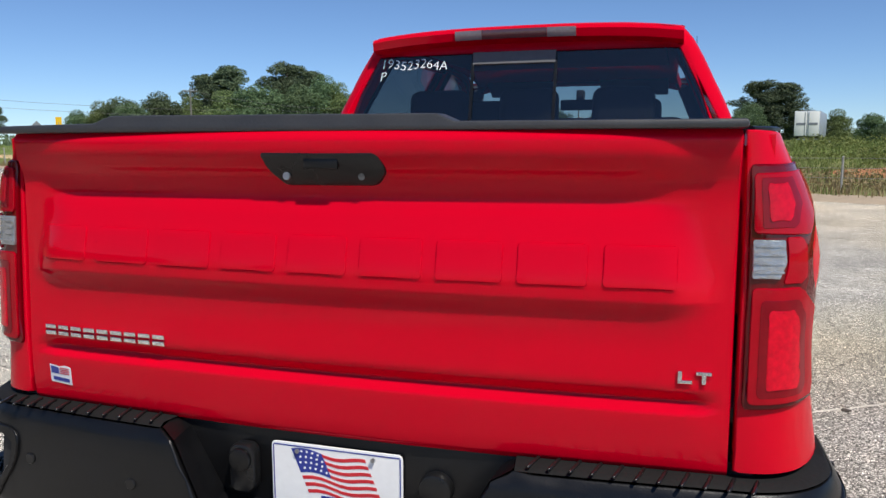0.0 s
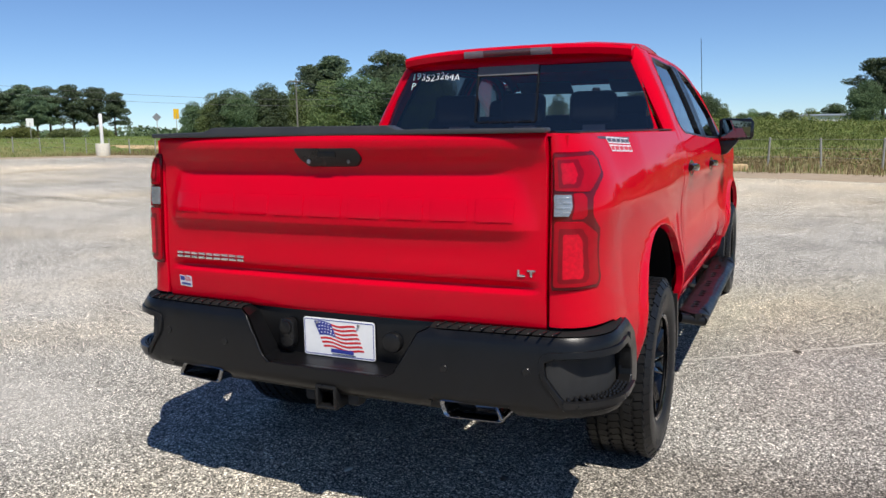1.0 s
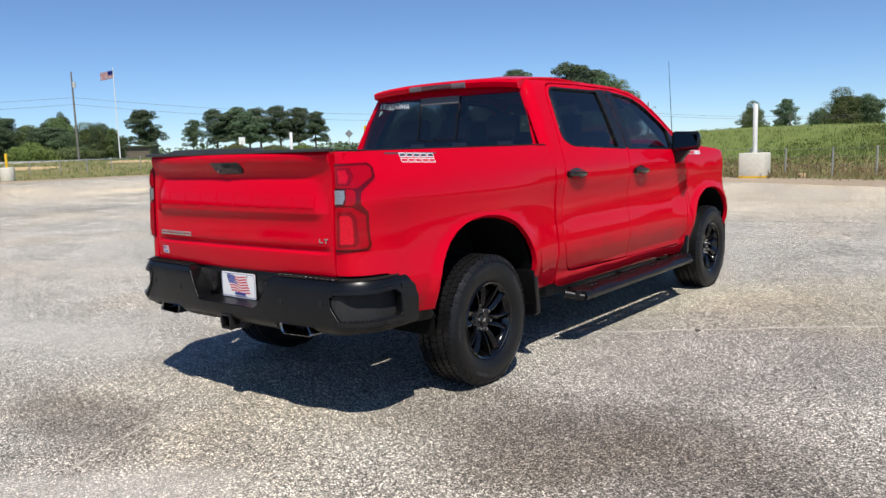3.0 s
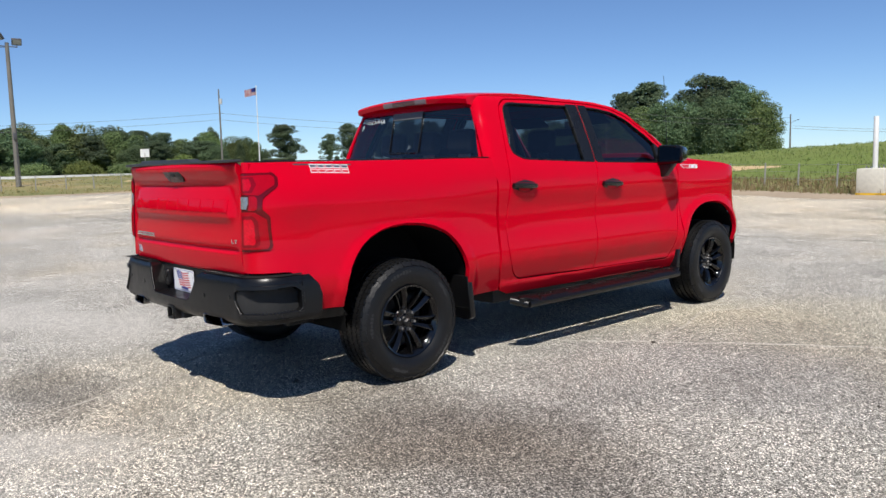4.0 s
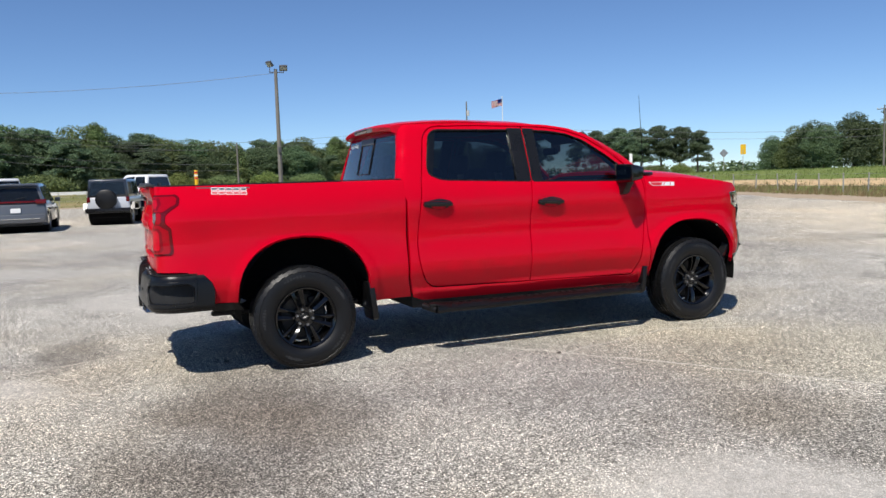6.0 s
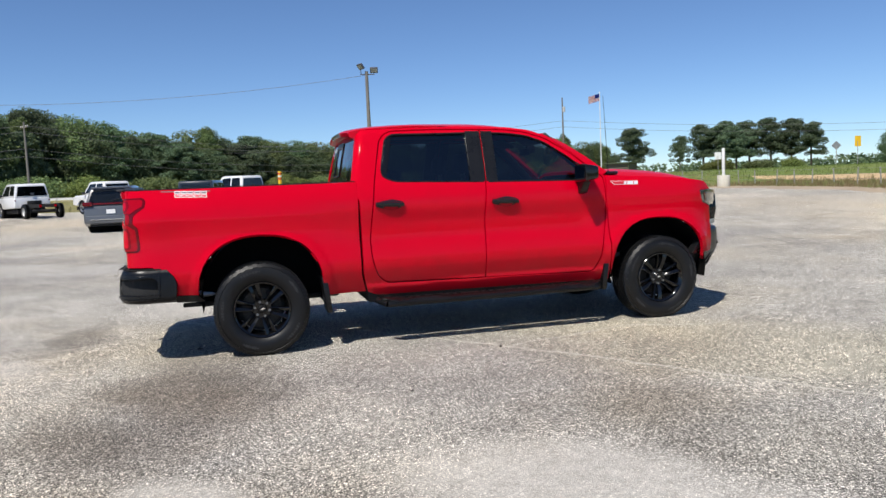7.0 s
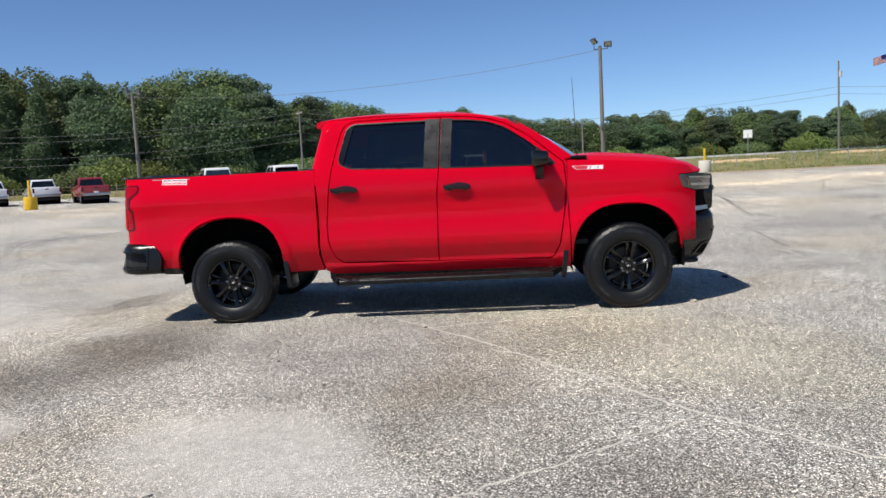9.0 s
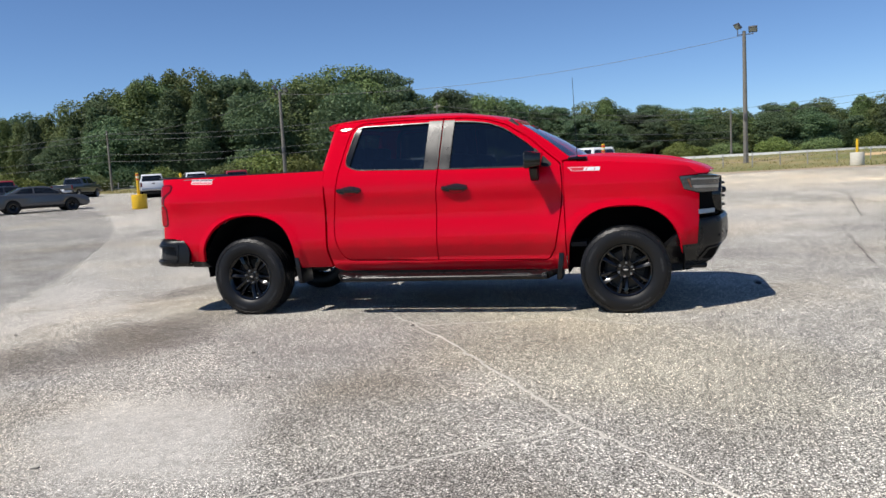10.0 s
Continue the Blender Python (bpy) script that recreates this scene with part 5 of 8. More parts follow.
for sgn in (1, -1):
    # pocket: back wall, floor with studs, lip
    surf("step_pocket", lambda u, v: rbs(-0.052 + 0.044 * step01(0.95, 0.83, abs(u)))(u, v), [(sgn * u, v) for u, v in ((0.70, 0.50), (1.36, 0.50), (1.36, 0.60), (1.28, 0.775), (0.70, 0.775))][::sgn], UNDER, bumper, step=0.05, thick=0.005, out=lambda u, v: rb_path(u)[1])
    bm = bmesh.new()
    rows = []
    for i in range(15):
        t = sgn * (0.82 + 0.40 * i / 14)
        p, nn = rb_path(t)
        rows.append([bm.verts.new((p.x - nn.x * d, p.y - nn.y * d, 0.574)) for d in (0.004, 0.054)])
    for a, b in zip(rows, rows[1:]):
        bm.faces.new((a[0], b[0], b[1], a[1]))
    bmesh.ops.solidify(bm, geom=bm.faces[:], thickness=0.006)
    pad = part("step_pad", bm, PLASTIC, bumper, "black studded corner step")
    bm = bmesh.new()
    for i in range(13):
        for j in range(3):
            t = sgn * (0.88 + 0.027 * i)
            p, nn = rb_path(t)
            d = 0.012 + 0.014 * j
            add_cyl(bm, (p.x - nn.x * d, p.y - nn.y * d, 0.581), 0.0075, 0.008, "z", 6, 0.005)
    part("step_studs", bm, SATIN, pad)
    part("pocket_end", box((sgn * 0.966, -0.792, 0.652), (0.085, 0.012, 0.19)), PLASTIC, bumper, bevel=0.004)
    # moulded frame round the pocket
    grown = [(sgn * (1.02 + (u - 1.02) * 1.10), 0.645 + (v - 0.645) * 1.34) for u, v in POCKET]
    inner = [(sgn * u, v) for u, v in POCKET]
    surf("pocket_frame", rbs(0.007), fillet(grown[::sgn], 0.02), PLASTIC, bumper, holes=[inner[::-sgn]], step=(0.03, 0.02), thick=0.03, edge=0.006, out=lambda u, v: rb_path(u)[1])
    # lip below the pocket
    ribbon("pocket_lip", [tuple(rbs(0.006)(sgn * (0.86 + 0.38 * i / 14), 0.572)) for i in range(15)], [(-0.006, -0.012), (0.010, -0.010), (0.010, 0.008), (-0.006, 0.010)], SATIN, bumper, closed_profile=True)
    # top deck with ridges
    bm = bmesh.new()
    rows = []
    for i in range(33):
        t = sgn * (0.40 + 0.86 * i / 32)
        p, nn = rb_path(t)
        e = rbs()(t, 0.785)
        q = Vector((p.x * 0.97, max(p.y + 0.115, -1.045), 0))
        if abs(t) > 0.8:
            q = Vector((sgn * min(0.80, abs(p.x)), -1.03, 0)).lerp(Vector((sgn * 0.94, -0.74, 0)), (abs(t) - 0.8) / 0.485)
        rows.append([bm.verts.new((e.x, e.y, 0.784)), bm.verts.new((e.x * 0.9 + q.x * 0.1, e.y * 0.85 + q.y * 0.15, 0.792)), bm.verts.new((q.x, q.y, 0.792)), bm.verts.new((q.x, q.y, 0.74))])
    for a, b in zip(rows, rows[1:]):
        for j in range(3):
            bm.faces.new((a[j], b[j], b[j + 1], a[j + 1]))
    bmesh.ops.recalc_face_normals(bm, faces=bm.faces)
    if sum(fc.normal.z for fc in bm.faces) < 0:
        bmesh.ops.reverse_faces(bm, faces=bm.faces)
    deck = part("bumper_deck", bm, DECK, bumper, smooth=True, label="ribbed black bumper top pad")
    for i in range(11):
        x = sgn * (0.43 + 0.040 * i)
        part("deck_rib", box((x, -1.088, 0.7945), (0.007, 0.062, 0.006), Matrix.Rotation(radians(-12 * sgn), 4, "Z")), SATIN, deck, bevel=0.002, segments=1)
    # notch side wall
    bm = bmesh.new()
    row = [(sgn * u, v) for u, v in ((0.395, 0.785), (0.355, 0.765), (0.27, 0.62), (0.245, 0.605))]
    a = [bm.verts.new(rbs(-0.002)(u, v)) for u, v in row]
    b = [bm.verts.new((u * 0.97 + sgn * 0.02, -1.055, v + 0.006)) for u, v in row]
    for i in range(3):
        bm.faces.new((a[i], a[i + 1], b[i + 1], b[i]))
    bmesh.ops.recalc_face_normals(bm, faces=bm.faces)
    part("notch_wall", bm, PLASTIC, bumper)
    # parking sensors
    for u, v in ((0.46, 0.655), (0.74, 0.668)):
        p, nn = rb_path(sgn * u)
        q = rbs(0.001)(sgn * u, v)
        part("parking_sensor", cyl(tuple(q), 0.013, 0.006, m=nn.to_track_quat("Z", "Y").to_matrix().to_4x4(), n=18), SATIN, bumper, bevel=0.0015, segments=1)
    # exhaust tip
    ex = sgn * 0.555 if sgn > 0 else -0.585
    ring = fillet([(-0.115, 0.03), (0.085, 0.03), (0.115, -0.03), (-0.095, -0.03)], 0.018)
    if sgn < 0:
        ring = [(-u, v) for u, v in ring][::-1]
    bm = bmesh.new()
    k = len(ring)
    lv = []
    for y, g in ((-1.150, 1.0), (-1.153, 0.97), (-1.148, 0.86), (-1.04, 0.86)):
        lv.append([bm.verts.new((ex + u * g, y + (0.02 if sgn * u > 0.05 else 0), 0.517 + v * (g if g == 1.0 else g * 0.93))) for u, v in ring])
    back = [bm.verts.new((ex + u, -0.95, 0.517 + v)) for u, v in ring]
    for a, b in zip([back] + lv, lv):
        for i in range(k):
            bm.faces.new((a[i], a[(i + 1) % k], b[(i + 1) % k], b[i]))
    bm.faces.new(lv[-1])
    bmesh.ops.recalc_face_normals(bm, faces=bm.faces)
    part("exhaust_tip", bm, DARK_CHROME, truck, smooth=True, label="black rectangular exhaust tip")

part("plate_recess", box((0, -1.035, 0.70), (0.83, 0.04, 0.20)), PLASTIC, bumper, "black plate recess", bevel=0.006)
bm = bmesh.new()
add_prism(bm, [(-1.13, 0.606), (-1.04, 0.622), (-1.04, 0.60), (-1.16, 0.60)], (-0.27, 0, 0), (0, 1, 0), (0, 0, 1), 0.53)
bmesh.ops.recalc_face_normals(bm, faces=bm.faces)
part("notch_floor", bm, PLASTIC, bumper)
socket = part("trailer_socket", prism(fillet([(-0.03, -0.055), (0.03, -0.055), (0.03, 0.055), (-0.03, 0.055)], 0.025), (-0.215, -1.058, 0.70), (1, 0, 0), (0, 0, 1), 0.035), SATIN, bumper, "black trailer wiring socket", bevel=0.006)
part("socket_cover", cyl((-0.215, -1.096, 0.722), 0.026, 0.012, "y", 20), PLASTIC, socket, bevel=0.003)
part("spare_lock_cover", cyl((0.225, -1.066, 0.70), 0.036, 0.03, "y", 24), SATIN, bumper, bevel=0.005)

# number plate: a dealer's plate with a flag and bars
pl = part("licence_plate", prism(fillet([(-0.1525, 0.620), (0.1525, 0.620), (0.1525, 0.764), (-0.1525, 0.764)], 0.012), (0, -1.068, 0), (1, 0, 0), (0, 0, 1), -0.004), PLATE_W, bumper, "white plate with a waving flag and blue bars", bevel=0.001, segments=1)


def on_plate(name, poly, mat, d=0.0006, label=""):
    part(name, prism(poly, (0, -1.0682, 0), (1, 0, 0), (0, 0, 1), d), mat, pl, label)


for poly in ([(-0.146, 0.756), (0.146, 0.756), (0.146, 0.7585), (-0.146, 0.7585)], [(-0.146, 0.6255), (0.146, 0.6255), (0.146, 0.628), (-0.146, 0.628)],
             [(-0.1485, 0.628), (-0.146, 0.628), (-0.146, 0.756), (-0.1485, 0.756)], [(0.146, 0.628), (0.1485, 0.628), (0.1485, 0.756), (0.146, 0.756)]):
    on_plate("border", poly, PLATE_B)


def flag_uv(u, v):
    """A waving flag on the plate: u along its fly, v from its top down."""
    return (-0.104 + 0.172 * u + 0.040 * v, 0.751 - 0.096 * v - 0.010 * u + 0.005 * math.sin(u * 8))


for k in range(7):
    v0, v1 = (2 * k) / 13, (2 * k + 1) / 13
    us = [0.42 if k < 4 else 0.0]
    us = [us[0] + (1 - us[0]) * i / 8 for i in range(9)]
    on_plate("stripe", [flag_uv(u, v1) for u in us] + [flag_uv(u, v0) for u in us[::-1]], PLATE_R)
us = [0.42 * i / 5 for i in range(6)]
on_plate("canton", [flag_uv(u, 0.54) for u in us] + [flag_uv(u, 0.0) for u in us[::-1]], PLATE_B)
for i in range(5):
    for j in range(4):
        u, v = 0.05 + 0.075 * i + 0.03 * (j % 2), 0.07 + 0.125 * j
        cx, cz = flag_uv(u, v)
        on_plate("star", [(cx + 0.003 * math.cos(a), cz + 0.003 * math.sin(a)) for a in [2 * math.pi * q / 5 for q in range(5)]], PLATE_W, 0.001)
on_plate("name_bar", [(-0.035, 0.638), (0.062, 0.636), (0.062, 0.650), (-0.035, 0.652)], PLATE_B, 0.0009)
on_plate("caption_bar", [(-0.03, 0.6305), (0.07, 0.6305), (0.07, 0.6335), (-0.03, 0.6335)], DECAL_G, 0.0009)
for x, z in ((-0.088, 0.748), (0.088, 0.748)):
    part("plate_screw", cyl((x, -1.0735, z), 0.005, 0.004, "y", 10), STEEL, pl)

# hitch receiver, chassis, axles ---------------------------------------
bm = bmesh.new()
for at, size in (((0, -1.09, 0.538), (0.088, 0.16, 0.012)), ((0, -1.09, 0.462), (0.088, 0.16, 0.012)), ((-0.038, -1.09, 0.50), (0.012, 0.16, 0.076)), ((0.038, -1.09, 0.50), (0.012, 0.16, 0.076))):
    add_box(bm, at, size)
hitch = part("hitch_receiver", bm, SATIN, truck, "black square hitch receiver", bevel=0.003)
part("receiver_back", box((0, -1.03, 0.50), (0.085, 0.01, 0.085)), UNDER, hitch)
part("hitch_bar", cyl((0, -1.02, 0.50), 0.035, 1.05, "x", 14), UNDER, hitch)
for x in (-0.09, 0.09):
    part("chain_loop", box((x, -1.10, 0.49), (0.05, 0.06, 0.05)), UNDER, hitch, bevel=0.012)
for sgn in (1, -1):
    part("frame_rail", box((sgn * 0.46, 1.85, 0.55), (0.09, 5.4, 0.15)), UNDER, truck, bevel=0.01)
    part("leaf_spring", box((sgn * 0.55, 0.02, 0.42), (0.07, 1.35, 0.035)), UNDER, truck, bevel=0.01)
    part("shock_absorber", rod((sgn * 0.52, -0.12, 0.36), (sgn * 0.46, 0.12, 0.85), 0.03, 12), UNDER, truck)
    part("lower_arm", rod((sgn * 0.45, WB, 0.36), (sgn * 0.78, WB, 0.32), 0.04, 10), UNDER, truck)
    part("exhaust_pipe", rod((sgn * 0.56, -0.96, 0.507), (sgn * 0.36, 0.6, 0.48), 0.035, 12), STEEL, truck)
part("rear_axle", cyl((0, 0, HUB), 0.05, 1.5, "x", 16), UNDER, truck)
bm = bmesh.new()
bmesh.ops.create_uvsphere(bm, u_segments=18, v_segments=12, radius=0.15, matrix=Matrix.Translation((0.05, 0, HUB)))
part("differential", bm, UNDER, truck, smooth=True)
part("driveshaft", rod((0.05, 0.1, HUB + 0.03), (0.0, 2.2, 0.5), 0.045, 12), UNDER, truck)
part("under_tray", box((0, 2.02, 0.445), (1.66, 2.2, 0.19)), UNDER, truck, bevel=0.03)
part("engine_tray", box((0, 3.85, 0.55), (0.95, 1.1, 0.25)), UNDER, truck, bevel=0.03)
part("spare_tyre", lathe([(0.20, -0.1), (0.33, -0.11), (0.385, -0.06), (0.385, 0.06), (0.33, 0.11), (0.20, 0.1)], "z", 28, (0, -0.62, 0.64)), RUBBER, truck, smooth=True)
part("fuel_tank", box((-0.62, 1.4, 0.52), (0.3, 1.0, 0.2)), UNDER, truck, bevel=0.04)

# cabin ----------------------------------------------------------------
def seat(x, y, w, name):
    back = box((0, 0, 0.33), (w, 0.15, 0.64), Matrix.Rotation(radians(-14), 4, "X"))
    s = part(name, box((x, y + 0.26, 0.80), (w, 0.52, 0.20)), CLOTH, truck, "dark cloth seat", bevel=0.05, segments=3)
    bmesh.ops.translate(back, verts=back.verts, vec=(x, y, 0.88))
    part("backrest", back, CLOTH, s, bevel=0.05, segments=3)
    for hx in ((x,) if w < 0.8 else (x - 0.42, x, x + 0.42)):
        h = box((hx, y - 0.15, 1.56), (0.27, 0.11, 0.19), Matrix.Rotation(radians(-8), 4, "X"))
        part("headrest", h, CLOTH, s, bevel=0.045, segments=3)
        part("headrest_posts", box((hx, y - 0.13, 1.45), (0.13, 0.012, 0.1)), STEEL, s)


seat(-0.42, 2.10, 0.54, "front_seat")
seat(0.42, 2.10, 0.54, "front_seat")
seat(0.0, 1.18, 1.38, "rear_bench")
part("cabin_floor", box((0, 2.1, 0.62), (1.66, 2.6, 0.04)), DASH, truck)
dash = part("dashboard", prism(fillet([(2.78, 0.75), (3.25, 0.75), (3.30, 1.30), (3.12, 1.385), (2.92, 1.36), (2.82, 1.24)], 0.05), (-0.80, 0, 0), (0, 1, 0), (0, 0, 1), 1.60), DASH, truck, "dark dashboard", bevel=0.01)
part("firewall", box((0, 3.26, 1.05), (1.66, 0.04, 0.66)), UNDER, truck)
part("centre_screen", box((0.0, 2.83, 1.30), (0.26, 0.03, 0.15)), GLOSS, dash, bevel=0.006)
tilt = Matrix.Translation((-0.42, 2.68, 1.22)) @ Matrix.Rotation(radians(-65), 4, "X")
ringp = [(0.19 + 0.016 * math.cos(a), 0.016 * math.sin(a)) for a in [2 * math.pi * i / 8 for i in range(8)]]
wh = lathe(ringp, "z", 28, closed=True)
add_box(wh, (0, 0, 0), (0.36, 0.05, 0.02))
bmesh.ops.transform(wh, matrix=tilt, verts=wh.verts)
part("steering_wheel", wh, DASH, truck, smooth=True)
part("rear_view_mirror", box((0.0, 2.78, 1.665), (0.25, 0.04, 0.07)), DASH, truck, bevel=0.012)
part("mirror_stem", box((0.0, 2.84, 1.71), (0.05, 0.09, 0.11)), DASH, truck, bevel=0.01)
part("headliner", box((0, 1.58, 1.866), (1.16, 1.30, 0.02)), HEADLINER, truck)
for sgn in (1, -1):
    part("door_card", box((sgn * 0.865, 2.05, 1.015), (0.03, 2.2, 0.74)), DASH, truck)
    part("cabin_quarter", box((sgn * 0.80, 0.98, 1.10), (0.05, 0.25, 0.62)), DASH, truck)
    part("pillar_lining", rod((sgn * 0.845, 3.16, 1.36), (sgn * 0.655, 2.70, 1.79), 0.045, 10), DASH, truck)
    part("sun_visor", box((sgn * 0.36, 2.66, 1.765), (0.42, 0.16, 0.012), Matrix.Rotation(radians(-32), 4, "X")), HEADLINER, truck, bevel=0.004)
part("back_panel", box((0, 0.86, 1.12), (1.62, 0.03, 0.58)), DASH, truck)

# wheels ---------------------------------------------------------------
def wheel():
    """One wheel, outer face to +x, centred on the origin."""
    R, W = TYRE_R, 0.1375
    prof = [(0.235, -W * 0.80), (0.25, -W * 0.92), (0.30, -W * 1.02), (0.345, -W * 1.0), (0.378, -W * 0.90), (0.388, -W * 0.76), (0.388, W * 0.76), (0.378, W * 0.90),
            (0.345, W * 1.0), (0.30, W * 1.02), (0.262, W * 0.97), (0.25, W * 0.90), (0.238, W * 0.86), (0.232, W * 0.78)]
    tyre = part("wheel", lathe(prof, "x", 72), RUBBER, None, "all-terrain tyre on a black alloy wheel", smooth=True)
    bm = bmesh.new()
    n = 66
    for i in range(n):
        a = 2 * math.pi * i / n
        rot = Matrix.Rotation(a, 4, "X")
        for x, w, dl, sk in ((-0.098, 0.034, 0.40, 0.5), (-0.052, 0.036, 0.10, -0.55), (0.0, 0.040, 0.55, 0.6), (0.052, 0.036, 0.25, -0.55), (0.098, 0.034, 0.72, 0.5)):
            rr = R - 0.004 if abs(x) > 0.09 else R - 0.003
            m = Matrix.Rotation(a + dl * 2 * math.pi / n, 4, "X") @ Matrix.Translation((x, 0, rr - 0.006)) @ Matrix.Rotation(sk * 0.5, 4, "Z")
            bmesh.ops.create_cube(bm, size=1, matrix=m @ Matrix.Diagonal((w, 0.0325, 0.018, 1)))
        for s in (1, -1):
            m = rot @ Matrix.Translation((s * 0.123, 0, R - 0.024 - 0.005 * (i % 2))) @ Matrix.Rotation(s * radians(52), 4, "Y")
            bmesh.ops.create_cube(bm, size=1, matrix=m @ Matrix.Diagonal((0.034, 0.030 if i % 2 else 0.033, 0.010, 1)))
    part("tread", bm, RUBBER, tyre, "chunky all-terrain tread blocks")
    for i, span in enumerate((0.55, 0.5, 0.42, 0.55, 0.38)):
        bm = bmesh.new()
        for k in range(7):
            a = i * 1.256 + span * (k / 7 - 0.5)
            m = Matrix.Rotation(a, 4, "X") @ Matrix.Translation((W * 1.005, 0, 0.325))
            bmesh.ops.create_cube(bm, size=1, matrix=m @ Matrix.Diagonal((0.003, 0.016, 0.022 if k % 3 else 0.012, 1)))
        part("sidewall_marking", bm, RUBBER_LINE, tyre, "raised sidewall marking bars")
    rim = part("rim", lathe([(0.232, -0.11), (0.222, -0.108), (0.205, -0.06), (0.20, 0.04), (0.212, 0.085), (0.222, 0.098), (0.236, 0.108), (0.240, 0.118), (0.234, 0.124), (0.222, 0.118)], "x", 60), PIANO, tyre, "gloss black alloy rim", smooth=True)
    part("brake_disc", cyl((-0.02, 0, 0), 0.165, 0.03, "x", 40), DISC, tyre)
    part("brake_drum", cyl((-0.05, 0, 0), 0.19, 0.05, "x", 32), UNDER, tyre)
    part("caliper", box((-0.005, 0.12, 0.06), (0.08, 0.09, 0.13)), UNDER, tyre, bevel=0.012)
    for i in range(6):
        for s in (-1, 1):
            bm = bmesh.new()
            a0 = math.pi / 2 + i * math.pi / 3
            def pt(r, a, x):
                return (x, r * math.cos(a), r * math.sin(a))
            secs = []
            for r, da, w, x in ((0.066, 0.27, 0.0135, 0.066), (0.11, 0.205, 0.0140, 0.090), (0.17, 0.172, 0.0165, 0.104), (0.226, 0.160, 0.0205, 0.106)):
                a = a0 + s * da
                ty, tz = -math.sin(a) * s, math.cos(a) * s
                c = Vector(pt(r, a, 0))
                secs.append([bm.verts.new((x - d, c.y + ty * k, c.z + tz * k)) for k, d in ((-w, 0.040), (-w, 0.016), (-w * 0.5, 0.010), (w * 0.45, 0.0), (w * 0.8, 0.002), (w, 0.040))])
            for p, q in zip(secs, secs[1:]):
                for j in range(6):
                    bm.faces.new((p[j], q[j], q[(j + 1) % 6], p[(j + 1) % 6]))
            bm.faces.new(secs[0])
            bm.faces.new(secs[-1][::-1])
            bmesh.ops.recalc_face_normals(bm, faces=bm.faces)
            part("spoke", bm, PIANO, tyre, smooth=True)
    part("hub", lathe([(0.0, 0.066), (0.034, 0.066), (0.04, 0.060), (0.078, 0.061), (0.086, 0.052), (0.086, 0.0)], "x", 40), PIANO, tyre, smooth=True)
    cap = part("centre_cap", lathe([(0.0, 0.078), (0.026, 0.077), (0.033, 0.070), (0.033, 0.06)], "x", 28), SATIN, tyre, smooth=True)
    part("cap_emblem", prism([(-0.018, -0.004), (-0.006, -0.004), (-0.006, -0.009), (0.006, -0.009), (0.006, -0.004), (0.018, -0.004), (0.02, 0.004), (0.006, 0.004), (0.006, 0.009), (-0.006, 0.009), (-0.006, 0.004), (-0.016, 0.004)], (0.078, 0, 0), (0, 1, 0), (0, 0, 1), 0.002), CHROME, cap)
    for i in range(6):
        a = i * math.pi / 3 + math.pi / 6
        part("lug_nut", cyl((0.072, 0.062 * math.cos(a), 0.062 * math.sin(a)), 0.0105, 0.03, "x", 6, 0.009), STEEL, tyre)
    return tyre


w0 = wheel()
w0.parent = truck
w0.matrix_basis = pose(0.868, 0, HUB, 17, 0, 0)
for m in (pose(0.872, WB, HUB, -8, 0, 0), pose(-0.895, 0, HUB, 33, 0, 180), pose(-0.899, WB, HUB, 50, 0, 180)):
    copy_thing(w0, m)

# the far flank stands a little farther out than the mirrored near one; what is stuck on the gate stays where it is
STUCK = ("badge_bar", "flag_sticker", "canton", "stripe", "caption_bar")
for ob in truck.children_recursive:
    if ob.type == "MESH" and ob.matrix_basis == Matrix() and not ob.parent.name.startswith("wheel"):
        for v in ob.data.vertices:
            k = step01(-0.35, -0.80, v.co.x)
            if ob.name.startswith(STUCK):
                v.co.y -= 0.0030 * k
            else:
                v.co.x -= 0.027 * k

# ---------------------------------------------------------------- materials of the surroundings
BARK = simple("grey_brown_bark", (0.11, 0.085, 0.065), 0.9, scale=14, vary=0.4, bump=0.5)
LEAF_DARK = foliage("dark_oak_leaves", (0.066, 0.112, 0.056), (0.150, 0.205, 0.100))
LEAF_PINE = foliage("pine_needles", (0.072, 0.118, 0.068), (0.155, 0.205, 0.112))
LEAF_LIGHT = foliage("light_green_leaves", (0.096, 0.148, 0.055), (0.205, 0.258, 0.100))
LEAF_VINE = foliage("yellow_green_vine_leaves", (0.11, 0.155, 0.04), (0.215, 0.245, 0.075))
WEED_LEAF = foliage("weed_leaves", (0.18, 0.22, 0.065), (0.31, 0.33, 0.13))
WEED = foliage("weed_stems", (0.13, 0.20, 0.05), (0.28, 0.32, 0.12))
STRAW = foliage("straw_grass", (0.24, 0.21, 0.09), (0.38, 0.30, 0.15))
GREY_POLE = simple("weathered_pole_wood", (0.17, 0.16, 0.14), 0.9, scale=12, vary=0.3, bump=0.3)
POST_MAT = simple("galvanised_fence_post", (0.36, 0.35, 0.32), 0.55, metal=0.3, scale=20, vary=0.2)
WIRE = simple("weathered_cable", (0.13, 0.13, 0.13), 0.6)
FENCE_WIRE = simple("fence_wire", (0.30, 0.29, 0.27), 0.5, metal=0.5)
CONCRETE = simple("cast_concrete", (0.62, 0.59, 0.50), 0.85, scale=9, vary=0.14, bump=0.15)
KERB = simple("pale_road_concrete", (0.66, 0.66, 0.64), 0.8, scale=6, vary=0.12)
ROADTOP = simple("grey_road_asphalt", (0.20, 0.20, 0.20), 0.85, scale=8, vary=0.2)
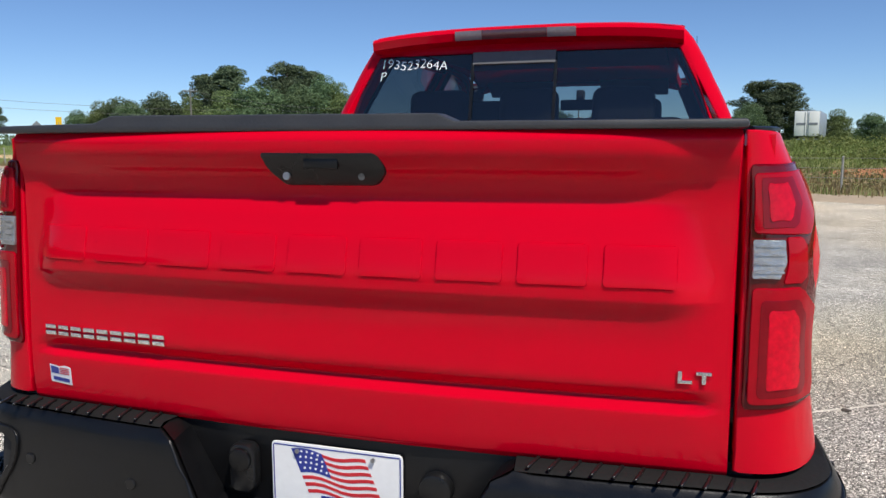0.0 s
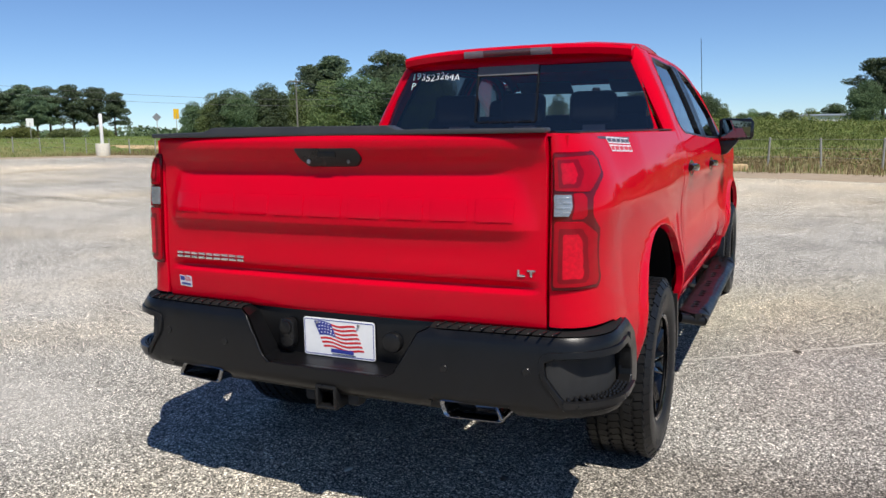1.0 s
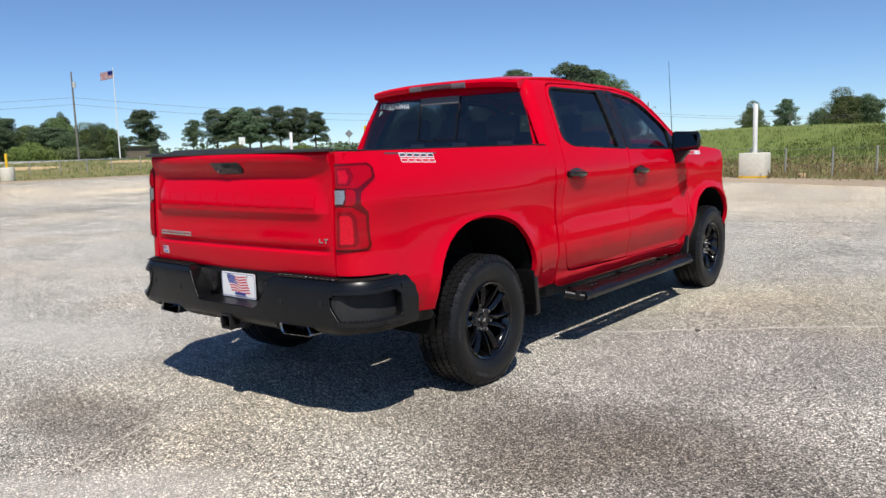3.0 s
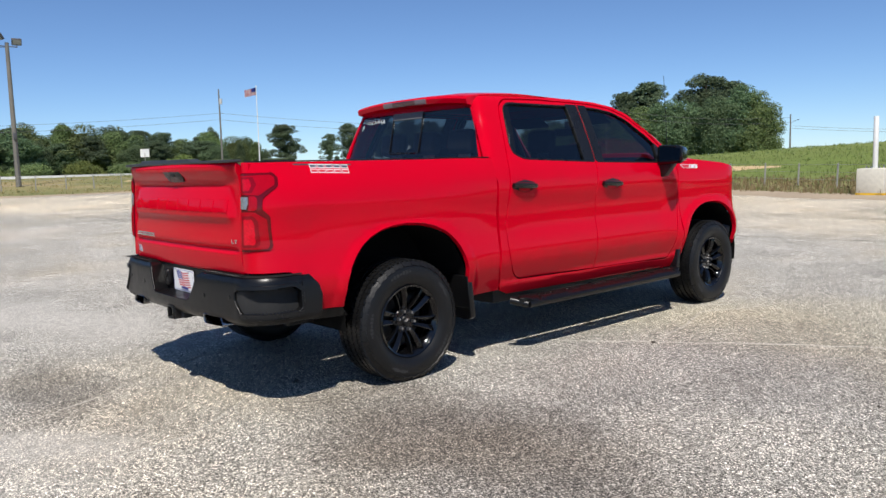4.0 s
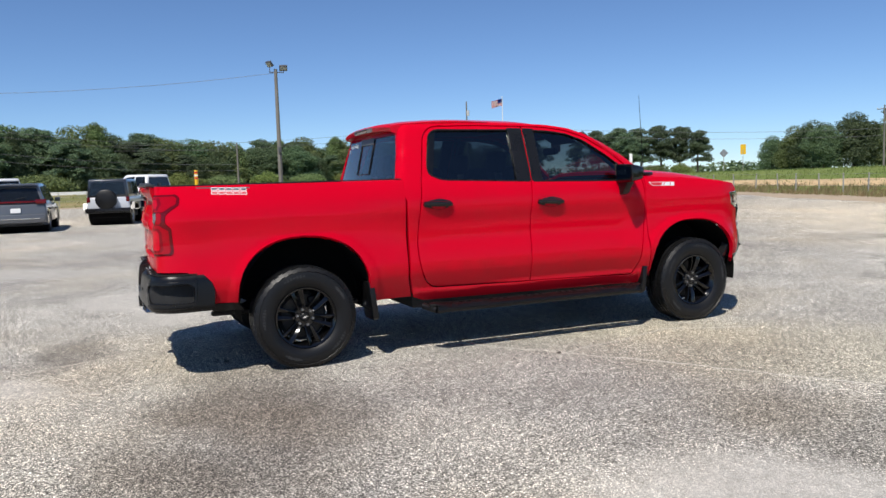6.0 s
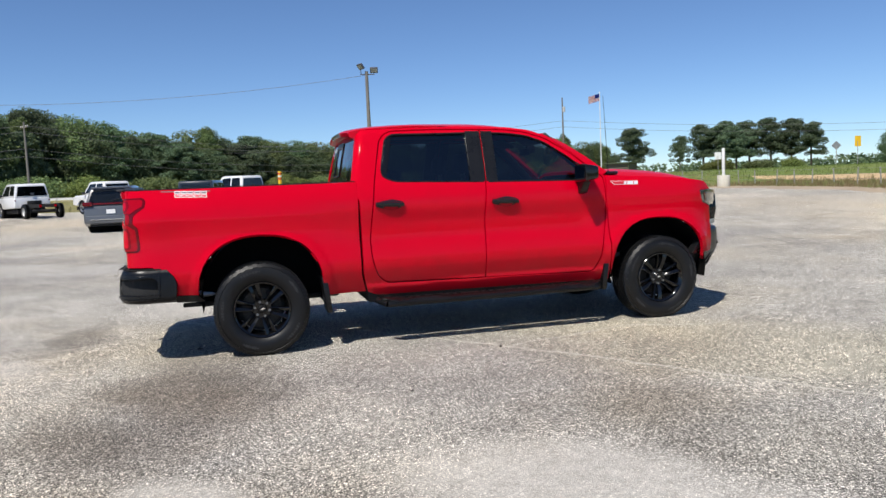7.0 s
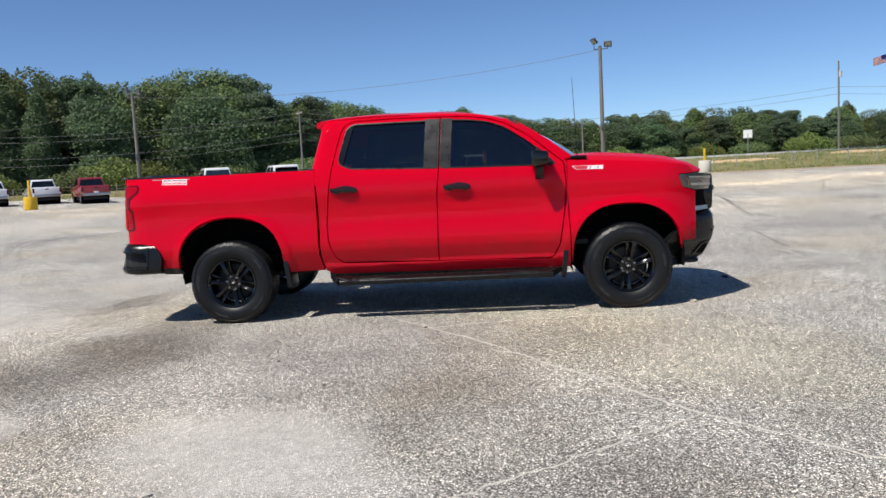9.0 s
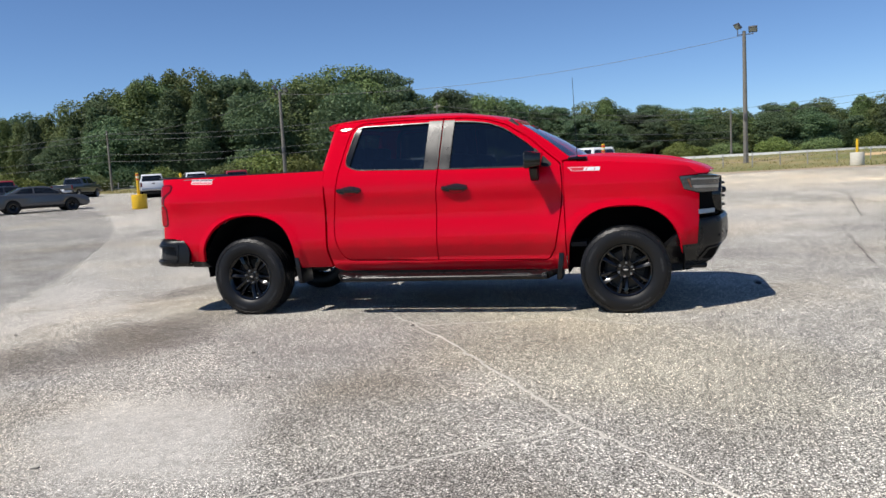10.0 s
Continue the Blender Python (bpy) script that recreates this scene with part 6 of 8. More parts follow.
YELLOW = simple("yellow_paint", (0.72, 0.44, 0.015), 0.5, scale=8, vary=0.15)
WHITE_PAINT = simple("white_paint", (0.76, 0.76, 0.74), 0.5, scale=8, vary=0.08)
SAND = simple("pale_sandy_soil", (0.52, 0.37, 0.20), 0.95, scale=5, vary=0.22)
CLAY = simple("red_clay", (0.38, 0.16, 0.07), 0.95, scale=4, vary=0.3, bump=0.4)
DUSTY = simple("brown_lot_dust", (0.36, 0.28, 0.19), 0.95, scale=4, vary=0.25)
PALE_CRACK = simple("pale_crack_fill", (0.50, 0.465, 0.40), 0.9, scale=40, vary=0.25)
DARK_CRACK = simple("dark_crack", (0.07, 0.06, 0.05), 0.95, scale=40, vary=0.3)
SHED_G = simple("dark_green_shed", (0.06, 0.075, 0.035), 0.7, scale=6, vary=0.2)
SHED_B = simple("brown_shed_wall", (0.15, 0.125, 0.085), 0.8, scale=10, vary=0.2)
SIGN_Y = simple("yellow_sign", (0.75, 0.45, 0.01), 0.4)
SIGN_GREY = simple("grey_sign_back", (0.25, 0.26, 0.27), 0.5, metal=0.4)
FLOOD = simple("floodlight_grey", (0.09, 0.09, 0.095), 0.5, metal=0.3)
FLOOD_GLASS = simple("floodlight_glass", (0.35, 0.37, 0.38), 0.15, coat=1.0)
METAL_WALL = simple("pale_metal_wall", (0.50, 0.50, 0.50), 0.5, scale=5, vary=0.1)
TRAILER_SIDE = simple("grey_trailer_side", (0.28, 0.31, 0.36), 0.4, scale=5, vary=0.12)

# ---------------------------------------------------------------- lot details
def wiggle(a, b, n, amp, seed):
    rnd = random.Random(seed)
    a, b = Vector(a), Vector(b)
    d = (b - a)
    s = Vector((-d.y, d.x)).normalized()
    return [a + d * (i / n) + s * (rnd.uniform(-amp, amp) if 0 < i < n else 0) for i in range(n + 1)]


def crack(name, pts, width, mat, label, seed):
    """A thin filled crack lying on the asphalt, of uneven width."""
    rnd = random.Random(seed)
    line = []
    for k, (a, b) in enumerate(zip(pts, pts[1:])):
        n = max(2, int((Vector(b) - Vector(a)).length / 0.07))
        seg = wiggle(a, b, n, 0.018, seed + k)
        line += seg if k == 0 else seg[1:]
    bm = bmesh.new()
    prev = None
    for i, p in enumerate(line):
        q = line[min(i + 1, len(line) - 1)] - line[max(i - 1, 0)]
        s = Vector((-q.y, q.x)).normalized()
        w = width * rnd.uniform(0.35, 1.25) * min(1, 0.3 + 0.2 * min(i, len(line) - 1 - i))
        z = lot_z(p.x, p.y)
        row = [bm.verts.new((p.x - s.x * w, p.y - s.y * w, z + 0.001)), bm.verts.new((p.x, p.y, z + 0.0045)), bm.verts.new((p.x + s.x * w, p.y + s.y * w, z + 0.001))]
        if prev:
            for j in range(2):
                bm.faces.new((prev[j], row[j], row[j + 1], prev[j + 1]))
        prev = row
    bmesh.ops.recalc_face_normals(bm, faces=bm.faces)
    if sum(f.normal.z for f in bm.faces) < 0:
        bmesh.ops.reverse_faces(bm, faces=bm.faces)
    return tagged(part(name, bm, mat), label, "crack", kind="structure")


crack("pavement_crack", [(0.2, 0.9), (0.98, 1.52), (2.1, 2.35), (3.1, 2.99), (3.32, 3.14), (4.07, 3.61), (4.55, 4.02), (4.84, 4.27), (6.2, 5.6), (7.6, 6.6)], 0.0125, PALE_CRACK, "pale filled crack running across the asphalt", 3)
crack("pavement_crack", [(4.08, 3.62), (4.44, 3.16), (4.77, 2.79), (4.93, 2.54), (5.3, 2.1)], 0.009, PALE_CRACK, "pale branch of a crack in the asphalt", 5)
crack("pavement_crack", [(-0.75, -0.6), (-0.48, -1.06), (-0.15, -1.63), (0.08, -2.13), (0.6, -2.7)], 0.006, PALE_CRACK, "pale thin crack in the asphalt", 7)
crack("pavement_crack", [(0.50, -0.85), (0.57, -0.98), (0.79, -1.25), (0.94, -1.50), (0.98, -2.1)], 0.006, PALE_CRACK, "short pale crack in the asphalt", 8)
crack("pavement_crack", [(1.58, 1.89), (1.46, 2.24), (1.40, 2.60), (1.18, 3.22), (1.5, 3.9), (1.2, 4.7)], 0.006, PALE_CRACK, "pale crooked crack in the asphalt", 9)
crack("pavement_crack", [(-30, 24), (-22, 20), (-14, 17.5), (-6, 16), (3, 13)], 0.018, DARK_CRACK, "long dark crack in the asphalt", 11)
crack("pavement_crack", [(-36, 12), (-26, 8.5), (-17, 9.5), (-9, 8.0)], 0.018, DARK_CRACK, "long dark crack in the asphalt", 12)
crack("pavement_crack", [(-12, -9), (-20, -6.5), (-30, -8), (-40, -6)], 0.018, DARK_CRACK, "long dark crack in the asphalt", 13)

for k, (pts, w) in enumerate((([(-4, 9.5), (-10, 11.5), (-16, 12.2), (-24, 15.5)], 0.012), ([(-2, 6.5), (-7, 7.2), (-11, 9.4), (-15, 9.0), (-21, 11.5)], 0.010), ([(-9, 15), (-12, 11.2), (-14, 7.5)], 0.010),
                              ([(-20, 19), (-23, 14), (-22, 9), (-26, 5)], 0.012), ([(-16, 5), (-22, 4.2), (-30, 6.0)], 0.012), ([(6.5, 9.0), (2.5, 10.4), (-2, 9.8)], 0.008))):
    crack("pavement_crack", pts, w, DARK_CRACK, "thin dark crack in the worn asphalt", 40 + k)

# leaves, pebbles and chips of litter on the lot
rnd = random.Random(21)
for x, y, s in ((-0.62, 5.05, 0.035), (3.16, 0.145, 0.014), (2.6, 0.9, 0.012), (3.3, 1.4, 0.012), (1.4, 2.3, 0.012), (-0.2, -0.72, 0.02), (0.45, -0.55, 0.02), (5.0, 1.0, 0.02), (2.0, -2.0, 0.02), (1.55, 1.9, 0.02)):
    bm = bmesh.new()
    bmesh.ops.create_icosphere(bm, subdivisions=2, radius=s, matrix=Matrix.Translation((x, y, s * 0.3)) @ Matrix.Rotation(rnd.uniform(0, 3), 4, "Z") @ Matrix.Diagonal((1.3, 0.7, 0.45, 1)))
    for v in bm.verts:
        v.co += Vector((rnd.uniform(-1, 1), rnd.uniform(-1, 1), rnd.uniform(-0.2, 0.4))) * s * 0.18
    tagged(part("pebble", bm, DARK_CRACK if rnd.random() < 0.6 else PALE_CRACK, smooth=True), "small stone lying on the asphalt", "stone", "loose stones")

# dusty margin where the asphalt meets the bank
bm = bmesh.new()
prev = None
edge_pts = []
for (ax, ay), (bx, by) in zip(LOT[1:11], LOT[2:12]):
    n = max(2, int(math.hypot(bx - ax, by - ay) / 1.2))
    edge_pts += [(ax + (bx - ax) * i / n, ay + (by - ay) * i / n) for i in range(n)]
rnd = random.Random(4)
for i, (x, y) in enumerate(edge_pts):
    a, b = edge_pts[max(i - 1, 0)], edge_pts[min(i + 1, len(edge_pts) - 1)]
    d = Vector((b[0] - a[0], b[1] - a[1])).normalized()
    inward = Vector((d.y, -d.x)) * -1
    if lot_distance(x + inward.x, y + inward.y) > 0:
        inward = -inward
    w = 1.6 + 1.3 * noise.noise(Vector((x * 0.23, y * 0.23, 7))) + rnd.uniform(-0.2, 0.2)
    row = []
    for k, off in enumerate((-1.1, -0.02, w * 0.5, w)):
        px, py = x + inward.x * off, y + inward.y * off
        row.append(bm.verts.new((px, py, (land_z(px, py) if off < 0 else lot_z(px, py)) + (0.03 if k < 2 else 0.012 if k == 2 else 0.003))))
    if prev:
        for j in range(3):
            bm.faces.new((prev[j], row[j], row[j + 1], prev[j + 1]))
    prev = row
bmesh.ops.recalc_face_normals(bm, faces=bm.faces)
if sum(f.normal.z for f in bm.faces) < 0:
    bmesh.ops.reverse_faces(bm, faces=bm.faces)
tagged(part("dust_margin", bm, DUSTY, smooth=True), "brown dusty margin along the lot edge", "margin", kind="structure")


def patch(name, cx, cy, a, b, turn, mat, label, lift=0.03, seed=1):
    """An irregular patch of bare soil following the land."""
    bm = bmesh.new()
    rings = []
    for r in (0.0, 0.35, 0.7, 1.0):
        ring = []
        for i in range(40):
            t = 2 * math.pi * i / 40
            k = 1 + 0.35 * noise.noise(Vector((math.cos(t) * 1.7, math.sin(t) * 1.7, seed)))
            u, v = a * r * k * math.cos(t), b * r * k * math.sin(t)
            c, s = math.cos(radians(turn)), math.sin(radians(turn))
            x, y = cx + u * c - v * s, cy + u * s + v * c
            ring.append(bm.verts.new((x, y, land_z(x, y) + (lift if r < 0.99 else -0.05))))
        rings.append(ring)
    for p, q in zip(rings, rings[1:]):
        for i in range(40):
            bm.faces.new((p[i], p[(i + 1) % 40], q[(i + 1) % 40], q[i]))
    bmesh.ops.remove_doubles(bm, verts=bm.verts, dist=1e-4)
    bmesh.ops.recalc_face_normals(bm, faces=bm.faces)
    return tagged(part(name, bm, mat, smooth=True), label, "soil", kind="structure")


patch("sand_patch", -30, 40.5, 17, 2.6, 2, SAND, "pale sandy bare strip on the grass bank", 0.10, 1)
patch("clay_bank", 9.5, 28.5, 4.5, 1.5, -22, CLAY, "bare red clay bank beside the fence", 0.12, 2)
patch("sand_patch", -57, 22, 1.0, 3.5, 10, SAND, "small sandy patch on the grass bank", 0.10, 3)
patch("sand_patch", -58, 33, 1.2, 4.0, -25, SAND, "small sandy patch on the grass bank", 0.10, 4)

# ---------------------------------------------------------------- road, kerb, fence
ROAD = [(-84, -140), (-80, -80), (-78, -45), (-75, -20), (-72, -4), (-68, 8), (-66, 18), (-67, 28), (-72, 37), (-82, 45), (-104, 56), (-160, 75), (-300, 120)]


def smooth_path(pts, n=8):
    out = []
    for i in range(len(pts) - 1):
        p0, p1, p2, p3 = (Vector(pts[max(i - 1, 0)]), Vector(pts[i]), Vector(pts[i + 1]), Vector(pts[min(i + 2, len(pts) - 1)]))
        for k in range(n):
            t = k / n
            out.append(0.5 * ((2 * p1) + (p2 - p0) * t + (2 * p0 - 5 * p1 + 4 * p2 - p3) * t * t + (3 * p1 - p0 - 3 * p2 + p3) * t**3))
    return out + [Vector(pts[-1])]


road_line = smooth_path(ROAD)
tagged(ribbon("road", [(p.x - 3.9, p.y, 1.40) for p in road_line], [(-3.6, -0.3), (-3.6, 0.0), (0, 0.03), (3.6, 0.0), (3.6, -0.3)], ROADTOP), "grey two-lane road on the bank", "road", kind="structure")
tagged(ribbon("road_kerb", [(p.x, p.y, 1.20) for p in road_line], [(-0.12, -0.3), (-0.12, 0.27), (0.12, 0.27), (0.12, -0.3)], KERB, closed_profile=True), "long pale concrete road barrier", "barrier", kind="structure")

FENCE = [(22, 17.6), (14, 20.4), (6.3, 23.3), (0.9, 25.6), (-3.7, 27.2), (-9.8, 29.6), (-15.7, 31.2), (-24, 33.4), (-33.4, 34.6), (-43, 34.0), (-48, 30.5), (-50.6, 23.5), (-50.3, 14), (-51.5, 8), (-55, -2), (-59, -20), (-63, -45), (-66, -75)]
fence = empty("wire_fence", "low wire fence on grey metal posts along the bank", "fence")
post_me = None
walked, prev_p = 0.0, None
tops = []
rnd = random.Random(9)
line = smooth_path(FENCE, 24)
next_at = 0.0
for p in line:
    if prev_p is not None:
        walked += (p - prev_p).length
    if walked >= next_at:
        z = land_z(p.x, p.y)
        if post_me is None:
            bm = cyl((0, 0, 0.50), 0.035, 1.06, "z", 10)
            add_cyl(bm, (0, 0, 1.035), 0.041, 0.02, "z", 10, 0.02)
            ob = part("fence_post", bm, POST_MAT, fence, smooth=True)
            post_me = ob.data
        else:
            ob = new("fence_post", post_me)
            ob.parent = fence
        ob.matrix_basis = pose(p.x, p.y, z - 0.04, rnd.uniform(-2.5, 2.5), rnd.uniform(-2.5, 2.5), rnd.uniform(0, 360))
        tops.append((p.x, p.y, z))
        next_at = walked + 1.62 + rnd.uniform(-0.12, 0.2)
    prev_p = p
for h in (0.35, 0.65, 0.95):
    bm = bmesh.new()
    for a, b in zip(tops, tops[1:]):
        add_rod(bm, (a[0], a[1], a[2] + h), (b[0], b[1], b[2] + h), 0.006, 4)
    part("fence_wire", bm, FENCE_WIRE, fence)


# ---------------------------------------------------------------- grass and weeds
def blades(name, spots, mat, label, h0, h1, w, seed, lean=0.35):
    """Upright leaves and stems: one mesh of thin bent blades."""
    rng = np.random.RandomState(seed)
    verts, faces = [], []
    for x, y in spots:
        z = land_z(x, y) - 0.03
        hh = rng.uniform(h0, h1)
        for _ in range(5):
            a = rng.uniform(0, 2 * math.pi)
            dx, dy = math.cos(a), math.sin(a)
            h = hh * rng.uniform(0.55, 1.1)
            l = lean * h * rng.uniform(0.2, 1.0)
            bx, by = x + rng.uniform(-0.22, 0.22), y + rng.uniform(-0.22, 0.22)
            k = len(verts)
            ww = w * rng.uniform(0.6, 1.4)
            verts += [(bx - dy * ww, by + dx * ww, z), (bx + dy * ww, by - dx * ww, z),
                      (bx + dx * l * 0.4 - dy * ww * 0.8, by + dy * l * 0.4 + dx * ww * 0.8, z + h * 0.6), (bx + dx * l * 0.4 + dy * ww * 0.8, by + dy * l * 0.4 - dx * ww * 0.8, z + h * 0.6),
                      (bx + dx * l, by + dy * l, z + h)]
            faces += [(k, k + 1, k + 3, k + 2), (k + 2, k + 3, k + 4)]
    me = bpy.data.meshes.new(name)
    me.from_pydata(verts, [], faces)
    return tagged(as_object(name, me, mat), label, "grass", kind="stuff")


rng = np.random.RandomState(5)


def scatter(n, x0, x1, y0, y1, d0, d1, keep=None):
    out = []
    while len(out) < n:
        x, y = rng.uniform(x0, x1), rng.uniform(y0, y1)
        d = lot_distance(x, y)
        if d0 < d < d1 and (keep is None or keep(x, y, d)):
            out.append((x, y))
    return out


def clumpy(x, y, d):
    return noise.noise(Vector((x * 0.18, y * 0.18, 2.0))) > rng.uniform(-0.7, 0.45)


blades("straw_grass", scatter(4200, -44, 30, 14, 60, 0.3, 7.5, lambda x, y, d: x > -40), STRAW, "dry straw-coloured grass along the fence", 0.12, 0.42, 0.012, 1)
blades("green_grass", scatter(5200, -70, 30, 14, 70, 0.4, 24, lambda x, y, d: y > 20), WEED, "green grass on the bank", 0.10, 0.34, 0.014, 2)
blades("tall_weeds", scatter(3400, -12, 34, 16, 60, 9.0, 26, lambda x, y, d: clumpy(x, y, d) and x > -9 + 0.25 * d), WEED, "tall green weeds covering the bank", 0.15, 0.42, 0.012, 3, 0.7)
blades("bank_grass", scatter(6500, -14, 34, 16, 62, 7.5, 28, lambda x, y, d: x > -12 + 0.25 * d), LEAF_VINE, "fresh green grass over the upper bank", 0.12, 0.34, 0.016, 9, 0.6)
blades("field_grass", scatter(3500, -75, 0, 34, 100, 9, 60, lambda x, y, d: y > 36), LEAF_VINE, "mown green field grass", 0.08, 0.22, 0.02, 6)
blades("verge_grass", scatter(4200, -72, -40, -80, 40, 0.3, 22), STRAW, "short dry verge grass below the road", 0.06, 0.22, 0.02, 4)
blades("verge_green", scatter(900, -72, -40, -80, 40, 1.0, 22), WEED, "short green verge grass below the road", 0.06, 0.22, 0.02, 7)

# ---------------------------------------------------------------- trees
def leaf_cloud(name, lobes, count, size, seed, flat=0.0):
    """A crown: small bent leaf sprays spread over the outsides of many lobes."""
    rng = np.random.RandomState(seed)
    lobes = np.array(lobes)
    vol = lobes[:, 3] * lobes[:, 4]
    o = lobes[rng.choice(len(lobes), count, p=vol / vol.sum())]

    def unit(v):
        return v / np.linalg.norm(v, axis=1, keepdims=True)
    d = unit(rng.normal(size=(count, 3)))
    r = rng.uniform(0.25, 1.0, (count, 1)) ** 0.35 * rng.uniform(0.9, 1.12, (count, 1))
    c = o[:, :3] + d * o[:, [3, 3, 4]] * r
    nrm = unit(d * 0.9 + rng.normal(size=(count, 3)) * 0.75 + np.array([0, 0, 0.35 + flat]))
    t = unit(np.cross(nrm, rng.normal(size=(count, 3))))
    b = np.cross(nrm, t)
    s = size * rng.uniform(0.55, 1.35, (count, 1))
    w = s * rng.uniform(0.5, 0.9, (count, 1))
    verts = np.stack([c - t * s, c + t * s - nrm * s * 0.3, c + b * w * 1.5 + nrm * s * 0.2], 1).reshape(-1, 3)
    me = bpy.data.meshes.new(name)
    me.from_pydata(verts.tolist(), [], np.arange(count * 3).reshape(-1, 3).tolist())
    return me


def trunk_mesh(h, r, limbs, seed, crown_from=0.45, spread=0.3):
    rnd = random.Random(seed)
    bm = bmesh.new()
    pts = [Vector((0, 0, -0.15)), Vector((rnd.uniform(-0.1, 0.1), rnd.uniform(-0.1, 0.1), h * 0.35)), Vector((rnd.uniform(-0.2, 0.2), rnd.uniform(-0.2, 0.2), h * 0.7)), Vector((0, 0, h * 0.95))]
    rr = [r, r * 0.8, r * 0.5, r * 0.15]
    for i in range(3):
        add_rod(bm, pts[i], pts[i + 1], rr[i], 9, rr[i + 1])
    for k in range(limbs):
        z = h * rnd.uniform(crown_from, 0.85)
        a = rnd.uniform(0, 6.28)
        l = h * spread * rnd.uniform(0.6, 1.1)
        add_rod(bm, (0, 0, z), (l * math.cos(a), l * math.sin(a), z + l * rnd.uniform(0.2, 0.7)), r * 0.32, 6, r * 0.07)
    return bm


def make_tree(kind, seed, leafmat):
    """A tree of unit-free real size, kinds: oak, pine, poplar, bush."""
    rnd = random.Random(seed)
    lobes = []
    if kind == "oak":
        h = 11.0
        for i in range(34):
            a, r = rnd.uniform(0, 6.28), rnd.uniform(0.0, 3.6)
            z = rnd.uniform(1.6, 9.0)
            k = 1 - 0.55 * max(0, (z - 5) / 5)
            lobes.append((r * k * math.cos(a) * 1.1, r * k * math.sin(a) * 1.1, z, rnd.uniform(1.0, 2.0), rnd.uniform(0.8, 1.6)))
        lobes += [(0, 0, 9.2, 1.9, 1.7), (0, 0, 5.5, 3.6, 3.2), (0, 0, 2.2, 3.7, 2.2)]
        cnt, size, tr = 24000, 0.155, trunk_mesh(8.5, 0.3, 8, seed, 0.25)
    elif kind == "pine":
        h = 13.0
        for i in range(74):
            z = rnd.uniform(3.6, 12.2)
            a = rnd.uniform(0, 6.28)
            r = rnd.uniform(0.5, 4.3) * (1 - 0.62 * max(0, (z - 7.5) / 5)) * (0.75 + 0.25 * min(1, (z - 2.5) / 3))
            lobes.append((r * math.cos(a), r * math.sin(a), z, rnd.uniform(0.75, 1.45), rnd.uniform(0.45, 0.85)))
        lobes += [(rnd.uniform(-0.6, 0.6), rnd.uniform(-0.6, 0.6), 12.3, 1.0, 0.7), (0, 0, 8.0, 1.9, 2.4)]
        cnt, size, tr = 23000, 0.145, trunk_mesh(12.5, 0.24, 14, seed, 0.38, 0.2)
    elif kind == "poplar":
        h = 14.0
        lobes += [(0, 0, 4.5, 2.4, 3.6), (0, 0, 9.0, 1.7, 3.2)]
        for i in range(22):
            z = rnd.uniform(1.0, 12.6)
            a = rnd.uniform(0, 6.28)
            k = 1.0 - 0.62 * max(0, (z - 6) / 7)
            r = rnd.uniform(0.2, 2.0) * k
            lobes.append((r * math.cos(a), r * math.sin(a), z, rnd.uniform(0.9, 1.6) * (0.55 + 0.45 * k), rnd.uniform(1.0, 1.9)))
        lobes.append((0, 0, 13.0, 0.7, 1.3))
        cnt, size, tr = 25000, 0.140, trunk_mesh(12, 0.2, 6, seed, 0.2, 0.12)
    else:
        h = 3.6
        for i in range(11):
            a, r = rnd.uniform(0, 6.28), rnd.uniform(0, 3.0)
            lobes.append((r * math.cos(a), r * math.sin(a), rnd.uniform(0.5, 2.6) * (1 - r / 6.5), rnd.uniform(1.0, 1.7), rnd.uniform(0.7, 1.1)))
        lobes.append((0, 0, 1.2, 3.2, 1.4))
        cnt, size, tr = 9500, 0.14, trunk_mesh(2.0, 0.09, 6, seed, 0.2, 0.5)
    names = {"oak": ("oak_tree", "broad dark green oak tree with a lumpy crown"), "pine": ("pine_tree", "tall pine tree with a bare trunk and tufted crown"),
             "poplar": ("poplar_tree", "tall narrow green tree at the wood's edge"), "bush": ("bush", "low vine-covered yellow-green bush")}
    nm, lb = names[kind]
    t = empty(nm, lb, "tree" if kind != "bush" else "bush", {"oak": "oak trees", "pine": "pine trees", "poplar": "woodland trees", "bush": "bushes"}[kind])
    part("trunk", tr, BARK, t, smooth=True)
    as_object("crown", leaf_cloud("crown", lobes, cnt, size, seed, 0.3 if kind == "pine" else 0.0), leafmat, t)
    return t, h


STOCK = {}
for kind, mats in (("oak", (LEAF_DARK, LEAF_DARK, LEAF_LIGHT)), ("pine", (LEAF_PINE, LEAF_PINE, LEAF_PINE)), ("poplar", (LEAF_LIGHT, LEAF_DARK, LEAF_LIGHT)), ("bush", (LEAF_VINE, LEAF_LIGHT))):
    STOCK[kind] = [list(make_tree(kind, 31 + 7 * i + len(kind), m)) + [0] for i, m in enumerate(mats)]


def plant(kind, x, y, height, wide=1.0, seed=0):
    """Stands a tree of that height on the land; the first use of each stock tree moves the stock itself."""
    rnd = random.Random(seed)
    slot = STOCK[kind][seed % len(STOCK[kind])]
    ob, h, used = slot
    s = height / h
    m = pose(x, y, land_z(x, y) - 0.05, 0, 0, rnd.uniform(0, 360)) @ Matrix.Diagonal((s * wide, s * wide, s, 1))
    if used:
        new_ob = copy_thing(ob, m)
        new_ob.matrix_basis = m
    else:
        ob.matrix_basis = m
        slot[2] = 1


def by_bearing(az, dist):
    """A place at a bearing (degrees from +y, clockwise) from the middle of the camera's path."""
    return 4.5 + dist * math.sin(radians(az)), -0.5 + dist * math.cos(radians(az))


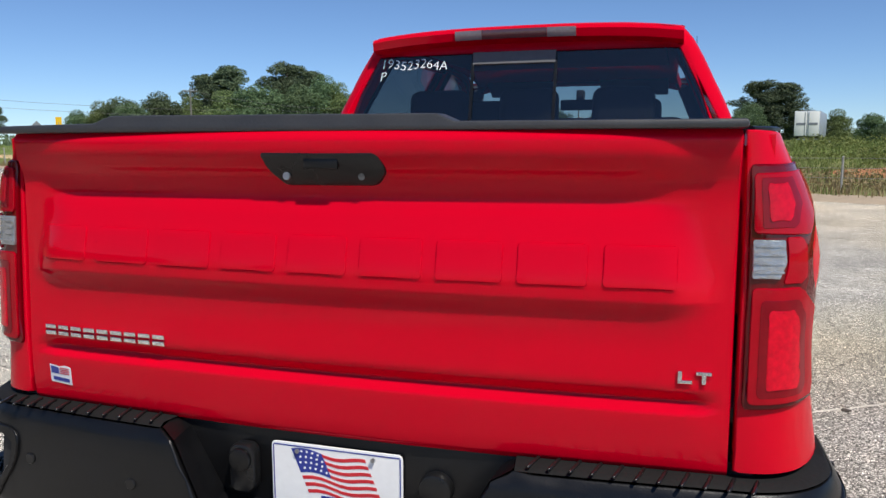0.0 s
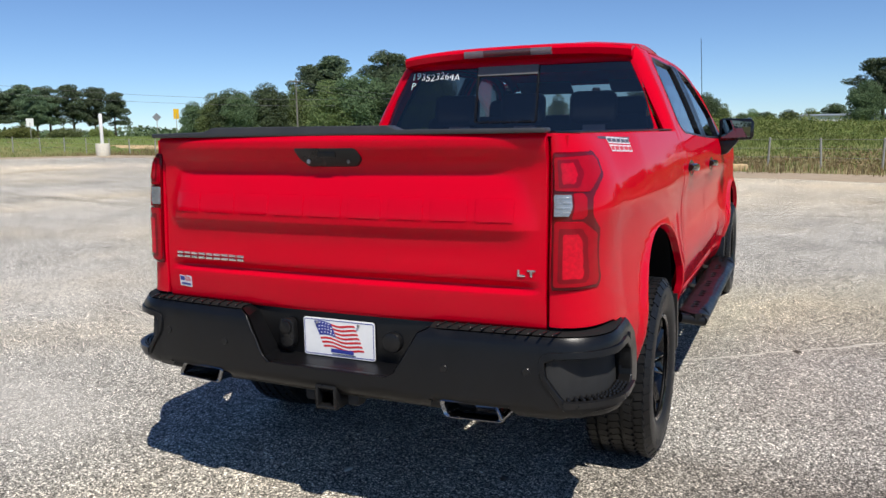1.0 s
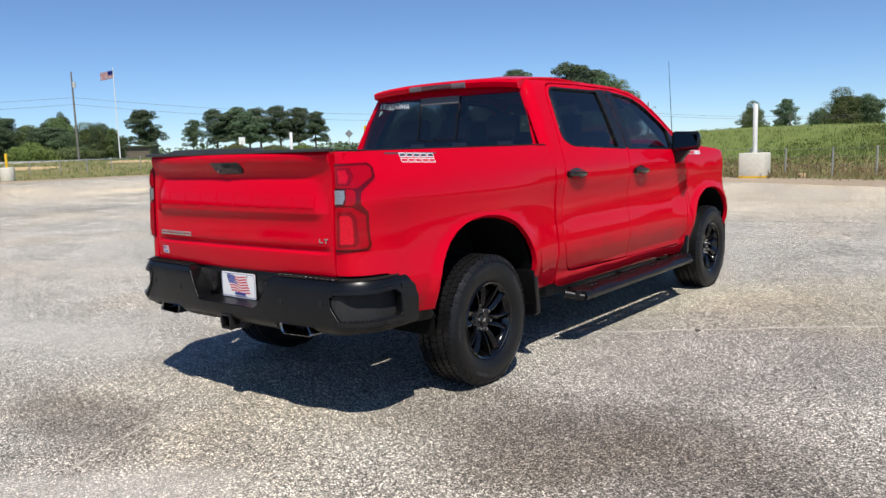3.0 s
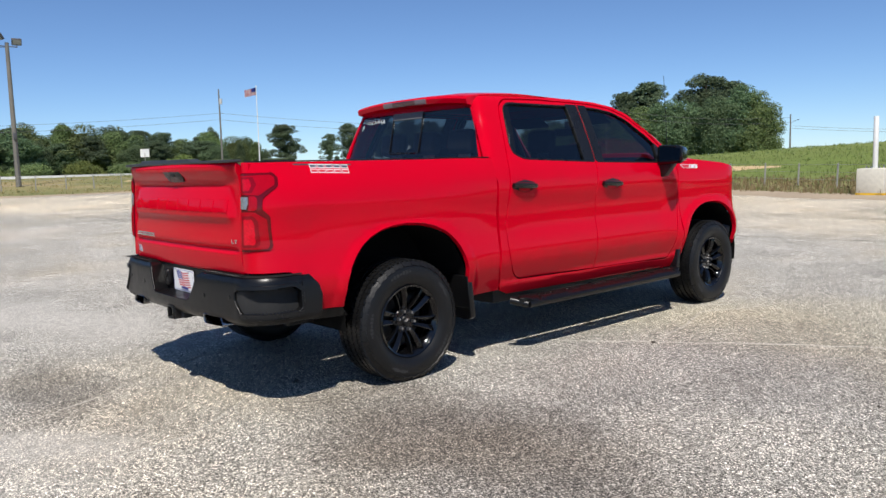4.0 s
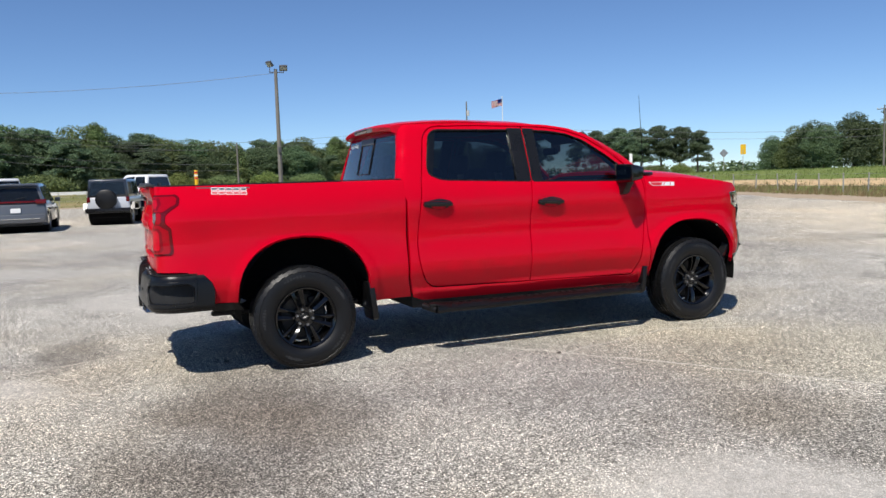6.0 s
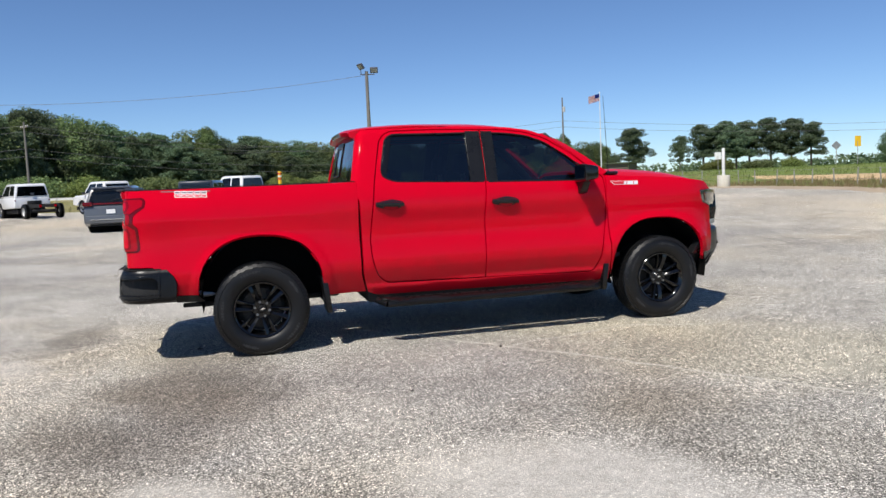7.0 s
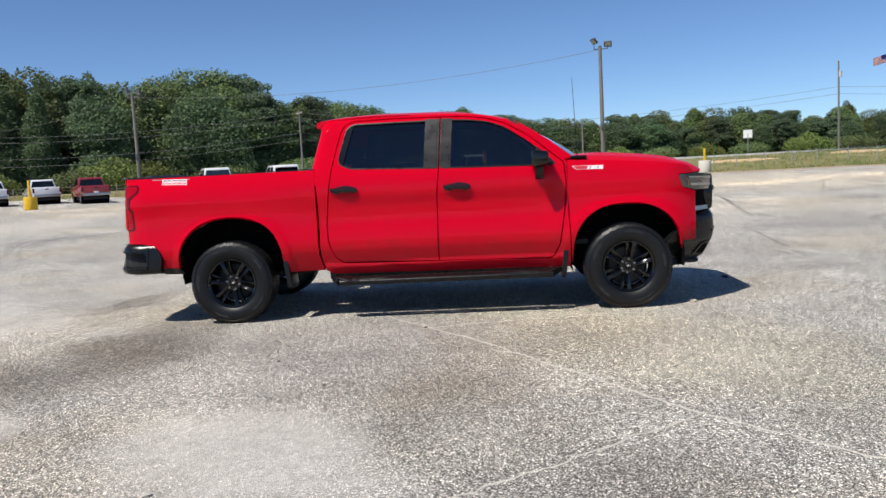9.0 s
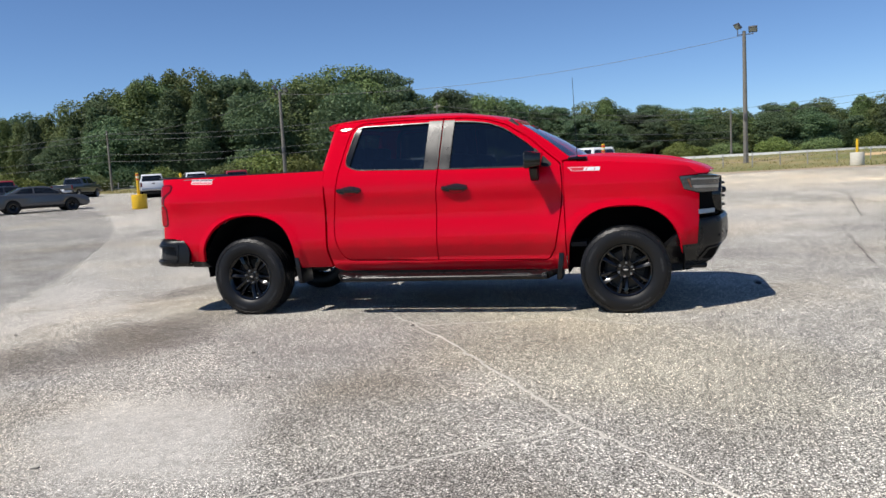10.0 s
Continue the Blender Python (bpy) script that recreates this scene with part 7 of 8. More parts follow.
def tall(el, dist):
    return 1.38 + dist * math.tan(radians(el)) - 1.30


TREES = [  # kind, bearing, elevation of the top, distance, width factor
    # round oaks and pines to the north-west
    ("oak", -40.6, 2.9, 140, 1.25), ("oak", -38.8, 3.7, 142, 1.2), ("oak", -36.6, 3.5, 150, 1.2), ("pine", -35.6, 4.9, 158, 1.1), ("pine", -33.9, 5.5, 160, 1.2), ("oak", -34.5, 3.9, 140, 1.3),
    ("oak", -32.4, 4.3, 140, 1.3), ("oak", -31.2, 4.0, 142, 1.2), ("pine", -30.0, 5.9, 150, 1.25), ("pine", -28.7, 5.3, 152, 1.2), ("oak", -27.6, 5.1, 140, 1.0), ("oak", -26.6, 4.6, 138, 0.95), ("oak", -29.4, 4.4, 138, 1.1),
    # pines beyond the bend
    ("pine", -60.4, 3.3, 165, 1.35), ("pine", -57.2, 2.6, 168, 0.9), ("pine", -55.6, 3.3, 165, 1.2), ("pine", -54.2, 3.4, 165, 1.25), ("pine", -52.6, 3.35, 166, 1.25), ("pine", -51.2, 3.45, 165, 1.25), ("pine", -49.9, 3.3, 165, 1.2), ("pine", -48.7, 3.0, 164, 1.2), ("pine", -53.4, 3.1, 160, 1.3),
    ("bush", -54.5, 0.95, 150, 1.3), ("bush", -51.8, 0.9, 150, 1.3), ("bush", -49.8, 0.8, 150, 1.0), ("oak", -61.8, 1.6, 170, 1.0),
    # north, beyond the field
    ("oak", -17.5, 2.6, 170, 1.0), ("pine", -15.4, 2.6, 172, 1.1), ("oak", -13.3, 1.9, 170, 1.2), ("oak", -12.1, 3.2, 150, 1.25), ("oak", -10.6, 2.7, 150, 1.2), ("oak", -7.4, 2.5, 145, 1.1), ("oak", -6.2, 1.7, 145, 1.0), ("pine", -7.9, 2.3, 150, 1.1),
    ("oak", 2.3, 3.0, 118, 1.1), ("pine", 3.3, 4.4, 122, 1.5), ("pine", 4.3, 4.2, 122, 1.4), ("oak", 5.6, 2.7, 120, 1.3), ("oak", 7.8, 2.4, 124, 1.3), ("oak", 9.8, 2.1, 118, 1.2), ("oak", 10.3, 1.5, 100, 1.0), ("oak", 12.2, 3.2, 110, 1.2), ("oak", 14.0, 3.6, 110, 1.2),
    ("oak", -43.8, 2.4, 150, 1.2), ("oak", -42.4, 3.0, 148, 1.15), ("oak", -41.2, 3.3, 146, 1.15),
    ("oak", -4.7, 1.0, 200, 1.6), ("oak", -4.0, 1.25, 205, 1.5), ("oak", -3.1, 1.05, 200, 1.7), ("oak", -1.7, 1.15, 205, 1.7), ("oak", -0.4, 1.2, 200, 1.7), ("oak", 1.0, 1.5, 180, 1.6),
    ("oak", 17, 3.4, 115, 1.2), ("oak", 21, 3.6, 115, 1.3),
]
for i, (kind, az, el, dist, wide) in enumerate(TREES):
    x, y = by_bearing(az, dist)
    plant(kind, x, y, tall(el, dist), wide, i)
# the wood behind the road: heights follow its skyline
skyline = curve1([(-175, 4.0), (-150, 4.2), (-138, 4.8), (-134, 5.07), (-131.8, 5.6), (-128, 6.5), (-124.7, 7.5), (-122.3, 8.3), (-118, 7.7), (-116.4, 8.1), (-113, 7.6), (-110.5, 8.2), (-107, 7.9), (-105, 6.5), (-102.5, 6.0), (-100, 5.85),
                  (-98, 5.1), (-95, 4.4), (-92, 4.6), (-89, 3.9), (-87, 4.0), (-84.5, 3.4), (-80.5, 3.4), (-78, 3.5), (-74.5, 3.5), (-70.5, 3.1), (-67.5, 2.6), (-66, 3.1), (-62, 2.2)])
far = curve1([(-175, 130), (-138, 118), (-124, 104), (-108, 108), (-98, 128), (-88, 140), (-76, 158), (-66, 165), (-62, 168)])
rnd = random.Random(17)
az = -172.0
i = 0
while az < -63:
    for row in range(3 if az > -138 else 1):
        dist = far(az) + row * 5 + rnd.uniform(-3, 3)
        a2 = az + rnd.uniform(-0.9, 0.9)
        el = skyline(a2) * (rnd.uniform(0.88, 1.04) if row else rnd.uniform(0.62, 0.90))
        kind = rnd.choices(("poplar", "oak", "pine"), (0.62, 0.33, 0.05) if az < -112 else (0.15, 0.55, 0.30) if az > -92 else (0.2, 0.66, 0.14))[0]
        x, y = by_bearing(a2, dist)
        plant(kind, x, y, tall(el, dist), rnd.uniform(1.0, 1.3) * (1.05 if kind == "poplar" else 1.0) * (1.3 if az > -100 else 1.0), i)
        i += 1
    az += (1.5 if az < -88 else 1.35) if az > -140 else 5.0
# undergrowth in front of the wood
for az, el, dist, wide in ((-118.5, 2.2, 92, 1.2), (-116.3, 2.5, 93, 1.3), (-114.2, 2.1, 92, 1.2), (-109, 1.8, 98, 1.3), (-103, 2.2, 104, 1.2), (-99.5, 1.7, 110, 1.2), (-95, 1.8, 120, 1.2), (-90.5, 1.4, 128, 1.2),
                           (-124, 1.6, 96, 1.2), (-129, 1.7, 98, 1.2), (-134, 1.8, 104, 1.2), (-86, 1.3, 132, 1.2), (-80, 1.2, 140, 1.2), (-74, 1.1, 145, 1.2), (-71, 1.2, 145, 1.1), (-67.5, 1.4, 150, 1.2), (-65, 1.3, 150, 1.2), (-77, 1.2, 145, 1.2), (-83, 1.3, 138, 1.2)):
    x, y = by_bearing(az, dist)
    plant("bush", x, y, tall(el, dist), wide, int(-az * 3))
# woods on the horizon
rng2 = np.random.RandomState(8)
lobes = []
for k in range(420):
    az = rng2.uniform(-180, 180)
    dist = rng2.uniform(260, 420)
    x, y = by_bearing(az, dist)
    lobes.append((x, y, 1.3 + 1.0, rng2.uniform(6, 11), rng2.uniform(1.4, 2.8)))
tagged(as_object("far_woods", leaf_cloud("far_woods", lobes, 60000, 0.8, 3), LEAF_DARK), "low dark woods along the horizon", "woods", kind="stuff")

# leafy weeds in clumps over the bank
rng3 = np.random.RandomState(21)
for nm, mt, cnt, sd_, lb, d0, d1, hi in (("leafy_weeds", LEAF_VINE, 42000, 4, "yellow-green leafy weeds in clumps on the bank", 13, 27, 0.8), ("dark_weeds", LEAF_VINE, 26000, 5, "mid-green leafy weeds in clumps on the bank", 9, 26, 0.4),
                                         ("dry_weeds", STRAW, 14000, 6, "dry straw-coloured weed tops on the bank", 3.2, 10, 0.35)):
    lobes = []
    while len(lobes) < 420:
        x, y = rng3.uniform(-14, 34), rng3.uniform(16, 60)
        d = lot_distance(x, y)
        if d0 < d < d1 and x > -12 + 0.25 * d and noise.noise(Vector((x * 0.3, y * 0.3, sd_ * 7.0))) > rng3.uniform(-0.4, 0.5):
            r = rng3.uniform(0.35, 1.0)
            lobes.append((x, y, land_z(x, y) + 0.05, r, r * rng3.uniform(0.4, 1.0) * hi))
    tagged(as_object(nm, leaf_cloud(nm, lobes, cnt, 0.06, sd_), mt), lb, "weeds", kind="stuff")

# ---------------------------------------------------------------- poles, lamps, cables
def utility_pole(x, y, h, arms=True, box_on=False, lamp=False, lean=0.0, r=0.15):
    z = land_z(x, y)
    t = empty("utility_pole", "weathered wooden utility pole with wires", "utility pole", "utility poles", (x, y, z - 0.1))
    part("pole", rod((0, 0, 0), (lean * h, 0, h), r, 12, r * 0.62), GREY_POLE, t, smooth=True)
    if arms:
        part("crossarm", box((lean * h, 0, h - 0.55), (1.9, 0.1, 0.12), Matrix.Rotation(radians(35), 4, "Z")), GREY_POLE, t, bevel=0.01)
        for k in (-0.85, -0.4, 0.4, 0.85):
            a = radians(35)
            part("insulator", cyl((lean * h + k * math.cos(a), k * math.sin(a), h - 0.41), 0.05, 0.16, "z", 8, 0.03), CONCRETE, t)
    if box_on:
        part("transformer", cyl((0.28, 0.1, h - 1.7), 0.2, 0.75, "z", 16), METAL_WALL, t, smooth=True)
    if lamp:
        part("lamp_arm", rod((0, 0, h - 1.4), (0.5, 1.4, h - 0.9), 0.03), FLOOD, t)
        part("lamp_head", box((0.55, 1.6, h - 0.88), (0.2, 0.5, 0.12)), FLOOD, t, bevel=0.03)
    return (x + lean * h, y, z - 0.1 + h)


def light_pole(x, y, h, aim):
    z = land_z(x, y)
    t = empty("light_pole", "tall grey wooden pole with two floodlights", "light pole", "floodlight poles", (x, y, z - 0.1))
    part("pole", rod((0, 0, 0), (0, 0, h), 0.19, 14, 0.125), GREY_POLE, t, smooth=True)
    part("bracket", rod((0, -0.5, h - 0.25), (0, 0.65, h - 0.25), 0.035), FLOOD, t)
    part("meter_box", box((0.17, 0, 3.6), (0.14, 0.22, 0.5)), FLOOD, t, bevel=0.01)
    part("conduit", rod((0.16, 0.02, 0.2), (0.15, 0.02, 3.4), 0.03), FLOOD, t)
    for dy, dz, turn in ((-0.45, 0.38, aim - 35), (0.62, 0.10, aim + 20)):
        m = Matrix.Translation((0, dy, h + dz)) @ Matrix.Rotation(radians(turn), 4, "Z") @ Matrix.Rotation(radians(38), 4, "X")
        head = bmesh.new()
        add_box(head, (0, 0, 0), (0.62, 0.18, 0.48))
        bmesh.ops.transform(head, matrix=m, verts=head.verts)
        hd = part("floodlight", head, FLOOD, t, "square grey floodlight", bevel=0.03)
        g = bmesh.new()
        add_box(g, (0, -0.095, 0), (0.50, 0.012, 0.36))
        bmesh.ops.transform(g, matrix=m, verts=g.verts)
        part("lamp_glass", g, FLOOD_GLASS, hd)
        part("yoke", rod((0, dy, h - 0.25), (0, dy, h + dz), 0.03), FLOOD, t)
    return (x, y, z + h - 0.4)


def cable(name, a, b, sag, r=0.02, label="dark overhead cable between poles"):
    bm = bmesh.new()
    a, b = Vector(a), Vector(b)
    pts = [a.lerp(b, k / 14) - Vector((0, 0, sag * 4 * (k / 14) * (1 - k / 14))) for k in range(15)]
    up, across = Vector((0, 0, 1)), (b - a).cross(Vector((0, 0, 1))).normalized()
    rings = [[bm.verts.new(p + (up * math.sin(w) + across * math.cos(w)) * r) for w in (0, 1.26, 2.51, 3.77, 5.03)] for p in pts]
    for c, d in zip(rings, rings[1:]):
        for k in range(5):
            bm.faces.new((c[k], c[(k + 1) % 5], d[(k + 1) % 5], d[k]))
    return tagged(part(name, bm, WIRE), label, "cable", "overhead cables")


lp1 = light_pole(-55.3, 10.9, 9.95, 60)
lp2 = light_pole(-62.3, -31.0, 9.3, 40)
p2 = utility_pole(-98, 47, 11.6, arms=False, box_on=True)
p3 = utility_pole(-69, 97, 8.6, arms=True)
p5 = utility_pole(-53, 125, 6.9, arms=False, lamp=True)
p6 = utility_pole(-13.4, 105, 5.2, arms=False, box_on=True, r=0.13)
p7 = utility_pole(-29, 122, 3.6, arms=False)
pm = utility_pole(-84, -21, 8.4, arms=True)
p4 = utility_pole(-71, -58, 7.2, arms=True)
pn = utility_pole(-100, 14, 6.0, arms=False)
for h in (0.0, 0.9):
    cable("cable", Vector(p2) - Vector((0, 0, 3.3 + h)), (-135, -2, 9.0 - h), 0.8)
    cable("cable", Vector(p2) - Vector((0, 0, 3.3 + h)), (-62, 97, 6.4 - h), 1.0)
for h in (0.4, 1.0, 2.8, 3.6):
    cable("cable", Vector(p4) - Vector((0, 0, h)), Vector(pm) - Vector((0, 0, h)), 0.9)
    cable("cable", Vector(pm) - Vector((0, 0, h)), Vector(pn) - Vector((0, 0, h)), 0.7)
    cable("cable", Vector(p4) - Vector((0, 0, h)), (-60, -100, 8.0 - h), 0.9)
cable("cable", lp2, lp1, 1.2, 0.015)
cable("cable", lp2, Vector(p4) - Vector((0, 0, 0.3)), 0.9, 0.015)
for h in (0.5, 1.3):
    cable("cable", Vector(p3) - Vector((0, 0, h)), Vector(p5) - Vector((0, 0, h)), 0.8, 0.022)
    cable("cable", Vector(p5) - Vector((0, 0, 1.6 + h * 0.5)), (-14, 150, 5.4 - h * 0.5), 0.9, 0.022)

# flagpole
fx, fy = -102.0, 55.0
fp = empty("flagpole", "white flagpole with a flag of stripes flying", "flagpole", at=(fx, fy, land_z(fx, fy)))
part("pole", rod((0, 0, 0), (0, 0, 12.6), 0.09, 12, 0.05), WHITE_PAINT, fp, smooth=True)
part("finial", cyl((0, 0, 12.7), 0.1, 0.16, "z", 10, 0.04), WHITE_PAINT, fp)


def flag_strip(v0, v1, u0, mat, name, off=0.0):
    bm = bmesh.new()
    prev = None
    for k in range(9):
        u = u0 + (1 - u0 if u0 else 1) * k / 8 if name != "canton" else 0.4 * k / 8
        w = 0.10 * math.sin(u * 6.5)
        # the flag streams towards the west, drooping a little
        px, py = -1.25 * u, -1.25 * u
        row = [bm.verts.new((px + w + off, py - w - off, 12.45 - v * 1.05 - 0.32 * u)) for v in (v0, v1)]
        if prev:
            bm.faces.new((prev[0], row[0], row[1], prev[1]))
        prev = row
    bmesh.ops.solidify(bm, geom=bm.faces[:], thickness=0.006)
    part(name, bm, mat, fp)


for k in range(13):
    flag_strip(k / 13, (k + 1) / 13, 0, PLATE_R if k % 2 == 0 else WHITE_PAINT, "stripe")
flag_strip(0, 0.54, 0, PLATE_B, "canton", 0.02)

# signs along the road
def road_sign(name, label, x, y, h, w, hh, face, diamond=False, turn=0.0):
    z = land_z(x, y)
    t = empty(name, label, "road sign", at=(x, y, z - 0.1), turn=turn)
    part("post", rod((0, 0, 0), (0, 0, h), 0.04), POST_MAT, t)
    m = Matrix.Rotation(radians(45), 4, "Y") if diamond else None
    b = part("panel", box((0, -0.06, h), (w, 0.02, hh), m), face, t)
    return t, b, h


t, b, h = road_sign("route_sign", "white rectangular road sign with dark bars on a post", -91, 68, 2.2, 0.9, 1.05, WHITE_PAINT, turn=-125)
part("sign_bar", box((0, -0.075, h + 0.2), (0.6, 0.01, 0.3)), DECAL_G, b)
part("sign_bar", box((0, -0.075, h - 0.25), (0.5, 0.01, 0.18)), DECAL_G, b)
t, b, h = road_sign("arrow_sign", "white road sign with a dark arrow bar on a post", -88, 32.3, 2.6, 1.0, 0.95, WHITE_PAINT, turn=-110)
part("sign_bar", box((0, -0.075, h + 0.1), (0.7, 0.01, 0.2)), DECAL_G, b)
t, b, h = road_sign("chevron_sign", "yellow chevron sign with black arrow bars", -73, 75.6, 3.0, 0.70, 1.3, SIGN_Y, turn=-150)
for s in (1, -1):
    part("chevron_bar", box((0, -0.075, h + s * 0.22), (0.62, 0.01, 0.22), Matrix.Rotation(radians(s * 40), 4, "Y")), DECAL_G, b)
road_sign("warning_sign", "diamond road sign seen from its grey back", -74.8, 74, 2.6, 0.8, 0.8, SIGN_GREY, True, turn=-140)

# small shed by the flagpole
sx, sy = -101, 54.0
shed = empty("shed", "small brown shed with a green flat roof", "shed", at=(sx - 1, sy + 4.5, land_z(sx, sy)), turn=30)
part("wall", box((0, 0, 0.8), (4.0, 2.2, 1.7)), SHED_B, shed)
part("roof", box((0, -0.1, 1.75), (4.5, 2.8, 0.25)), SHED_G, shed, bevel=0.04)
for x in (-1.9, 1.9):
    part("post", box((x, -1.2, 0.8), (0.2, 0.2, 1.7)), SHED_G, shed)
for k in range(4):
    part("board", box((0, -1.12, 0.35 + 0.35 * k), (3.6, 0.04, 0.28)), SHED_B, shed)

# semi-trailer and a long low building to the north
tr = empty("box_trailer", "parked white box trailer with closed rear doors", "trailer", at=(13.2, 91, land_z(13, 91)), turn=-12)
part("side_box", box((0, 6.2, 2.3), (2.55, 12.0, 2.75)), TRAILER_SIDE, tr, bevel=0.03)
for s in (1, -1):
    d = part("rear_door", box((s * 0.63, 0.16, 2.3), (1.20, 0.08, 2.65)), WHITE_PAINT, tr, "white trailer door", bevel=0.02)
    part("lock_rod", rod((s * 0.18, 0.10, 1.05), (s * 0.18, 0.10, 3.55), 0.03), STEEL, d)
    part("name_bar", box((s * 0.6, 0.115, 2.25), (0.95, 0.01, 0.28)), SIGN_GREY, d)
    for y in (1.2, 2.4):
        part("trailer_wheel", cyl((s * 0.95, y, 0.5), 0.5, 0.3, "x", 20), RUBBER, tr)
part("rear_bar", box((0, 0.2, 0.6), (2.3, 0.1, 0.12)), STEEL, tr)
wh = empty("warehouse", "long low pale metal warehouse", "warehouse", at=(19, 150, 1.3), turn=4)
part("wall", box((-2, 0, 0.9), (32, 10, 1.8)), METAL_WALL, wh)
part("white_wall", box((-14, -5.05, 0.95), (6.5, 0.12, 1.5)), WHITE_PAINT, wh)
part("roof", box((-2, 0, 1.9), (32.6, 10.8, 0.3), Matrix.Rotation(radians(1.2), 4, "X")), TRAILER_SIDE, wh, bevel=0.05)
for k in range(4):
    part("window", box((-8 + 2.6 * k, -5.06, 0.9), (1.0, 0.1, 0.9)), GLOSS, wh)
house = empty("blue_tarpaulin_shelter", "blue tarpaulin shelter beyond the field", "shelter", at=(by_bearing(-4.8, 130)[0], by_bearing(-4.8, 130)[1], 1.3), turn=10)
part("cover", prism([(-1.6, 0), (1.6, 0), (1.5, 1.0), (0, 1.5), (-1.5, 1.0)], (0, 0, 0), (1, 0, 0), (0, 0, 1), 3.0), simple("blue_tarpaulin", (0.05, 0.12, 0.35), 0.5), house)

# bollards: posts set in concrete drums
def bollard(x, y, drum_r, drum_h, post_r, post_h, drum_mat, post_mat, label, bands=False, square=False):
    z = lot_z(x, y) if lot_distance(x, y) < 0 else land_z(x, y)
    t = empty("bollard", label, "bollard", "bollards in concrete drums", (x, y, z))
    if square:
        part("base", box((0, 0, drum_h / 2), (drum_r * 2, drum_r * 2, drum_h)), drum_mat, t, bevel=0.04)
        for a, b in ((1, 1), (1, -1), (-1, 1), (-1, -1)):
            part("anchor_bolt", cyl((a * 0.2, b * 0.2, drum_h + 0.03), 0.025, 0.1, "z", 8), STEEL, t)
        part("paint_splash", box((0, 0, 0.05), (drum_r * 2 + 0.01, drum_r * 2 + 0.01, 0.09)), YELLOW, t)
    else:
        part("drum", cyl((0, 0, drum_h / 2), drum_r, drum_h, "z", 28), drum_mat, t, bevel=0.025)
    part("post", cyl((0, 0, drum_h + (post_h - drum_h) / 2), post_r, post_h - drum_h, "z", 18), post_mat, t, bevel=0.015)
    if bands:
        for k, m in ((0.10, PLATE_R), (0.22, DECAL_W), (0.34, PLATE_R)):
            part("band", cyl((0, 0, post_h - k), post_r + 0.004, 0.07, "z", 18), m, t)


bollard(-27.7, 1.9, 0.40, 0.78, 0.075, 2.0, YELLOW, YELLOW, "yellow bollard post in a yellow concrete drum", bands=True)
bollard(-26.6, -21.6, 0.38, 0.74, 0.075, 1.85, YELLOW, YELLOW, "yellow bollard post in a yellow concrete drum", bands=True)
bollard(-34.85, -24.55, 0.36, 0.74, 0.075, 1.7, YELLOW, YELLOW, "yellow bollard post in a yellow drum farther off")
bollard(-45.0, 16.2, 0.40, 0.80, 0.075, 1.6, CONCRETE, YELLOW, "yellow bollard post in a pale concrete drum")
bollard(-36.9, 31.0, 0.40, 0.78, 0.10, 2.55, CONCRETE, WHITE_PAINT, "white post set in a pale concrete drum")
bollard(-4.9, 24.7, 0.43, 0.90, 0.08, 2.60, CONCRETE, WHITE_PAINT, "white post on a pale concrete block", square=True)
# concrete parking stop chunk by the fence
tagged(part("concrete_lump", box((-0.35, 24.0, 0.10), (0.55, 0.35, 0.24), Matrix.Rotation(0.5, 4, "Z")), SAND, bevel=0.05, segments=3), "broken lump of tan concrete on the lot edge", "rubble", "rubble")
tagged(part("concrete_lump", box((-3.4, 25.0, 0.07), (0.22, 0.2, 0.16), Matrix.Rotation(0.9, 4, "Z")), SAND, bevel=0.03, segments=3), "small lump of tan concrete on the lot edge", "rubble", "rubble")

# ---------------------------------------------------------------- other parked vehicles
CAR_GLASS = simple("dark_car_glass", (0.015, 0.018, 0.02), 0.06, coat=1.0, vary=0.1)
CAR_RIM = simple("car_alloy", (0.38, 0.38, 0.39), 0.3, metal=0.9)
PAINTS = {"white": simple("white_car_paint", (0.78, 0.78, 0.78), 0.3, coat=1.0, vary=0.03, scale=20), "grey": simple("dark_grey_car_paint", (0.085, 0.09, 0.10), 0.3, coat=1.0, vary=0.05, scale=20),
          "silver": simple("silver_white_car_paint", (0.55, 0.57, 0.60), 0.28, coat=1.0, vary=0.04, scale=20), "red": simple("maroon_car_paint", (0.28, 0.012, 0.015), 0.3, coat=1.0, vary=0.05, scale=20),
          "black": simple("black_car_paint", (0.02, 0.021, 0.024), 0.3, coat=1.0, vary=0.05, scale=20), "charcoal": simple("charcoal_car_paint", (0.05, 0.053, 0.058), 0.3, coat=1.0, vary=0.05, scale=20)}


def arches(wheels, r, zc, z0):
    """Outline pieces of the underside, from the rear forward, with round wheel openings."""
    pts = []
    for yc in wheels:
        for k in range(9):
            a = math.pi - math.pi * k / 8
            pts.append((yc + r * math.cos(a), max(z0, zc + r * math.sin(a))))
    return pts


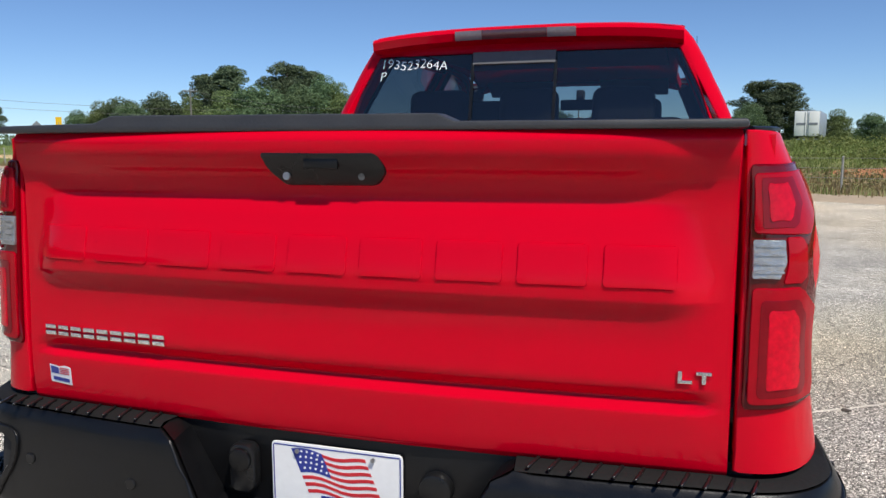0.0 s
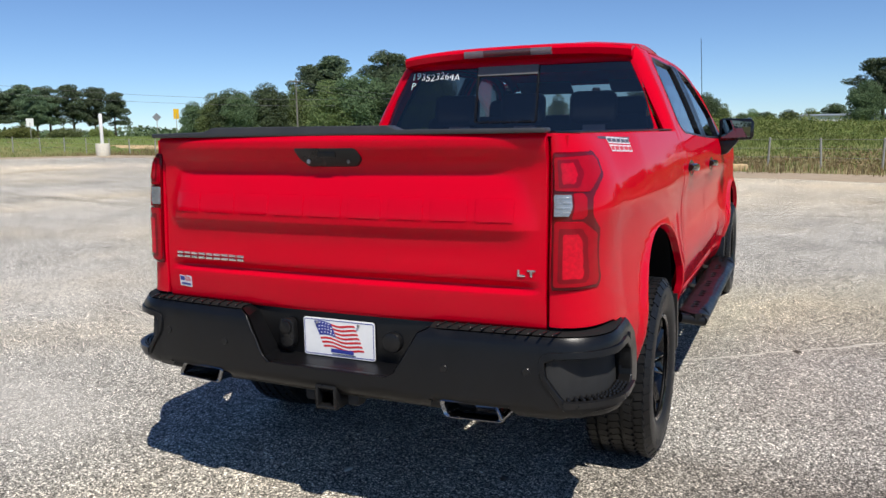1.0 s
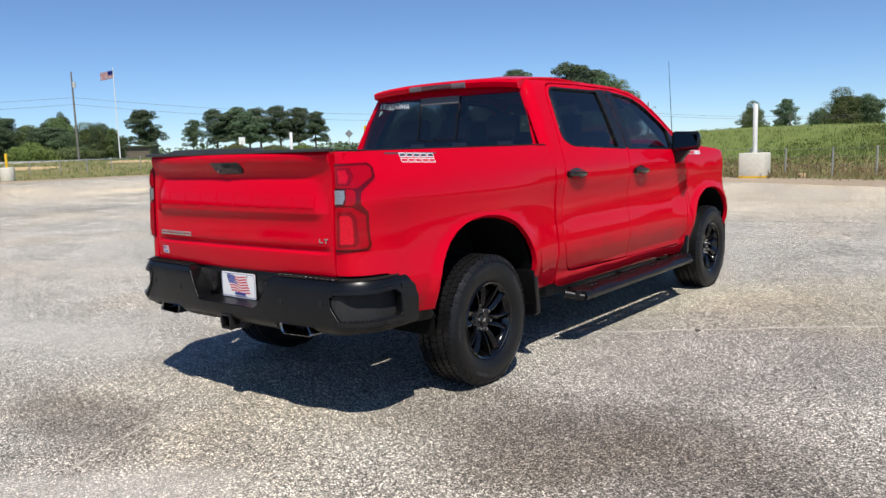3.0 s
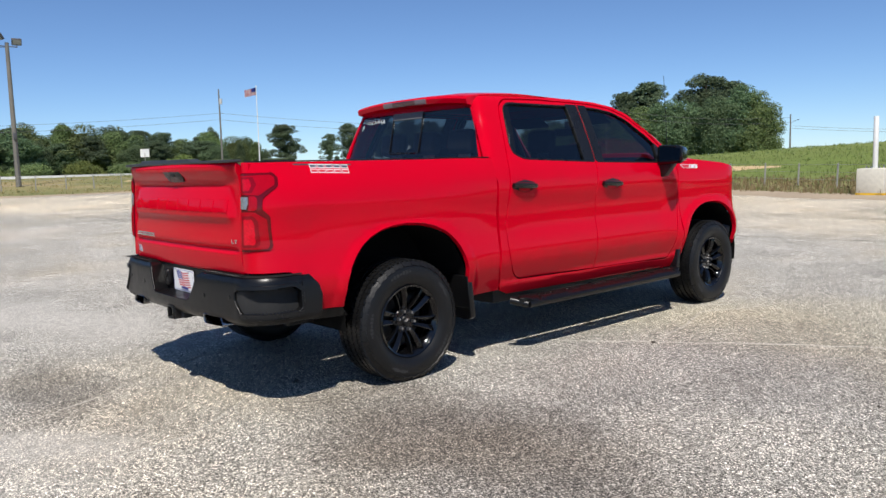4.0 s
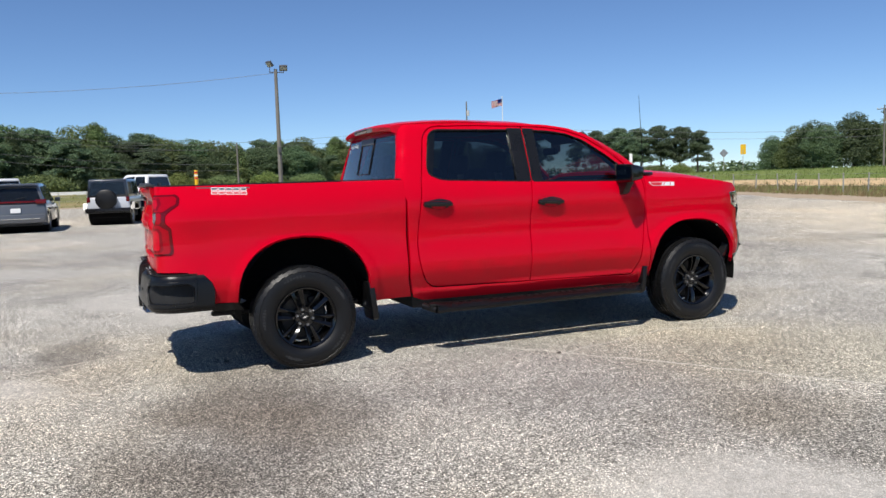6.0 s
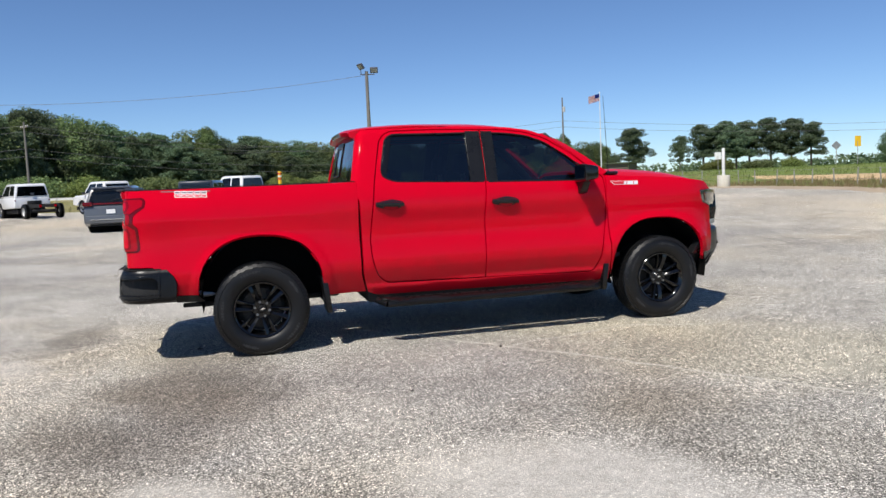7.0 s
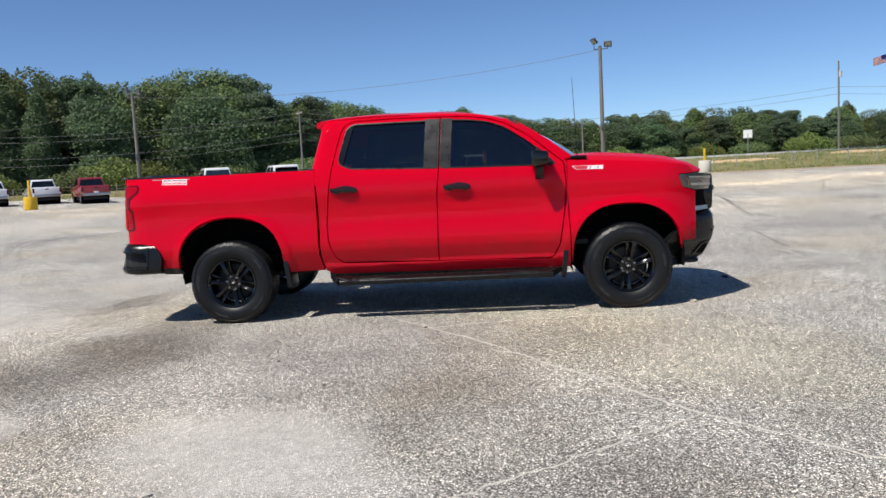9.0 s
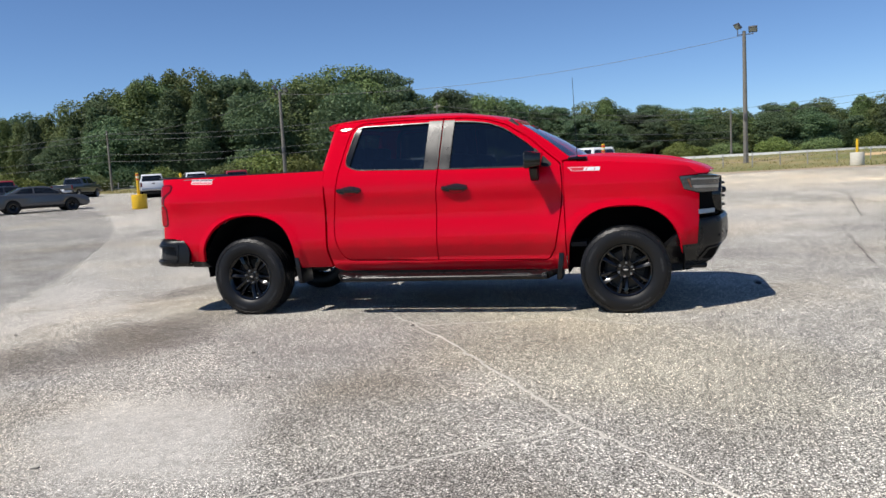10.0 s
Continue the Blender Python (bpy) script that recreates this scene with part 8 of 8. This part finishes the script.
def car(name, label, category, at, heading, paint, lower, cabin, width, roof_w, wheels, wheel_r, glass, lamps, extra=None, group="parked vehicles", dark_top=None, size=1.0, rims=None):
    """A parked vehicle. lower, cabin: side outlines (y, z); glass: side window outlines; lamps: tail lamps (x, z, w, h)."""
    x, y = at
    z = lot_z(x, y) if lot_distance(x, y) < 0 else land_z(x, y)
    t = empty(name, label, category, group, (x, y, z), math.degrees(math.atan2(-heading[0], heading[1])))
    t.matrix_world = t.matrix_world @ Matrix.Scale(size, 4)
    hw = width / 2
    bm = bmesh.new()
    add_prism(bm, lower, (-hw, 0, 0), (0, 1, 0), (0, 0, 1), width)
    bmesh.ops.recalc_face_normals(bm, faces=bm.faces)
    zmax = max(p[1] for p in lower)
    for v in bm.verts:
        k = step01(0.55, 1.0, v.co.z / zmax)
        v.co.x *= 1 - 0.05 * k
    body = part("body", bm, PAINTS[paint], t, bevel=0.07, segments=3)
    y_rear = min(p[0] for p in lower)
    y_front = max(p[0] for p in lower)
    z_low, z_top = min(p[1] for p in cabin), max(p[1] for p in cabin)

    def half_at(zz):
        return hw * 0.95 + (roof_w / 2 - hw * 0.95) * (zz - z_low) / (z_top - z_low)
    bm = bmesh.new()
    add_prism(bm, cabin, (-hw, 0, 0), (0, 1, 0), (0, 0, 1), width)
    bmesh.ops.recalc_face_normals(bm, faces=bm.faces)
    for v in bm.verts:
        v.co.x = math.copysign(half_at(v.co.z), v.co.x)
    part("cabin", bm, PAINTS[dark_top or paint], t, bevel=0.05, segments=3)
    for s in (1, -1):
        for poly in glass:
            bm = bmesh.new()
            vs = [bm.verts.new((s * (half_at(v) + 0.004), u, v)) for u, v in fillet(poly, 0.04, 2)]
            bm.faces.new(vs if s > 0 else vs[::-1])
            bmesh.ops.solidify(bm, geom=bm.faces[:], thickness=0.012)
            part("side_window", bm, CAR_GLASS, t)
        for wy in wheels:
            prof = [(wheel_r * 0.62, -0.10), (wheel_r * 0.9, -0.115), (wheel_r, -0.085), (wheel_r, 0.085), (wheel_r * 0.9, 0.115), (wheel_r * 0.62, 0.10)]
            ty = part("wheel", lathe(prof, "x", 28, (s * (hw - 0.12), wy, wheel_r)), RUBBER, t, smooth=True)
            rim = part("rim", lathe([(0.0, s * 0.06), (wheel_r * 0.2, s * 0.065), (wheel_r * 0.25, s * 0.03), (wheel_r * 0.58, s * 0.07), (wheel_r * 0.64, s * 0.10)], "x", 24, (s * (hw - 0.12), wy, wheel_r)), rims or CAR_RIM, ty, smooth=True)
        for lx, lz, lw, lh in lamps:
            part("tail_lamp", box((s * lx, y_rear + 0.03, lz), (lw, 0.09, lh)), LENS_DARK, t, bevel=0.012)
        part("door_mirror", box((s * (hw + 0.06), max(p[0] for g in glass for p in g) - 0.05, z_low + 0.12), (0.2, 0.12, 0.16)), PAINTS["black"], t, bevel=0.03)
    part("floor_pan", box((0, (y_rear + y_front) / 2, wheel_r * 0.95), (width * 0.8, (y_front - y_rear) * 0.94, 0.2)), UNDER, t)
    for yy in [q for q in wheels if q > y_rear]:
        part("wheel_well", cyl((0, yy, wheel_r * 1.05), wheel_r * 1.16, width * 0.93, "x", 24), LINER, t)
    part("licence_plate", box((0, y_rear - 0.012, 0.8), (0.32, 0.02, 0.16)), PLATE_W, t)
    # rear and front glass, laid on the cabin's sloping ends
    ends = [(min((p for p in cabin if p[1] < z_low + 0.12), key=lambda p: p[0]), min((p for p in cabin if p[1] > z_top - 0.16), key=lambda p: p[0]), -1),
            (max((p for p in cabin if p[1] < z_low + 0.12), key=lambda p: p[0]), max((p for p in cabin if p[1] > z_top - 0.16), key=lambda p: p[0]), 1)]
    for (ya, za), (yb, zb), sg in ends:
        bm = bmesh.new()
        row = []
        for k in (0.12, 0.88):
            zz, yy = za + (zb - za) * k, ya + (yb - ya) * k + sg * 0.012
            w = half_at(zz) - 0.10
            row.append((bm.verts.new((-w, yy, zz)), bm.verts.new((w, yy, zz))))
        bm.faces.new((row[0][0], row[0][1], row[1][1], row[1][0]))
        bmesh.ops.solidify(bm, geom=bm.faces[:], thickness=0.012)
        bmesh.ops.recalc_face_normals(bm, faces=bm.faces)
        part("end_window", bm, CAR_GLASS, t)
    if extra:
        extra(t)
    return t


# grey minivan, seen from behind
W = (-1.545, 1.545)
low = [(-2.56, 0.62), (-2.50, 1.02), (-2.42, 1.10), (1.30, 1.04), (2.2, 0.93), (2.52, 0.72), (2.56, 0.42), (2.3, 0.24)] + arches(W, 0.39, 0.36, 0.24)[::-1] + [(-2.2, 0.24), (-2.52, 0.36)]
cab = [(-2.42, 1.06), (-2.36, 1.25), (-2.20, 1.66), (-2.0, 1.75), (-0.3, 1.78), (0.5, 1.72), (1.45, 1.02)]


def van_extra(t):
    part("lamp_bar", box((0, -2.50, 1.10), (1.30, 0.06, 0.06)), LENS_DARK, t, bevel=0.01)
    part("bumper", box((0, -2.54, 0.50), (1.86, 0.14, 0.30)), PAINTS["grey"], t, bevel=0.05)
    part("bumper_strip", box((0, -2.62, 0.50), (1.5, 0.02, 0.03)), CHROME, t)
    part("rear_spoiler", box((0, -2.28, 1.72), (1.35, 0.24, 0.05)), PAINTS["grey"], t, bevel=0.015)
    part("wiper", rod((0.0, -2.46, 1.20), (0.35, -2.42, 1.28), 0.012), SATIN, t)


car("minivan", "dark grey minivan with tinted windows parked on the lot", "minivan", (-23.85, -4.25), (-1, 0.02), "grey", low, cab, 2.0, 1.42, W, 0.36,
    [[(-2.18, 1.14), (-1.25, 1.14), (-1.25, 1.64), (-2.05, 1.62)], [(-1.18, 1.14), (-0.15, 1.12), (-0.15, 1.68), (-1.18, 1.65)], [(-0.08, 1.12), (1.15, 1.08), (0.45, 1.60), (-0.08, 1.68)]],
    [(0.82, 1.10, 0.34, 0.15)], van_extra, size=0.91)

# pale off-roader with a black top and a spare wheel
W = (-1.23, 1.23)
low = [(-1.80, 0.62), (-1.80, 1.12), (0.55, 1.14), (1.85, 1.10), (2.0, 1.02), (2.02, 0.60)] + arches(W, 0.47, 0.42, 0.55)[::-1]
cab = [(-1.80, 1.12), (-1.76, 1.80), (-1.70, 1.84), (0.35, 1.84), (0.45, 1.80), (0.72, 1.12)]


def jeep_extra(t):
    sp = part("spare_wheel", lathe([(0.0, -0.12), (0.34, -0.12), (0.40, -0.08), (0.40, 0.10), (0.0, 0.12)], "y", 28, (-0.05, -1.93, 1.02)), RUBBER, t, "black spare wheel", smooth=True)
    part("bumper", box((0, -1.92, 0.58), (1.70, 0.20, 0.20)), SATIN, t, bevel=0.03)
    for s in (1, -1):
        for y in (-1.23, 1.23):
            part("fender_flare", prism([(-0.58, 0.62), (-0.42, 0.90), (0.42, 0.90), (0.58, 0.62), (0.50, 0.62), (0.38, 0.82), (-0.38, 0.82), (-0.50, 0.62)], (s * 0.80, y, 0), (0, 1, 0), (0, 0, 1), s * 0.18), SATIN, t)
    part("bumper_front", box((0, 2.1, 0.58), (1.7, 0.2, 0.2)), SATIN, t, bevel=0.03)


car("off_roader", "silver-white off-roader with a black top and rear spare wheel", "off-roader", (-26.1, -1.25), (-0.98, 0.19), "silver", low, cab, 1.66, 1.42, W, 0.41,
    [[(-1.62, 1.22), (-0.85, 1.22), (-0.85, 1.72), (-1.60, 1.72)], [(-0.75, 1.22), (-0.05, 1.22), (-0.05, 1.74), (-0.75, 1.74)], [(0.03, 1.22), (0.60, 1.22), (0.40, 1.72), (0.03, 1.74)]],
    [(0.74, 1.02, 0.13, 0.2)], jeep_extra, dark_top="black", size=0.92)

# white chassis-cab trucks in a row
CC_W = (-2.15, 2.15)
low = [(-0.55, 0.62), (-0.55, 1.24), (1.75, 1.24), (3.0, 1.22), (3.25, 1.10), (3.3, 0.62)] + arches((2.15,), 0.50, 0.42, 0.55)[::-1]
cab = [(-0.55, 1.22), (-0.48, 1.95), (-0.38, 2.02), (1.15, 2.04), (1.35, 1.98), (2.0, 1.24)]


def chassis_extra(t):
    for s in (1, -1):
        part("frame_rail", box((s * 0.40, -1.7, 0.72), (0.09, 2.6, 0.2)), UNDER, t)
        part("tail_lamp", box((s * 0.40, -3.02, 0.72), (0.12, 0.05, 0.12)), LENS, t)
        ow = part("outer_rear_wheel", lathe([(0.24, -0.10), (0.37, -0.115), (0.42, -0.085), (0.42, 0.085), (0.37, 0.115), (0.24, 0.10)], "x", 28, (s * 0.93, -2.15, 0.42)), RUBBER, t, smooth=True)
        part("rear_rim", lathe([(0.0, s * 0.02), (0.10, s * 0.03), (0.12, s * -0.03), (0.22, s * -0.01), (0.26, s * 0.08)], "x", 24, (s * 0.93, -2.15, 0.42)), WHITE_PAINT, ow, smooth=True)
    for y in (-1.0, -1.7, -2.5, -2.95):
        part("cross_member", box((0, y, 0.70), (0.8, 0.1, 0.12)), UNDER, t)
    part("rear_axle", cyl((0, -2.15, 0.42), 0.1, 1.5, "x", 12), UNDER, t)
    part("fuel_tank", box((0, -1.35, 0.62), (0.6, 0.7, 0.3)), UNDER, t, bevel=0.05)
    part("spare_tyre", cyl((0, -0.85, 0.92), 0.38, 0.22, "z", 22), RUBBER, t, bevel=0.03)
    part("rear_cab_plate", box((0, -0.59, 1.42), (0.18, 0.02, 0.14)), DECAL_G, t)


def chassis_cab(at, heading, label):
    return car("chassis_cab_truck", label, "truck", at, heading, "white", low_cc, cab_cc, 2.0, 1.56, CC_W, 0.42,
               [[(-0.38, 1.34), (0.42, 1.33), (0.42, 1.90), (-0.30, 1.90)], [(0.52, 1.33), (1.72, 1.32), (1.22, 1.88), (0.52, 1.92)]], [(0.92, 1.05, 0.06, 0.10)], chassis_extra, group="white chassis-cab trucks")


low_cc, cab_cc = low, cab
cc = chassis_cab((-42.6, 0.75), (-0.74, -0.66), "white crew-cab truck with a bare rear chassis")
for at, hd in (((-45.1, -7.4), (-0.80, -0.6)), ((-42.8, -11.7), (-0.86, -0.5)), ((-43.15, -16.5), (-0.86, -0.5))):
    copy_thing(cc, pose(at[0], at[1], lot_z(*at), 0, 0, math.degrees(math.atan2(-hd[0], hd[1]))))

# dark sedan
W = (-1.52, 1.52)
low = [(-2.50, 0.62), (-2.48, 1.00), (-2.30, 1.07), (-1.4, 1.06), (1.0, 0.98), (2.1, 0.88), (2.45, 0.70), (2.50, 0.40), (2.3, 0.24)] + arches(W, 0.38, 0.35, 0.24)[::-1] + [(-2.2, 0.24), (-2.46, 0.38)]
cab = [(-1.85, 1.04), (-1.05, 1.40), (-0.7, 1.46), (0.15, 1.46), (0.45, 1.40), (1.25, 0.98)]


def sedan_extra(t):
    part("lamp_bar", box((0, -2.49, 0.90), (1.55, 0.05, 0.10)), LENS_DEEP, t, bevel=0.01)
    part("boot_lip", box((0, -2.40, 1.08), (1.5, 0.12, 0.03)), PAINTS["charcoal"], t, bevel=0.01)


car("sedan", "charcoal four-door sedan parked on the lot", "sedan", (-27.2, -28.35), (-0.80, 0.60), "charcoal", low, cab, 1.9, 1.25, W, 0.35,
    [[(-1.38, 1.10), (-0.45, 1.08), (-0.45, 1.38), (-0.95, 1.36)], [(-0.36, 1.07), (0.98, 1.03), (0.40, 1.36), (-0.36, 1.39)]], [(0.7, 0.90, 0.36, 0.14)], sedan_extra, size=0.95, rims=GLOSS)
car("sedan", "black sedan parked behind a charcoal one", "sedan", (-31.5, -34.5), (-0.80, 0.60), "black", low, cab, 1.9, 1.25, W, 0.35,
    [[(-1.38, 1.10), (-0.45, 1.08), (-0.45, 1.38), (-0.95, 1.36)], [(-0.36, 1.07), (0.98, 1.03), (0.40, 1.36), (-0.36, 1.39)]], [(0.7, 0.90, 0.36, 0.14)], sedan_extra, size=0.95, rims=GLOSS)

# pickups parked with their tailgates to the lot
PW = (-1.85, 1.85)
low_p = [(-2.90, 0.62), (-2.92, 1.28), (-0.75, 1.28), (1.35, 1.26), (2.6, 1.20), (2.86, 1.08), (2.9, 0.55)] + arches(PW, 0.46, 0.40, 0.52)[::-1]
cab_p = [(-0.90, 1.26), (-0.80, 1.86), (-0.68, 1.92), (0.85, 1.94), (1.05, 1.88), (1.70, 1.26)]


def pickup_extra(t):
    part("rear_bumper", box((0, -3.0, 0.66), (1.85, 0.2, 0.2)), STEEL, t, bevel=0.03)
    part("tailgate_handle", box((0, -2.935, 1.14), (0.25, 0.03, 0.08)), SATIN, t)


GL_P = [[(-0.70, 1.36), (0.12, 1.35), (0.12, 1.82), (-0.62, 1.82)], [(0.22, 1.35), (1.45, 1.33), (0.92, 1.80), (0.22, 1.84)]]
for at, hd, col, lb in (((-45.6, -30.4), (-0.78, -0.62), "white", "white pickup truck parked by the far fence"), ((-43.4, -25.6), (-0.80, -0.60), "red", "maroon pickup truck parked by the far fence"),
                        ((-43.4, -32.8), (-0.78, -0.62), "white", "white pickup truck parked beside a yellow bollard"), ((-47.9, -43.3), (-0.97, -0.24), "black", "black pickup truck parked by the far fence"),
                        ((-47.5, -50.5), (-0.7, -0.7), "red", "maroon pickup truck among other parked cars"), ((-52.0, -57.5), (-0.7, -0.7), "red", "maroon pickup truck far across the lot")):
    car("parked_pickup", lb, "pickup truck", at, hd, col, low_p, cab_p, 2.0, 1.52, PW, 0.40, GL_P, [(0.93, 1.05, 0.12, 0.34)], pickup_extra, group="parked pickups", size=0.9)
